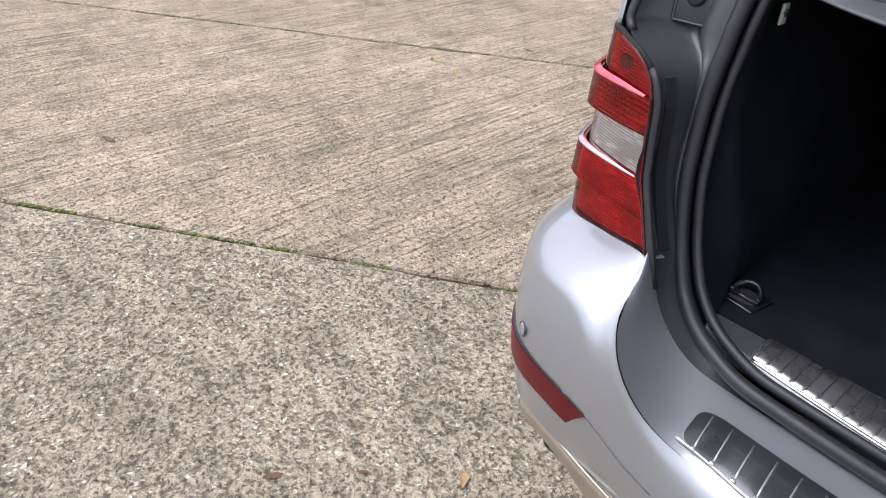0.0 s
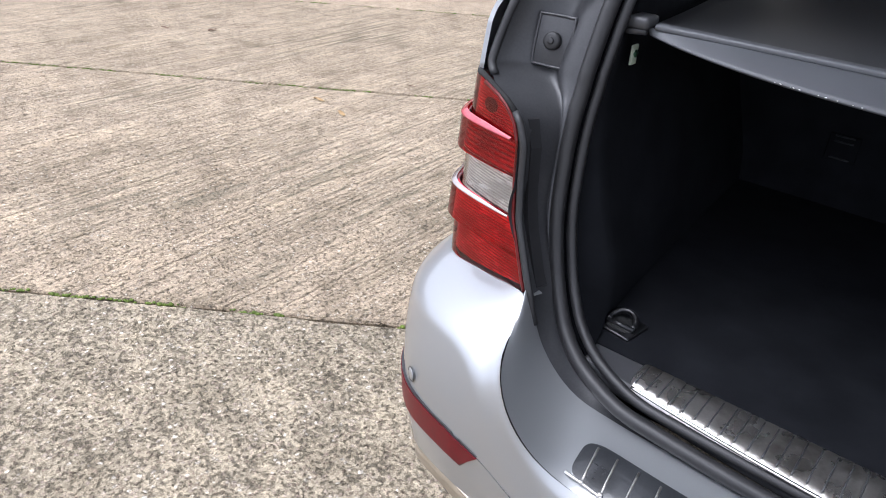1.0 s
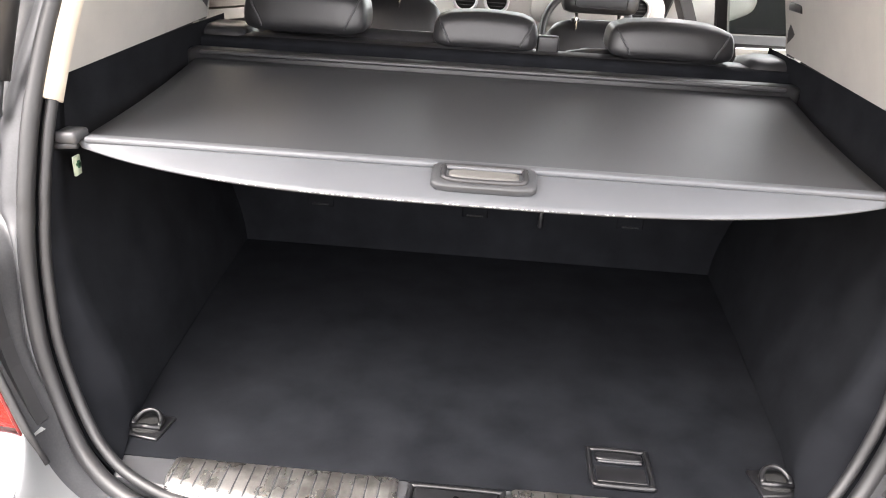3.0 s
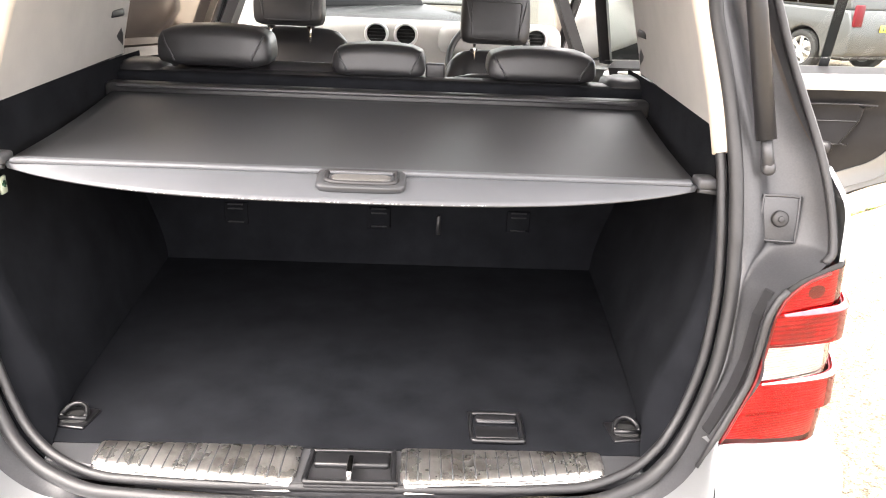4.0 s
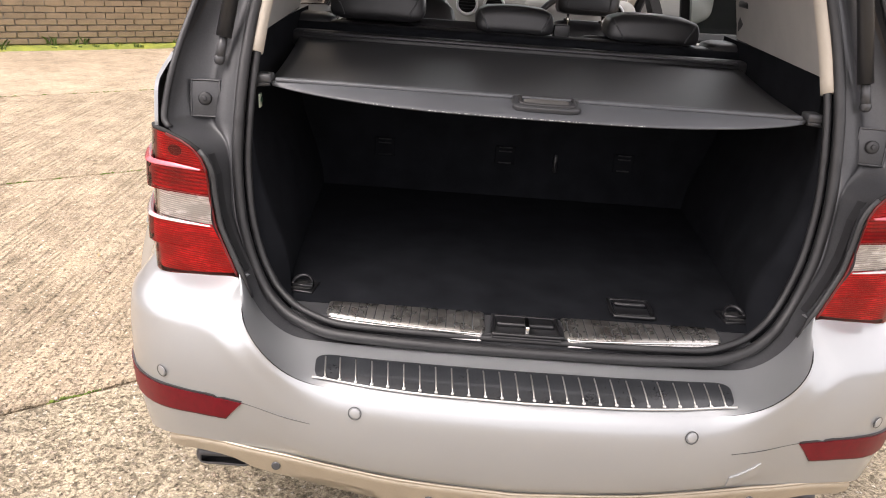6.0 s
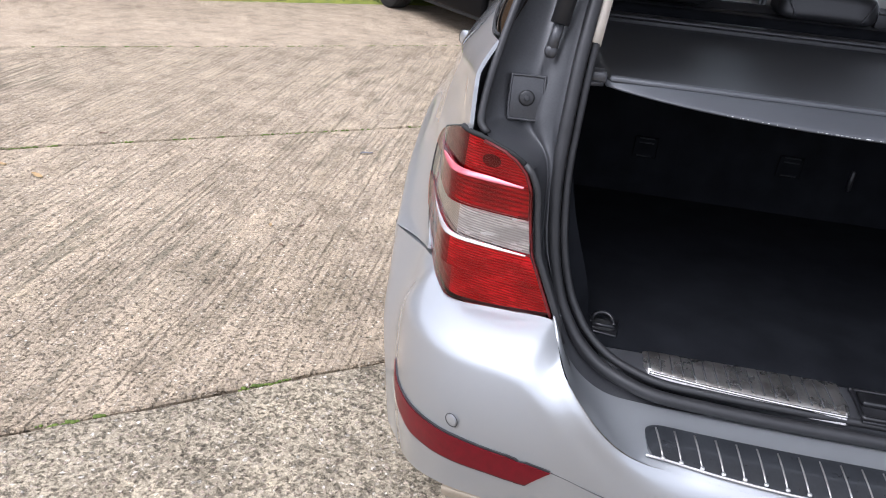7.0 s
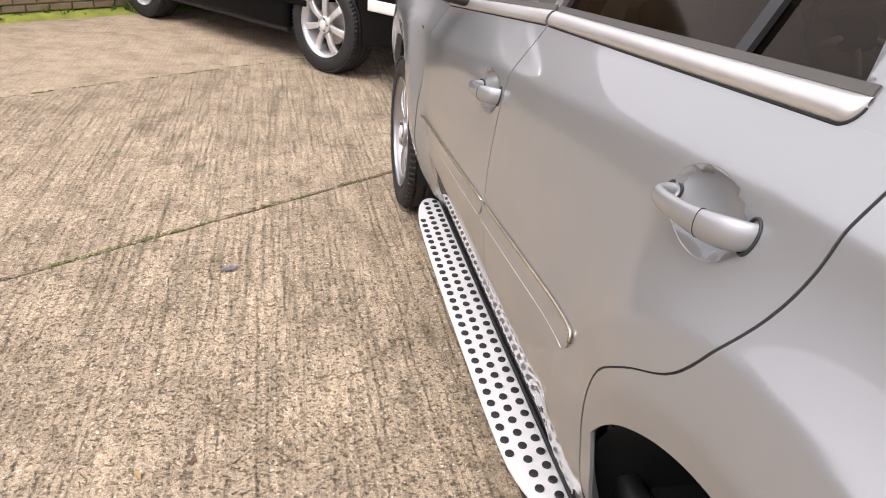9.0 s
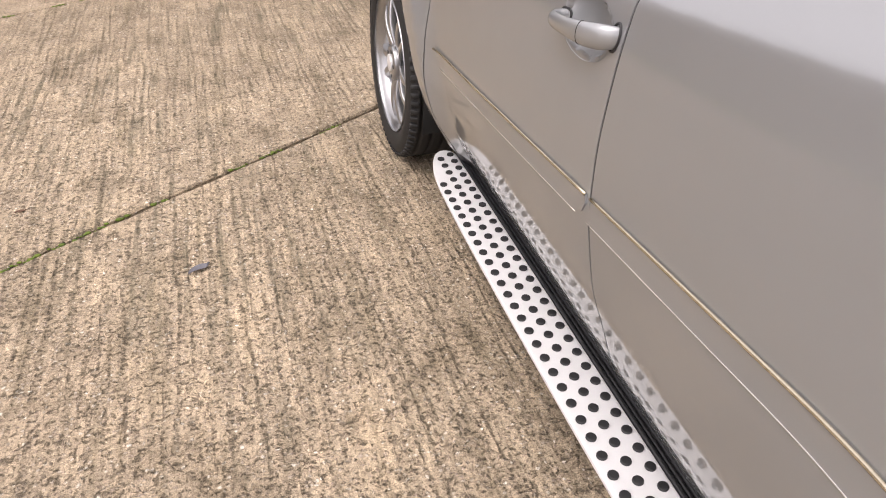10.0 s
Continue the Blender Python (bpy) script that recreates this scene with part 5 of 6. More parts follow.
for s in (-1, 1):
    part("boot_side_trim", boot_wall(s), "carpet", car, "black carpeted boot wall")
    # cream upper trim and its edge strip along the pillar
    verts, faces = [], []
    ys = np.linspace(0, 1, 16)
    for a in ys:
        for t in np.linspace(0, 1, 12):
            z = 1.352 + t * .43
            y = (.46 + (z - 1.352) * .52) * (1 - a) + 1.22 * a
            x = .605 + .05 * a - .42 * max(0, z - 1.36) * .62
            verts.append((s * x, y, z))
    for i in range(15):
        for j in range(11):
            a = i * 12 + j
            faces.append((a, a + 12, a + 13, a + 1))
    part("upper_trim", mesh_of("upper_trim", verts, faces, "grey_trim"), "grey_trim", car, "light grey cloth pillar trim")
    strip = [Vector((s * (np.interp(z, [1.33, 1.41, 1.52, 1.67, 1.78], [.587, .578, .560, .53, .49])), np.interp(z, [1.33, 1.41, 1.52, 1.67, 1.78], [.452, .487, .542, .622, .69]), z)) for z in np.linspace(1.333, 1.78, 16)]
    part("pillar_edge", tube(strip, .017, 10, False, 0.7), "beige", car, "cream pillar edge trim")
    # belt from its slot down to the seat
    belt_p = [Vector((s * .632, 1.13, 1.45)), Vector((s * .64, 1.17, 1.40)), Vector((s * .66, 1.20, 1.345))]
    verts = [p + Vector((0, k, 0)) for p in belt_p for k in (-.024, .024)]
    part("seat_belt", mesh_of("seat_belt", verts, [(0, 1, 3, 2), (2, 3, 5, 4)], "rubber"), "rubber", car)
    part("belt_slot", rbox((.012, .075, .018), .005, 2, pose(s * .625, 1.13, 1.455, 0, 0, 0)), "plastic", car)
    # lashing ring
    lx, ly = s * .484, .400
    lash = part("lashing_eye", rbox((.062, .058, .006), .0028, 2, pose(lx, ly, FLOOR_Z + .002, 0, 0, s * 8)), "gloss_black", car, "glossy black folding lashing eye")
    part("cup", pillow((.046, .040, .006), 4.0, 10, pose(lx, ly, FLOOR_Z + .005)), "dark", lash)
    loop = [Vector((lx + .021 * math.cos(w), ly - .004 + .022 * math.sin(w), FLOOR_Z + .010 + .010 * abs(math.sin(w)))) for w in np.linspace(-.25, math.pi + .25, 20)]
    part("ring", tube(loop, .0052, 10, False, .8), "gloss_black", lash)
    part("ring_pin", rod((lx - .024, ly - .010, FLOOR_Z + .009), (lx + .024, ly - .010, FLOOR_Z + .009), .0045), "gloss_black", lash)

# threshold: plastic sill, ribbed steel plates, latch well
def sill_edge(x):
    return .234 + .20 * x * x


outline = [(x, sill_edge(x) + .008) for x in np.linspace(-.49, .49, 40)] + [(.50, .352), (-.50, .352)]
sill = part("load_sill", flat_sheet(outline, .03, Matrix.Translation((0, 0, .800)), .006), "sill_plastic", car, "dark grey plastic load sill", False)
def sill_plate(a, b):
    """A pressed plate with a rolled nose, grooved across at even steps."""
    cols = int((b - a) / .0015)
    prof = [(.000, .818), (.003, .827), (.008, .8335), (.016, .8365), (.030, .8375), (.5, .8375), (.96, .8375), (1.0, .831)]
    verts, faces = [], []
    for i in range(cols + 1):
        x = a + (b - a) * i / cols
        e0, e1 = sill_edge(x) + .004, .335
        ph = ((x - a) / .0187) % 1.0
        cut = max(0.0, 1 - abs(ph - .5) / .13)
        end = min(1.0, min(x - a, b - x) / .010)
        for k, (d, z) in enumerate(prof):
            y = e0 + d if k < 5 else e0 + .030 + (e1 - e0 - .030) * d
            y += .012 * (1 - end) ** 2 * (1 if k < 4 else 0)
            verts.append((x, y, z - .0009 * cut * (1 if 2 <= k < 7 else .3) - .004 * (1 - end) ** 2))
        if i:
            m_ = len(prof)
            faces += [((i - 1) * m_ + k, i * m_ + k, i * m_ + k + 1, (i - 1) * m_ + k + 1) for k in range(m_ - 1)]
    return mesh_of("sill_plate", verts, faces, "sill_steel")


for a, b in ((-.412, -.078), (.088, .424)):
    plate = part("sill_plate", sill_plate(a, b), "sill_steel", sill, "worn ribbed stainless sill plate")
    for k in range(int((b - a - .012) / .0187)):
        x = a + .0187 * (k + .5)
        y0_ = sill_edge(x) + .016
        # a dark tube in each pressed groove paints its shade
        part("groove_shade", tube([Vector((x, y0_ + (.328 - y0_) * t, .8368)) for t in np.linspace(0, 1, 5)], .0013, 6), "jamb", plate)
    rim_pts = [Vector((x, sill_edge(x) + .0075, .8325)) for x in np.linspace(a + .008, b - .008, 40)]
    part("plate_nose", tube(rim_pts, .0026, 8), "chrome", plate, "bright rubbed front edge")
well = part("latch_well", flat_sheet([(-.064, .240), (.080, .240), (.076, .322), (-.060, .322)], .006, Matrix.Translation((0, 0, .8265)), .002), "plastic", sill, "", False)
ring_ = [Vector((x, y, .836)) for x, y in line2([(-.058, .244), (.074, .244), (.079, .250), (.074, .316), (.069, .322), (-.053, .322), (-.058, .316), (-.063, .250), (-.058, .244)], 4)[:-1]]
part("well_rim", tube(ring_, .0042, 8, True), "gloss_black", well)
part("well_step", rbox((.122, .034, .012), .005, 3, pose(.008, .298, .836)), "gloss_black", well)
part("latch", rbox((.010, .046, .020), .004, 3, pose(.008, .266, .846)), "chrome", well, "bright steel latch")
# flush floor handle
fh = part("floor_handle", rbox((.092, .086, .006), .0028, 2, pose(.252, .398, FLOOR_Z + .003)), "carpet", car, "black flush floor handle")
ring_ = [Vector((.252 + x, .398 + y, FLOOR_Z + .006)) for x, y in line2([(-.036, -.040), (.036, -.040), (.044, -.032), (.044, .032), (.036, .040), (-.036, .040), (-.044, .032), (-.044, -.032), (-.036, -.040)], 4)[:-1]]
part("rim", tube(ring_, .0045, 8, True), "gloss_black", fh)
part("grip", pillow((.072, .020, .010), 5, 10, pose(.252, .416, FLOOR_Z + .010)), "gloss_black", fh)
part("grip_lip", pillow((.068, .004, .004), 4, 8, pose(.252, .4045, FLOOR_Z + .012)), "sill_plastic", fh)
part("cup", rbox((.074, .034, .004), .0018, 2, pose(.252, .382, FLOOR_Z + .006)), "gloss_black", fh)

# load blind: pulled out, with a stiff hanging edge and a pull
def blind(a, t):
    """a across -1..1, t from the roller to the hooks."""
    w = .622 - .06 * t
    sag = .012 * math.sin(math.pi * t) * (1 - a * a * .4)
    return Vector((a * w, 1.055 - .598 * t, 1.288 - .012 * t - sag))


def flap(a, t):
    w = .562
    bow = (1 - abs(a) ** 3.0)
    return Vector((a * w * (1 - .012 * t), .457 - .078 * t * bow - .003 * t, 1.277 - .010 * t - .013 * t * t * bow))


def sheet(f, na, nt, mat, name):
    verts, faces = [], []
    for i in range(na + 1):
        for j in range(nt + 1):
            verts.append(f(-1 + 2 * i / na, j / nt))
    for i in range(na):
        for j in range(nt):
            a = i * (nt + 1) + j
            faces.append((a, a + 1, a + nt + 2, a + nt + 1))
    return mesh_of(name, verts, faces, mat)


cover = part("load_blind", sheet(blind, 40, 20, "vinyl", "load_blind"), "vinyl", car, "black vinyl load blind pulled shut")
cover.modifiers.new("thick", "SOLIDIFY").thickness = .0025
fl_ = part("blind_flap", sheet(flap, 60, 8, "blind_edge", "blind_flap"), "blind_edge", cover, "grey scuffed stiff edge flap")
fl_.modifiers.new("thick", "SOLIDIFY").thickness = .003
part("edge_bar", rbox((1.10, .020, .009), .003, 2, pose(0, .462, 1.279)), "blind_edge", cover)
pull = part("blind_pull", pillow((.140, .060, .013), 7, 16, pose(.012, .425, 1.2745, 14, 0, 0)), "vinyl", cover)
tilt_ = pose(.012, .425, 1.2745, 14, 0, 0)
ring_ = [tilt_ @ Vector((x, y, .0065)) for x, y in line2([(-.054, -.012), (-.036, -.018), (.036, -.018), (.054, -.012), (.054, .012), (.046, .016), (-.046, .016), (-.054, .012), (-.054, -.012)], 5)[:-1]]
part("pull_rim", tube(ring_, .0042, 8, True), "plastic", pull)
part("pull_slot", pillow((.094, .022, .008), 5, 12, tilt_ @ pose(0, -.001, .0045)), "pull_grey", pull)
part("pull_lip", rbox((.100, .0045, .005), .0018, 2, tilt_ @ pose(0, .009, .0085)), "blind_edge", pull)
for s in (-1, 1):
    part("blind_hook", rbox((.032, .040, .018), .005, 2, pose(s * .572, .462, 1.282)), "jamb", cover)
    part("hook_pin", rod((s * .560, .452, 1.272), (s * .602, .452, 1.268), .006), "jamb", cover)
part("roller_case", rbox((1.29, .05, .045), .014, 3, pose(0, 1.075, 1.285)), "plastic", cover)
part("roller_rail", rbox((1.22, .010, .008), .003, 2, pose(0, 1.046, 1.302)), "sill_plastic", cover)
rng = random.Random(12)
bm = bmesh.new()
for k in range(120):
    a = rng.uniform(-.75, .45) * rng.random() ** .5
    p = flap(a, 1.0)
    r = bmesh.ops.create_icosphere(bm, subdivisions=1, radius=rng.uniform(.0003, .0008))
    for v in r["verts"]:
        v.co = Vector((v.co.x * rng.uniform(1, 3), v.co.y, v.co.z)) + p
for a in (-.27, -.06, .10):
    for k in range(3):
        r = bmesh.ops.create_icosphere(bm, subdivisions=1, radius=rng.uniform(.0006, .0013))
        for v in r["verts"]:
            v.co += flap(a + rng.uniform(-.006, .006), 1.0)
tagged(part("frayed_edge", bm, "white_plastic", cover, "white frayed threads along the torn edge"), kind="stuff")
# first-aid label on the boot wall
lab = part("first_aid_label", rbox((.004, .018, .030), .001, 1, pose(-.594, .50, 1.224)), "badge_green", car, "small pale label with a green cross")
part("cross_bar", rbox((.003, .011, .004), 0, 1, pose(-.591, .50, 1.226)), "ink", lab)
part("cross_bar", rbox((.003, .004, .011), 0, 1, pose(-.591, .50, 1.226)), "ink", lab)
# seat back behind the boot, with tether covers
part("boot_back", rbox((1.44, .05, .60), .012, 2, pose(0, 1.165, 1.02, 0, 0, 0)), "carpet", car, "black carpeted seat back")
for x in (-.377, -.005, .362):
    t_ = part("tether_cover", rbox((.062, .008, .060), .004, 2, pose(x, 1.137, .965)), "carpet", car)
    for dz in (-.022, .014, .026):
        part("tether_bar", rbox((.040, .004, .003), .001, 1, pose(x, 1.131, .965 + dz)), "plastic", t_)
part("belt_strap", rbox((.012, .010, .055), .003, 1, pose(.152, 1.136, .95)), "plastic", car)


# ---------------------------------------------------------------- cabin
def headrest(x, y, z, w, h, d, posts=0.0, tilt=0):
    """A padded headrest: crowned top, sloping back with a stitched panel, bright posts."""
    m = pose(x, y, z, tilt, 0, 0)

    def shape(co):
        t = co.z / h + .5
        wide = .90 + .12 * math.sin(math.pi * min(1.0, .25 + t * .6))
        crown = .010 * (1 - (2 * co.x / w) ** 2) * t
        return Vector((co.x * wide, co.y - (.018 * (1 - t) if co.y < 0 else 0), co.z + crown))
    bm = bmesh.new()
    bmesh.ops.create_cube(bm, size=1.0)
    bmesh.ops.subdivide_edges(bm, edges=bm.edges[:], cuts=7, use_grid_fill=True)
    r = min(.026, h * .30)
    for v in bm.verts:
        q = Vector((v.co.x * w, v.co.y * d, v.co.z * h))
        core = Vector([max(-e / 2 + r, min(e / 2 - r, c)) for c, e in zip(q, (w, d, h))])
        k = q - core
        v.co = m @ shape(core + k.normalized() * r if k.length > 1e-6 else q)
    hr = part("headrest", bm, "leather", car, "black leather headrest")
    for sx in (-1, 1):
        seam = [m @ shape(Vector((sx * w * a, -d * .5 * b - .001, h * c))) for a, b, c in ((.46, .80, .36), (.41, 1.0, .10), (.36, 1.0, -.16), (.34, .98, -.36))]
        part("seam", tube(smooth_line(seam, 3), .0024, 6), "seam", hr)
        if posts:
            part("post", rod(m @ Vector((sx * w * .29, 0, -h * .42)), m @ Vector((sx * w * .29, 0, -h * .5 - posts)), .006), "chrome", hr)
    if posts:
        panel = [m @ shape(Vector((a * w, -d * .5 - .001, b * h))) for a, b in ((-.34, .26), (.34, .26), (.37, .22), (.34, -.38), (.30, -.41), (-.30, -.41), (-.34, -.38), (-.37, .22))]
        part("panel_seam", tube(panel, .0030, 6, True), "plastic", hr)
    return hr


# second row: split bench seen from behind
bench = part("rear_seat", pillow((.70, .16, .58), 7, 16, pose(-.235, 1.27, 1.048, -8)), "leather", car, "black leather split rear bench")
part("seat_back", pillow((.42, .16, .56), 7, 16, pose(.355, 1.27, 1.045, -8)), "leather", bench)
part("shelf_trim", rbox((1.36, .07, .05), .015, 3, pose(0, 1.205, 1.298)), "plastic", bench)
part("seat_latch", rbox((.048, .03, .042), .004, 2, pose(.130, 1.22, 1.335)), "plastic", bench)
for x in (-.62, .63):
    part("bolster", pillow((.14, .14, .09), 5, 10, pose(x, 1.23, 1.295)), "leather", bench)
headrest(-.42, 1.245, 1.376, .275, .088, .12)
headrest(-.012, 1.245, 1.356, .230, .068, .11)
headrest(.398, 1.245, 1.358, .268, .070, .12)
# front seats
for x, top, hz in ((-.415, 1.335, 1.44), (.40, 1.275, 1.40)):
    seat = part("front_seat", pillow((.47, .17, .72), 5, 18, pose(x, 2.27, top - .36, -12)), "leather", car, "black leather front seat")
    part("cushion", pillow((.50, .52, .20), 5, 14, pose(x, 2.58, .72)), "leather", seat)
    headrest(x + (.0 if x < 0 else -.04), 2.235, hz, .255, .195, .11, .06, -6)
    for sx in (-1, 1):
        part("post_collar", disc((x + (.0 if x < 0 else -.04) + sx * .075, 2.235, top + .004), (0, 0, 1), .015, .012, 14, .003), "plastic", seat)
# dashboard, vents, wheel
dash = part("dashboard", rbox((1.52, .50, .34), .07, 5, pose(0, 3.22, 1.13, -6)), "grey_trim", car, "pale grey dashboard with round vents")
part("cowl", pillow((.46, .30, .16), 4, 12, pose(.38, 3.06, 1.235)), "grey_trim", dash)
for x in (-.140, .0, .62):
    c = Vector((x, 2.958, 1.255))
    v_ = part("air_vent", lathe([(.058, .010), (.058, -.010), (.050, -.014), (.045, -.006), (.045, .012)], 32), "satin", dash, "round chrome-ringed air vent")
    v_.matrix_basis = Matrix.Translation(c) @ Matrix.Rotation(radians(90), 4, "Z") @ Matrix.Rotation(radians(-8), 4, "Y")
    part("vent_back", disc((.008, 0, 0), (1, 0, 0), .047, .004, 24), "dark", v_)
    for dz in (-.024, -.008, .008, .024):
        part("slat", rbox((.006, .085 * math.cos(dz / .045 * 1.2), .003), 0, 1, pose(-.002, 0, dz)), "plastic", v_)
wheel_pts = [Vector((.395 + .19 * math.cos(w), 2.80 + .07 * math.sin(w), 1.16 + .175 * math.sin(w))) for w in np.linspace(0, 2 * math.pi, 49)[:-1]]
sw = part("steering_wheel", tube(wheel_pts, .016, 10, True), "leather", car, "black leather steering wheel")
part("wheel_hub", pillow((.16, .06, .13), 3, 12, pose(.395, 2.82, 1.15, -22)), "plastic", sw)
for a in (200, -20, 270):
    w = radians(a)
    part("spoke", rod((.395, 2.82, 1.15), (.395 + .18 * math.cos(w), 2.80 + .07 * math.sin(w), 1.16 + .17 * math.sin(w)), .016, .012), "satin", sw)
for x in (.31, .46):
    part("dial", disc((x, 2.965, 1.245), (0, 1, .2), .05, .01, 24), "plastic", dash)
# shell: floor, headliner, pillars, roof, screen, bonnet
part("cabin_floor", rbox((1.5, 2.6, .06), .01, 1, pose(0, 2.45, .42)), "dark", car)
part("boot_tub", rbox((1.16, .92, .05), .01, 1, pose(0, .78, FLOOR_Z - .06)), "dark", car)


def roof(a, t):
    w = .66 - .05 * t
    return Vector((a * w, .70 + 2.25 * t, 1.80 + .055 * (1 - a * a) - .02 * (2 * t - .8) ** 2))


rf = part("roof", sheet(roof, 24, 24, "silver", "roof"), "silver", car, "silver roof")
rf.modifiers.new("thick", "SOLIDIFY").thickness = .01
part("headliner", sheet(lambda a, t: roof(a * .97, t) + Vector((0, 0, -.045)), 12, 12, "grey_trim", "headliner"), "grey_trim", car)
ws = part("windscreen", sheet(lambda a, t: Vector((a * (.60 + .14 * t), 2.95 + .78 * t + .12 * (1 - a * a), 1.80 - .62 * t)), 16, 12, "clear_glass", "windscreen"), "clear_glass", car)
ws.visible_shadow = False
bonnet = part("bonnet", sheet(lambda a, t: Vector((a * (.78 - .12 * t * t), 3.68 + 1.18 * t, 1.165 - .20 * t ** 2.2 - .10 * abs(a) ** 3 + .02 * (1 - a * a))), 24, 20, "silver", "bonnet"), "silver", car)
nose = part("front_bumper", sheet(lambda a, t: Vector((a * (.93 - .06 * abs(a)), 4.62 + .34 * (1 - abs(a) ** 2.6) - .10 * (2 * t - 1) ** 2, .94 - .66 * t)), 30, 14, "silver", "front_bumper"), "silver", car)
part("underbody", rbox((1.4, 3.6, .06), .01, 1, pose(0, 2.8, .30)), "dark", car)
for s in (-1, 1):
    for y0, y1, n_ in ((2.34, 2.44, "b_pillar"), (1.12, 1.24, "c_pillar")):
        p = [side(y0, 1.2, s), side(y1, 1.2, s), side(y1, 1.76, s), side(y0, 1.76, s)]
        inn = [Vector((q.x - s * .095, q.y, q.z)) for q in p]
        outw = [Vector((q.x - s * .052, q.y, q.z)) for q in p]
        part(n_, mesh_of(n_, outw + inn, [(0, 1, 2, 3), (7, 6, 5, 4), (0, 4, 5, 1), (1, 5, 6, 2), (2, 6, 7, 3), (3, 7, 4, 0)], "plastic" if n_ == "b_pillar" else "grey_trim", False), "grey_trim", car)
    a_p = [Vector((s * .86, 3.5, 1.12)), Vector((s * .74, 3.2, 1.50)), Vector((s * .62, 2.95, 1.78))]
    part("a_pillar", tube(smooth_line(a_p, 6), .035, 10), "beige", car)
    part("door_aperture", rbox((.05, 2.3, .08), .01, 1, pose(s * .80, 2.45, .46)), "plastic", car)
# inside skin of the doors and the rear wing walls
for s, d0 in ((-1, door_l), (1, door_r)):
    inner = [(1.33, 1.02), (1.24, 1.12), (1.20, 1.24), (1.20, 1.33), (2.34, 1.235), (2.33, .90), (2.30, .55), (2.26, .42), (1.62, .42), (1.60, .72), (1.52, .88)]
    g = (lambda y, z: side(y, z, -1, False) + Vector((.075, 0, 0))) if s < 0 else (lambda y, z: side(y, z, 1, False) + Vector((-.075, 0, 0)))
    dp = part("door_card", skin("door_card", inner, g, 0.04, "plastic", 0.05, 0, s < 0), "plastic", d0, "dark grey door card with a pale upper strip")
    if s > 0:
        g2 = lambda y, z: side(y, z, 1, False) + Vector((-.085, 0, 0))
        part("trim_strip", skin("trim_strip", [(1.395, 1.268), (1.395, 1.305), (1.408, 1.314), (2.30, 1.221), (2.30, 1.170)], g2, 0.04, "white_plastic", 0.012, 0, False), "white_plastic", d0, "pale aluminium door trim strip")
        panel = [(1.451, 1.200), (1.47, 1.211), (2.22, 1.115), (2.24, 1.10), (2.20, .990), (2.18, .978), (1.53, 1.062), (1.504, 1.072), (1.46, 1.150)]
        part("card_panel", skin("card_panel", panel, g2, 0.03, "leather", 0.02, 0.004, False), "leather", d0, "padded black leather panel")
        part("panel_seam", tube([g2(y, z) + Vector((-.0055, 0, 0)) for y, z in ((1.455, 1.155), (1.8, 1.112), (2.2, 1.062))], .0016, 6), "sill_plastic", d0)
        part("panel_piping", tube([g2(y, z) + Vector((-.0045, 0, 0)) for y, z in line2(panel + panel[:1], 3)[:-1]], .0028, 6, True), "plastic", d0)
        part("armrest", rbox((.055, .56, .045), .018, 3, Matrix.Translation((.825, 1.80, 1.018)) @ Matrix.Rotation(radians(-7), 4, "X")), "leather", d0)
        part("grip_insert", skin("grip_insert", [(1.56, .985), (1.566, 1.018), (1.70, .998), (1.68, .968)], g2, 0.02, "beige", 0.01, 0.004, False), "beige", d0)
        jam = [side(y + .012, z, 1) + Vector((-.03, 0, 0)) for y, z in REAR_SHUT]
        jin = [p + Vector((-.06, .05, 0)) for p in jam]
        k = len(jam)
        part("door_edge", mesh_of("door_edge", jam + jin, [(i, i + 1, k + i + 1, k + i) for i in range(k - 1)], "silver"), "silver", d0)
        rim_ = [(y, z) for y, z in REAR_SHUT if .62 < z < 1.20]
        margin = [(y + .022, z) for y, z in rim_] + [(y + .105 - .02 * (z - .62), z + .045) for y, z in rim_[::-1]]
        part("door_margin", skin("door_margin", margin, lambda y, z: side(y, z, 1, False) + Vector((-.081, 0, 0)), 0.02, "silver", 0.01, 0, False), "silver", d0, "painted inner edge of the door")
        part("latch", rbox((.03, .018, .04), .006, 2, pose(.845, 1.30, 1.02, -35)), "steel", d0)
        part("edge_seal", tube([p + Vector((-.035, .02, 0)) for p in jam], .009, 8), "rubber", d0)
# body wall behind the boot trim, so that no light leaks in
for s in (-1, 1):
    p = [Vector((s * .66, .52, .60)), Vector((s * .70, 1.24, .60)), Vector((s * .70, 1.24, 1.36)), Vector((s * .655, .56, 1.36))]
    part("inner_wing", mesh_of("inner_wing", p + [q + Vector((s * .02, 0, 0)) for q in p], [(0, 1, 2, 3), (7, 6, 5, 4), (0, 4, 5, 1), (1, 5, 6, 2), (2, 6, 7, 3), (3, 7, 4, 0)], "dark", False), "dark", car)


# raised tailgate
def gate(a, t):
    return Vector((a * (.60 + .12 * math.sin(math.pi * min(1, t * .8))), .66 - .98 * t, 1.86 + .82 * t - .28 * t * t * t + .03 * (1 - a * a)))


gt = part("tailgate", sheet(gate, 20, 20, "silver", "tailgate"), "silver", car, "raised silver tailgate")
gt.modifiers.new("thick", "SOLIDIFY").thickness = .05
part("tailgate_trim", sheet(lambda a, t: gate(a * .9, .06 + .88 * t) + Vector((0, 0, -.10)), 12, 12, "grey_trim", "tailgate_trim"), "grey_trim", gt)


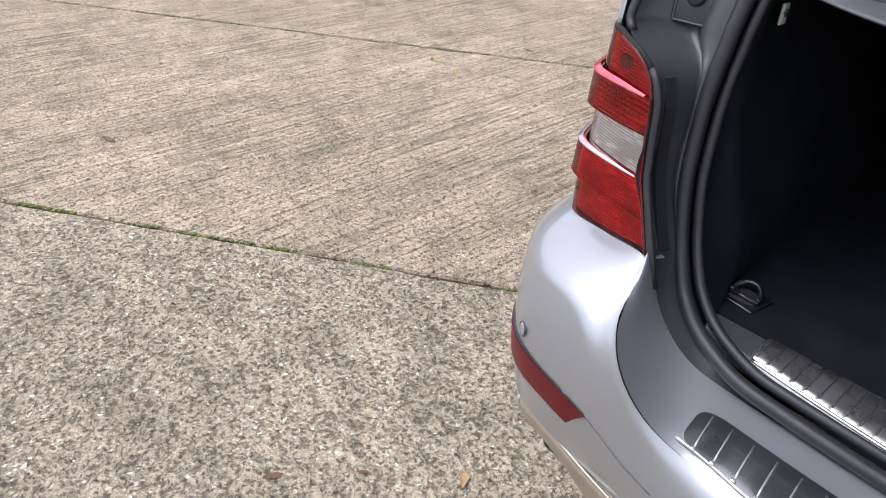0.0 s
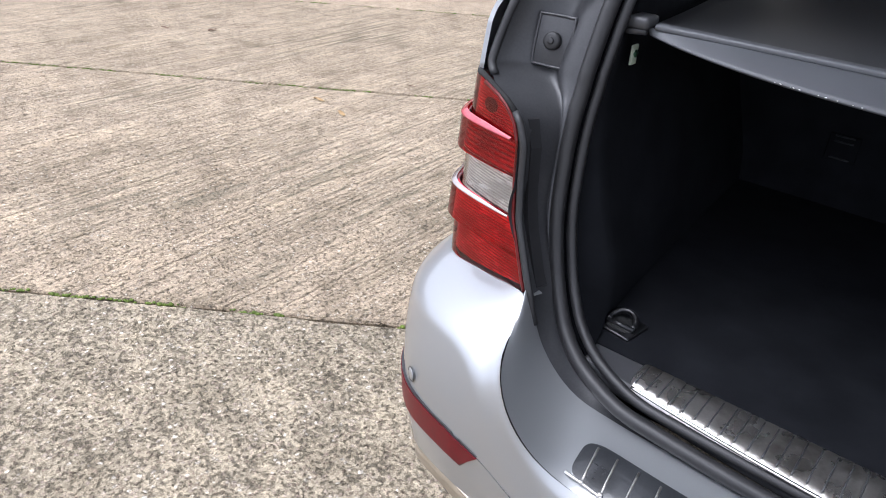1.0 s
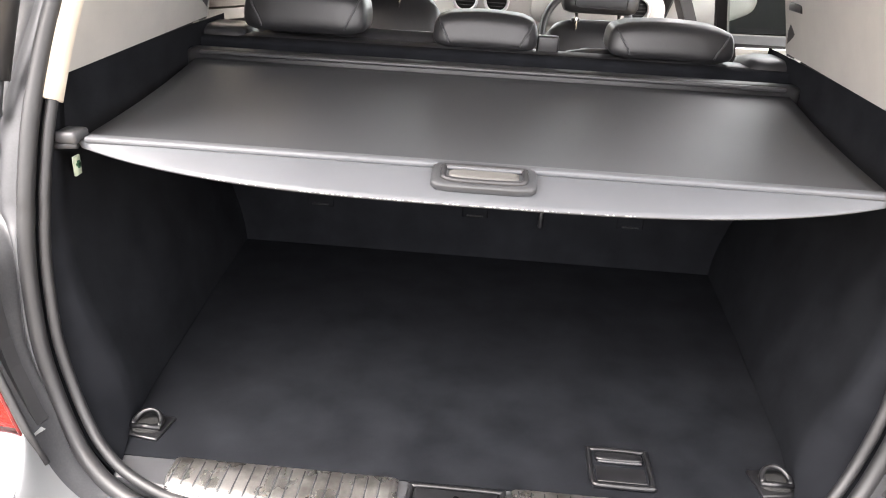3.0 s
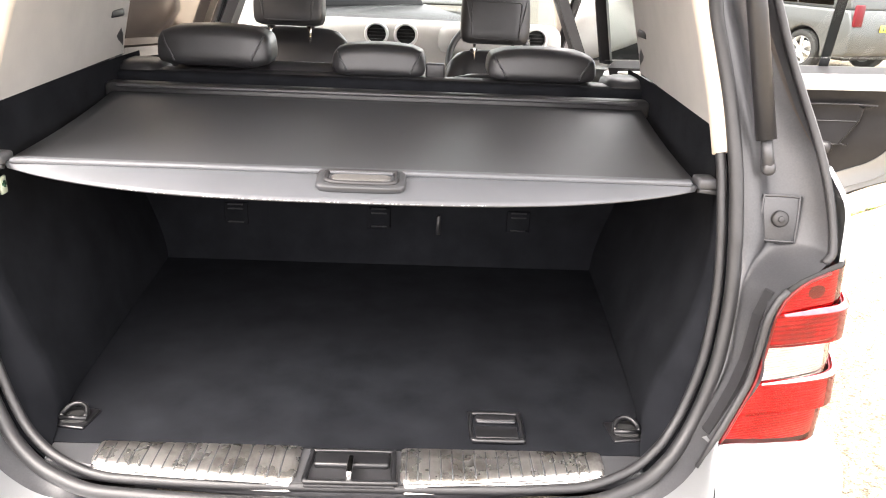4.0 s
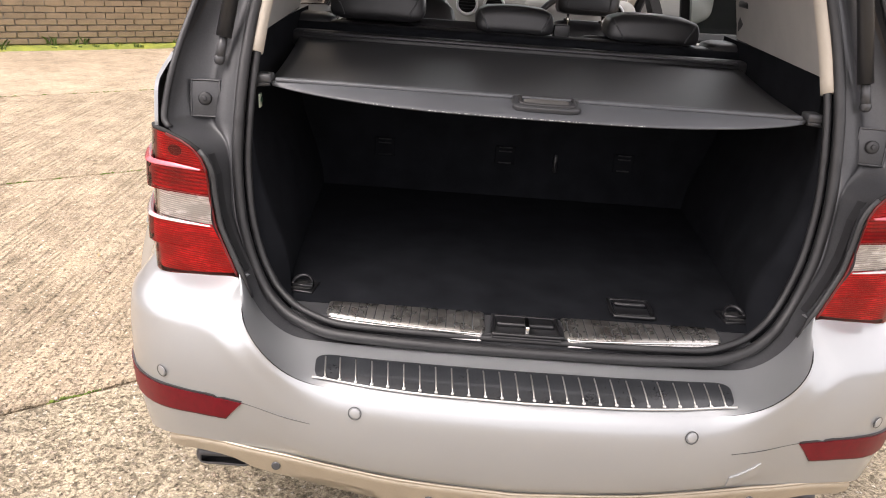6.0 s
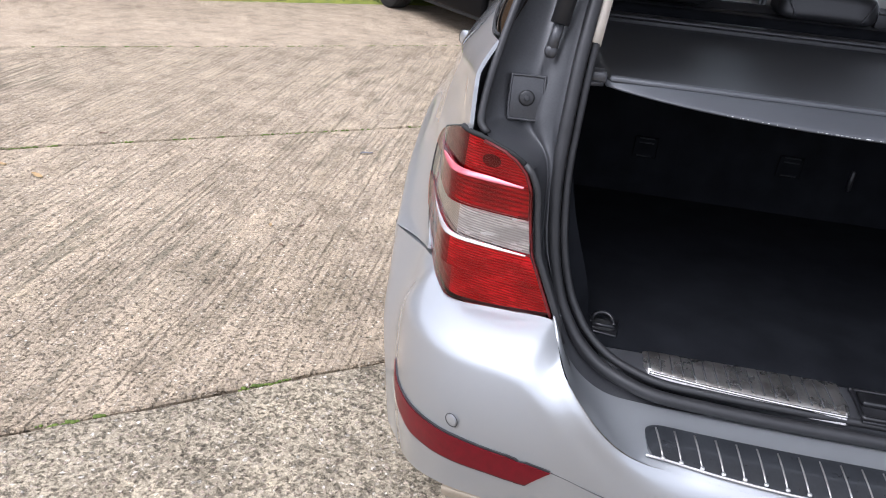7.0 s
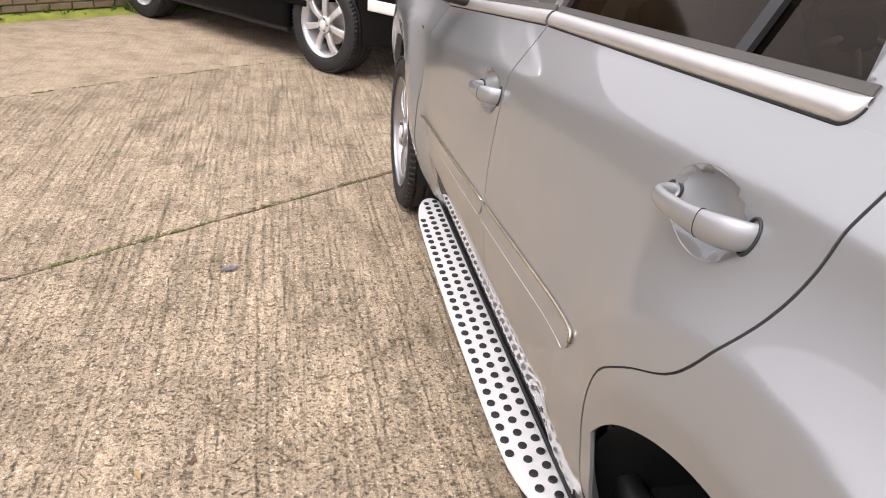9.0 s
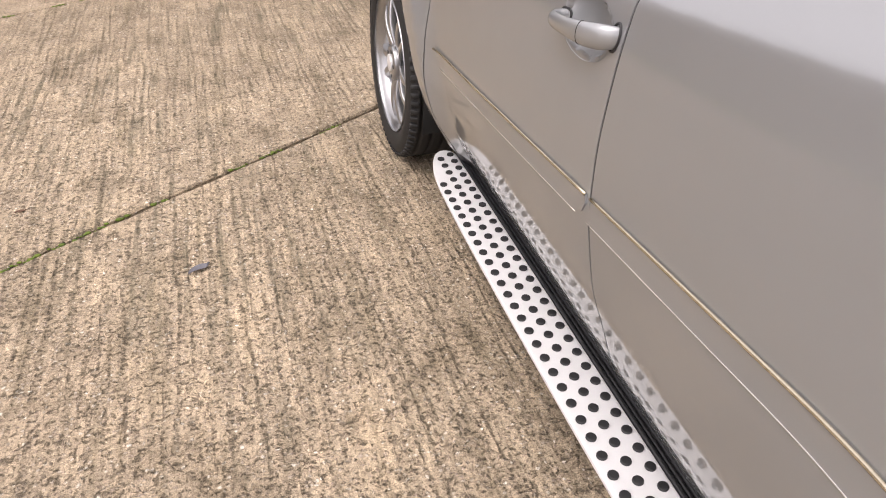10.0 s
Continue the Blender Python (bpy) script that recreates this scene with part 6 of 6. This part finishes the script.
# ---------------------------------------------------------------- wheels
def wheel(parent, at, s, spokes=5, twin=True, rim_r=.262, tyre_r=.372, width=.235, rim_mat="alloy"):
    w2 = width / 2
    prof = [(rim_r, -w2 + .030), (rim_r + .012, -w2 + .008), (rim_r + .04, -w2), (tyre_r - .045, -w2 - .002), (tyre_r - .018, -w2 + .010), (tyre_r - .006, -w2 + .028)]
    for k in range(4):
        a = -w2 + .045 + k * (width - .09) / 3
        prof += [(tyre_r, a - .016), (tyre_r, a - .005), (tyre_r - .008, a - .004), (tyre_r - .008, a + .004), (tyre_r, a + .005), (tyre_r, a + .016)]
    prof += [(tyre_r - .006, w2 - .028), (tyre_r - .018, w2 - .010), (tyre_r - .045, w2), (rim_r, w2 - .02)]
    wh = part("wheel", lathe([(rim_r + .006, -w2 + .004), (rim_r + .010, -w2 + .012), (rim_r - .004, -w2 + .022), (rim_r - .020, -w2 + .050), (rim_r - .030, 0), (rim_r - .024, w2 - .04), (rim_r + .004, w2 - .01)], 72), rim_mat, parent, "silver alloy wheel")
    tyre = part("tyre", lathe(prof, 96), "tyre", wh)
    bm = bmesh.new()
    for k in range(72):
        a = 2 * math.pi * k / 72
        for sg in (-1, 1):
            b = rbox((.034, .020, .012), .003, 1, Matrix.Rotation(a + (.02 * sg), 4, "X") @ pose(sg * (w2 - .020), 0, tyre_r - .009, 0, sg * 22, 0))
            me = bpy.data.meshes.new("t")
            b.to_mesh(me)
            b.free()
            bm.from_mesh(me)
            bpy.data.meshes.remove(me)
    tagged(part("tread_block", bm, "tyre", tyre), kind="stuff")
    for k in range(spokes):
        for sg in ((-1, 1) if twin else (0,)):
            a = 2 * math.pi * k / spokes

            def shape(co, sg=sg):
                r = co.z
                spread = (.020 + .085 * (r - .05) / .2) * sg if twin else 0.0
                wid = (.9 - .25 * (r - .05) / .2) if twin else (.75 + .5 * (r - .05) / .2)
                bow = -.030 - .022 * math.sin(math.pi * (r - .05) / .22)
                return Vector((co.x + bow - w2 * .36 + .02 * (r / .25), co.y * wid + spread, r))
            bm = bmesh.new()
            bmesh.ops.create_cube(bm, size=1.0)
            bmesh.ops.subdivide_edges(bm, edges=[e for e in bm.edges if abs(e.verts[0].co.z - e.verts[1].co.z) > .5], cuts=6)
            for v in bm.verts:
                v.co = Vector((v.co.x * .030, v.co.y * (.036 if twin else .050), .05 + (v.co.z + .5) * (rim_r - .062)))
            bmesh.ops.bevel(bm, geom=[e for e in bm.edges if abs(e.verts[0].co.z - e.verts[1].co.z) > .01], offset=.006, segments=2, profile=.5, affect="EDGES")
            for v in bm.verts:
                v.co = shape(v.co)
            bmesh.ops.transform(bm, matrix=Matrix.Rotation(a, 4, "X"), verts=bm.verts)
            part("spoke", bm, rim_mat, wh)
    part("hub", disc((-w2 * .36 - .038, 0, 0), (1, 0, 0), .068, .05, 32, .008), rim_mat, wh)
    part("centre_cap", disc((-w2 * .36 - .066, 0, 0), (1, 0, 0), .034, .008, 28, .002), "satin", wh)
    for k in range(5):
        a = 2 * math.pi * (k + .5) / 5
        part("wheel_bolt", disc((-w2 * .36 - .060, .050 * math.cos(a), .050 * math.sin(a)), (1, 0, 0), .0085, .012, 6), "jamb", wh)
    part("brake_disc", disc((.02, 0, 0), (1, 0, 0), .165, .03, 40, .003), "steel", wh)
    wh.matrix_basis = Matrix.Translation(at) @ (Matrix.Identity(4) if s < 0 else Matrix.Rotation(math.pi, 4, "Z"))
    return wh


for s in (-1, 1):
    wheel(car, (s * .812, REAR_AXLE[0], WHEEL_Z), s)
    wheel(car, (s * .812, FRONT_AXLE[0], WHEEL_Z), s)

# ---------------------------------------------------------------- running boards
BOARD_Z = .252
for s in (-1, 1):
    out_x, in_x = .948, .822
    rim_ = smooth_line([(in_x, 1.735, 0), (in_x + .006, 1.706, 0), (in_x + .026, 1.700, 0), (in_x + .058, 1.730, 0), (.908, 1.785, 0), (.930, 1.86, 0), (out_x - .006, 1.96, 0), (out_x, 2.2, 0), (out_x + .002, 2.6, 0), (out_x, 3.0, 0), (out_x - .006, 3.28, 0), (out_x - .020, 3.42, 0), (out_x - .046, 3.51, 0), (in_x + .050, 3.548, 0), (in_x + .018, 3.545, 0), (in_x, 3.515, 0)], 6)
    ol = [(s * p.x, p.y) for p in rim_]
    board = part("running_board", flat_sheet(ol, .014, Matrix.Translation((0, 0, BOARD_Z - .014)), .004), "satin", car, "perforated satin aluminium running board with rubber studs", False)
    for x_, w_, h_ in ((-.006, .010, .016), (-.019, .008, .012), (-.031, .012, .020)):
        part("rubber_ridge", rbox((w_, 1.80, h_), .003, 2, pose(s * (in_x + x_), 2.62, BOARD_Z - .004)), "rubber", board)
    part("board_channel", rbox((.075, 1.86, .02), .006, 2, pose(s * (in_x - .040), 2.62, BOARD_Z - .016)), "rubber", board)
    part("board_under", rbox((.10, 1.7, .04), .015, 2, pose(s * .865, 2.63, BOARD_Z - .040)), "plastic", board)
    for y in (1.95, 2.6, 3.25):
        part("bracket", rbox((.22, .05, .02), .004, 1, pose(s * .74, y, BOARD_Z - .05)), "plastic", board)
    stud = disc((0, 0, 0), (0, 0, 1), .0116, .007, 16, .002)
    me = bpy.data.meshes.new("rubber_stud")
    stud.to_mesh(me)
    stud.free()
    me.materials.append(M["rubber"])
    y = 1.745
    while y < 3.55:
        for i in range(3):
            x = in_x + .022 + i * .0405
            yy = y + (i % 2) * .0245
            lim = float(np.interp(yy, [1.70, 1.73, 1.785, 1.86, 1.96, 3.28, 3.42, 3.51, 3.55], [.82, .866, .894, .916, .930, .930, .916, .890, .83]))
            if x < lim:
                o = part("rubber_stud", me, "rubber", board)
                o.location = (s * x, yy, BOARD_Z + .002)
        y += .0490

# door mirror, nearside
mir = part("door_mirror", pillow((.22, .12, .17), 3.5, 16, pose(-1.03, 3.20, 1.235, 0, 0, 12)), "silver", car, "silver door mirror")
part("mirror_foot", rbox((.14, .06, .05), .018, 3, pose(-.90, 3.22, 1.155, 0, 12, 0)), "plastic", mir)
part("mirror_glass", pillow((.18, .01, .13), 5, 12, pose(-1.03, 3.142, 1.235, 0, 0, 12)), "chrome", mir)
# round badge dot and side repeater on the wing
part("wing_badge", rbox((.003, .030, .012), .002, 1, Matrix.Translation(side_l(3.62, .97) + Vector((-.002, 0, 0)))), "chrome", car)


# ---------------------------------------------------------------- other vehicles
def side_car(name, label, origin, turn, L, H, W, axles, r, mat, group=""):
    """A parked car as lower body, cabin, panes, lamps and wheels; x along it, its near side at -y."""
    c = thing(name, label, "car", group)
    h = W / 2
    def body(poly, y0, y1, bev=.03):
        bm = flat_sheet(poly, y1 - y0, Matrix.Translation((0, y1, 0)) @ Matrix.Rotation(radians(90), 4, "X"))
        bmesh.ops.recalc_face_normals(bm, faces=bm.faces)
        bmesh.ops.bevel(bm, geom=[e for e in bm.edges if len(e.link_faces) == 2 and e.calc_face_angle(0) > 1.2], offset=bev, segments=3, profile=.5, affect="EDGES")
        return bm
    low = [(0, .42), (.05, .34)]
    for a in axles:
        low += [(a - r - .06, .27)] + [(x, max(.27, z)) for x, z in arc((a, r), r + .055, 172, 8, 24)] + [(a + r + .06, .27)]
    low += [(L - .06, .34), (L, .45), (L - .02, .78), (L - .18, .98), (L - 1.15, 1.10), (.12, 1.06), (.02, .85)]
    part("lower_body", body(low, -h, h, .05), mat, c)
    cab = [(.14, 1.05), (.34, H - .10), (.6, H), (L - 2.4, H), (L - 1.75, H - .08), (L - 1.08, 1.08)]
    part("cabin", body(cab, -h + .10, h - .10, .05), mat, c)
    for s in (-1, 1):
        x = .52
        for w_ in (.75, .95, .85):
            if x + w_ < L - 1.3:
                part("pane", body([(x, 1.12), (x + .04, H - .14), (x + w_ - .10, H - .14), (x + w_ - .03, 1.12)], s * (h - .098) - .012, s * (h - .098) + .012, .004), "glass", c)
                x += w_
        part("side_strip", rbox((L - 2.2, .02, .05), .008, 2, pose(L / 2, s * (h + .004), .52)), mat, c)
        part("sill", rbox((axles[1] - axles[0] - 2 * r - .16, .06, .12), .02, 2, pose((axles[0] + axles[1]) / 2, s * (h - .05), .30)), "dark", c)
    part("underside", rbox((L - .5, W - .5, .2), .02, 1, pose(L / 2, 0, .34)), "dark", c)
    c.matrix_basis = Matrix.Translation(origin) @ Matrix.Rotation(turn, 4, "Z")
    for a in axles:
        for s in (-1, 1):
            wh = wheel(c, (0, 0, 0), -1, 7, False, r * .66, r, .23, "bright_alloy")
            wh.matrix_basis = pose(a, s * (h - .12), r, 0, 0, 90 if s < 0 else -90)
    return c, h, L


near, far = Vector((-1.20, 6.78, 0)), Vector((-2.94, 8.92, 0))
along = (near - far).normalized()
turn = math.atan2(along.y, along.x)
ax0, ax1, r_ = .95, .95 + (near - far).length, .385
side_n = Vector((along.y, -along.x, 0))
suv_origin = far - along * ax0 - side_n * (1.90 / 2 - .02)
suv, h_, L_ = side_car("parked_car", "black off-roader with bright seven-spoke wheels parked by the wall", suv_origin, turn, ax1 + .92, 1.82, 1.90, (ax0, ax1), r_, "black_paint")
part("headlamp", rbox((.20, .34, .16), .03, 3, pose(L_ - .11, -h_ + .18, .80)), "white_plastic", suv, "pale headlamp")
part("fog_lamp", rbox((.30, .03, .085), .012, 3, pose(L_ - .24, -h_ - .002, .62)), "white_plastic", suv, "pale wrap-round front lamp")
part("bumper_lip", rbox((.05, 1.8, .03), .01, 2, pose(L_ - .01, 0, .58)), "plastic", suv)

# grey van beyond the open door
est, h2, L2 = side_car("parked_car", "dark grey van parked across the yard", Vector((6.575, 12.54, 0)) - .95 * Vector((math.cos(radians(113)), math.sin(radians(113)), 0)) - .93 * Vector((math.cos(radians(203)), math.sin(radians(203)), 0)), radians(113), 4.8, 1.90, 1.86, (.95, 3.85), .345, "grey_paint")
part("tail_lamp", rbox((.06, .20, .34), .02, 2, pose(.02, h2 - .12, .98)), "reflector", est)
npl = part("number_plate", rbox((.012, .52, .11), .003, 1, pose(-.004, 0, .78)), "plate_yellow", est)
for k in range(6):
    part("plate_bar", rbox((.004, .045, .07), 0, 1, pose(-.011, -.19 + k * .075, .78)), "ink", npl)
# pale hatchback ahead of the car
hatch, h3, L3 = side_car("parked_car", "pale silver hatchback parked ahead across the yard", Vector((-1.4, 23.6, 0)), radians(4), 4.1, 1.48, 1.74, (.8, 3.3), .31, "silver")

# ---------------------------------------------------------------- white framed windows in the far wall
wall_turn = math.atan2(JOINT.y, JOINT.x)
for i, a in enumerate((-10.0, -4.0)):
    win = thing("window_%d" % (i + 1), "white framed window in the brick wall", "window", kind="structure")
    frame_ = [((1.3, .10, .07), (0, 0, -.6)), ((1.3, .10, .07), (0, 0, .6)), ((.07, .10, 1.27), (-.62, 0, 0)), ((.07, .10, 1.27), (.62, 0, 0)), ((.05, .09, 1.2), (0, 0, 0))]
    for size, at in frame_:
        part("window_frame", rbox(size, .008, 1, Matrix.Translation(at)), "white_plastic", win)
    for k in (-1, 1):
        part("pane", rbox((.56, .02, 1.13), 0, 1, pose(k * .31, .01, 0)), "glass", win)
    part("window_sill", rbox((1.45, .16, .06), .01, 1, pose(0, -.03, -.66)), "white_plastic", win)
    win.matrix_basis = Matrix.Translation(yard(a, 9.62, 1.62)) @ Matrix.Rotation(wall_turn, 4, "Z")

# ---------------------------------------------------------------- small litter on the concrete
def leaf(at, size, turn, mat, label):
    n_ = 9
    verts, faces = [], []
    for i in range(n_):
        t = i / (n_ - 1)
        w = math.sin(math.pi * t) ** .8 * .36
        for k in (-1, 0, 1):
            verts.append((size * (t - .5), size * w * k * .5 + size * .03 * math.sin(9 * t + k), size * (.05 + .10 * abs(k) * math.sin(3 * t + 1) + .05 * t)))
    for i in range(n_ - 1):
        for k in range(2):
            a = 3 * i + k
            faces.append((a, a + 3, a + 4, a + 1))
    ob = solo("fallen_leaf", mesh_of("fallen_leaf", verts, faces, mat), mat, label, "leaf", "leaves on the yard")
    ob.matrix_basis = Matrix.Translation((at[0], at[1], .001)) @ Matrix.Rotation(turn, 4, "Z")
    return ob


LEAVES = [(-3.44, .42, .075, .4, "leaf_brown"), (-1.29, -.01, .050, 1.2, "leaf_brown"), (-.98, .35, .060, 2.2, "leaf_tan"), (-3.45, 2.43, .085, .1, "leaf_tan"), (-1.16, .17, .03, .9, "leaf_brown"),
          (-5.25, 2.94, .10, 1.9, "leaf_brown"), (-5.53, 2.70, .07, .3, "leaf_brown"), (-3.18, 2.36, .085, -.3, "leaf_tan"), (-3.26, 3.08, .05, .8, "leaf_brown"), (-1.71, 3.39, .085, .7, "leaf_grey"),
          (-1.87, 2.23, .045, 2.0, "leaf_tan"), (-1.73, 2.27, .04, 1.3, "leaf_brown"), (-1.61, 1.67, .022, .2, "leaf_brown"), (-1.75, 2.05, .035, 2.6, "leaf_brown"), (-2.31, 3.90, .04, .5, "leaf_brown")]
for x, y, sz, tn, mt in LEAVES:
    leaf((x, y), sz, tn, mt, "curled brown dead leaf on the concrete" if mt == "leaf_brown" else "dry tan leaf on the concrete")

# bricks of the far wall: the lowest courses piece by piece, the rest as one mass
wall_turn = math.atan2(JOINT.y, JOINT.x)
shapes = [brick_mesh(.213, .064, .05), brick_mesh(.213, .064, .056)]
rng = random.Random(21)
bm = bmesh.new()
for row in range(42):
    for k in range(94):
        a = -15.95 + .2245 * k + (.112 if row % 2 else 0)
        m = Matrix.Translation(yard(a + .1, 9.655 + rng.uniform(-.004, .004), .04 + .0755 * row)) @ Matrix.Rotation(wall_turn, 4, "Z")
        if row < 4 and -9.5 < a < 5.0:
            ob = new("brick", shapes[rng.randrange(2)])
            ob.parent = wall_far
            ob.matrix_basis = m
        else:
            q = [bm.verts.new(m @ Vector((sx * .1065, sy * .026, sz * .032))) for sy in (-1, 1) for sz in (-1, 1) for sx in (-1, 1)]
            for f in ((0, 1, 3, 2), (0, 4, 5, 1), (2, 3, 7, 6), (0, 2, 6, 4), (1, 5, 7, 3)):
                bm.faces.new([q[i] for i in f])
tagged(part("brickwork", bm, "bark_wall", wall_far, "", False), kind="stuff")
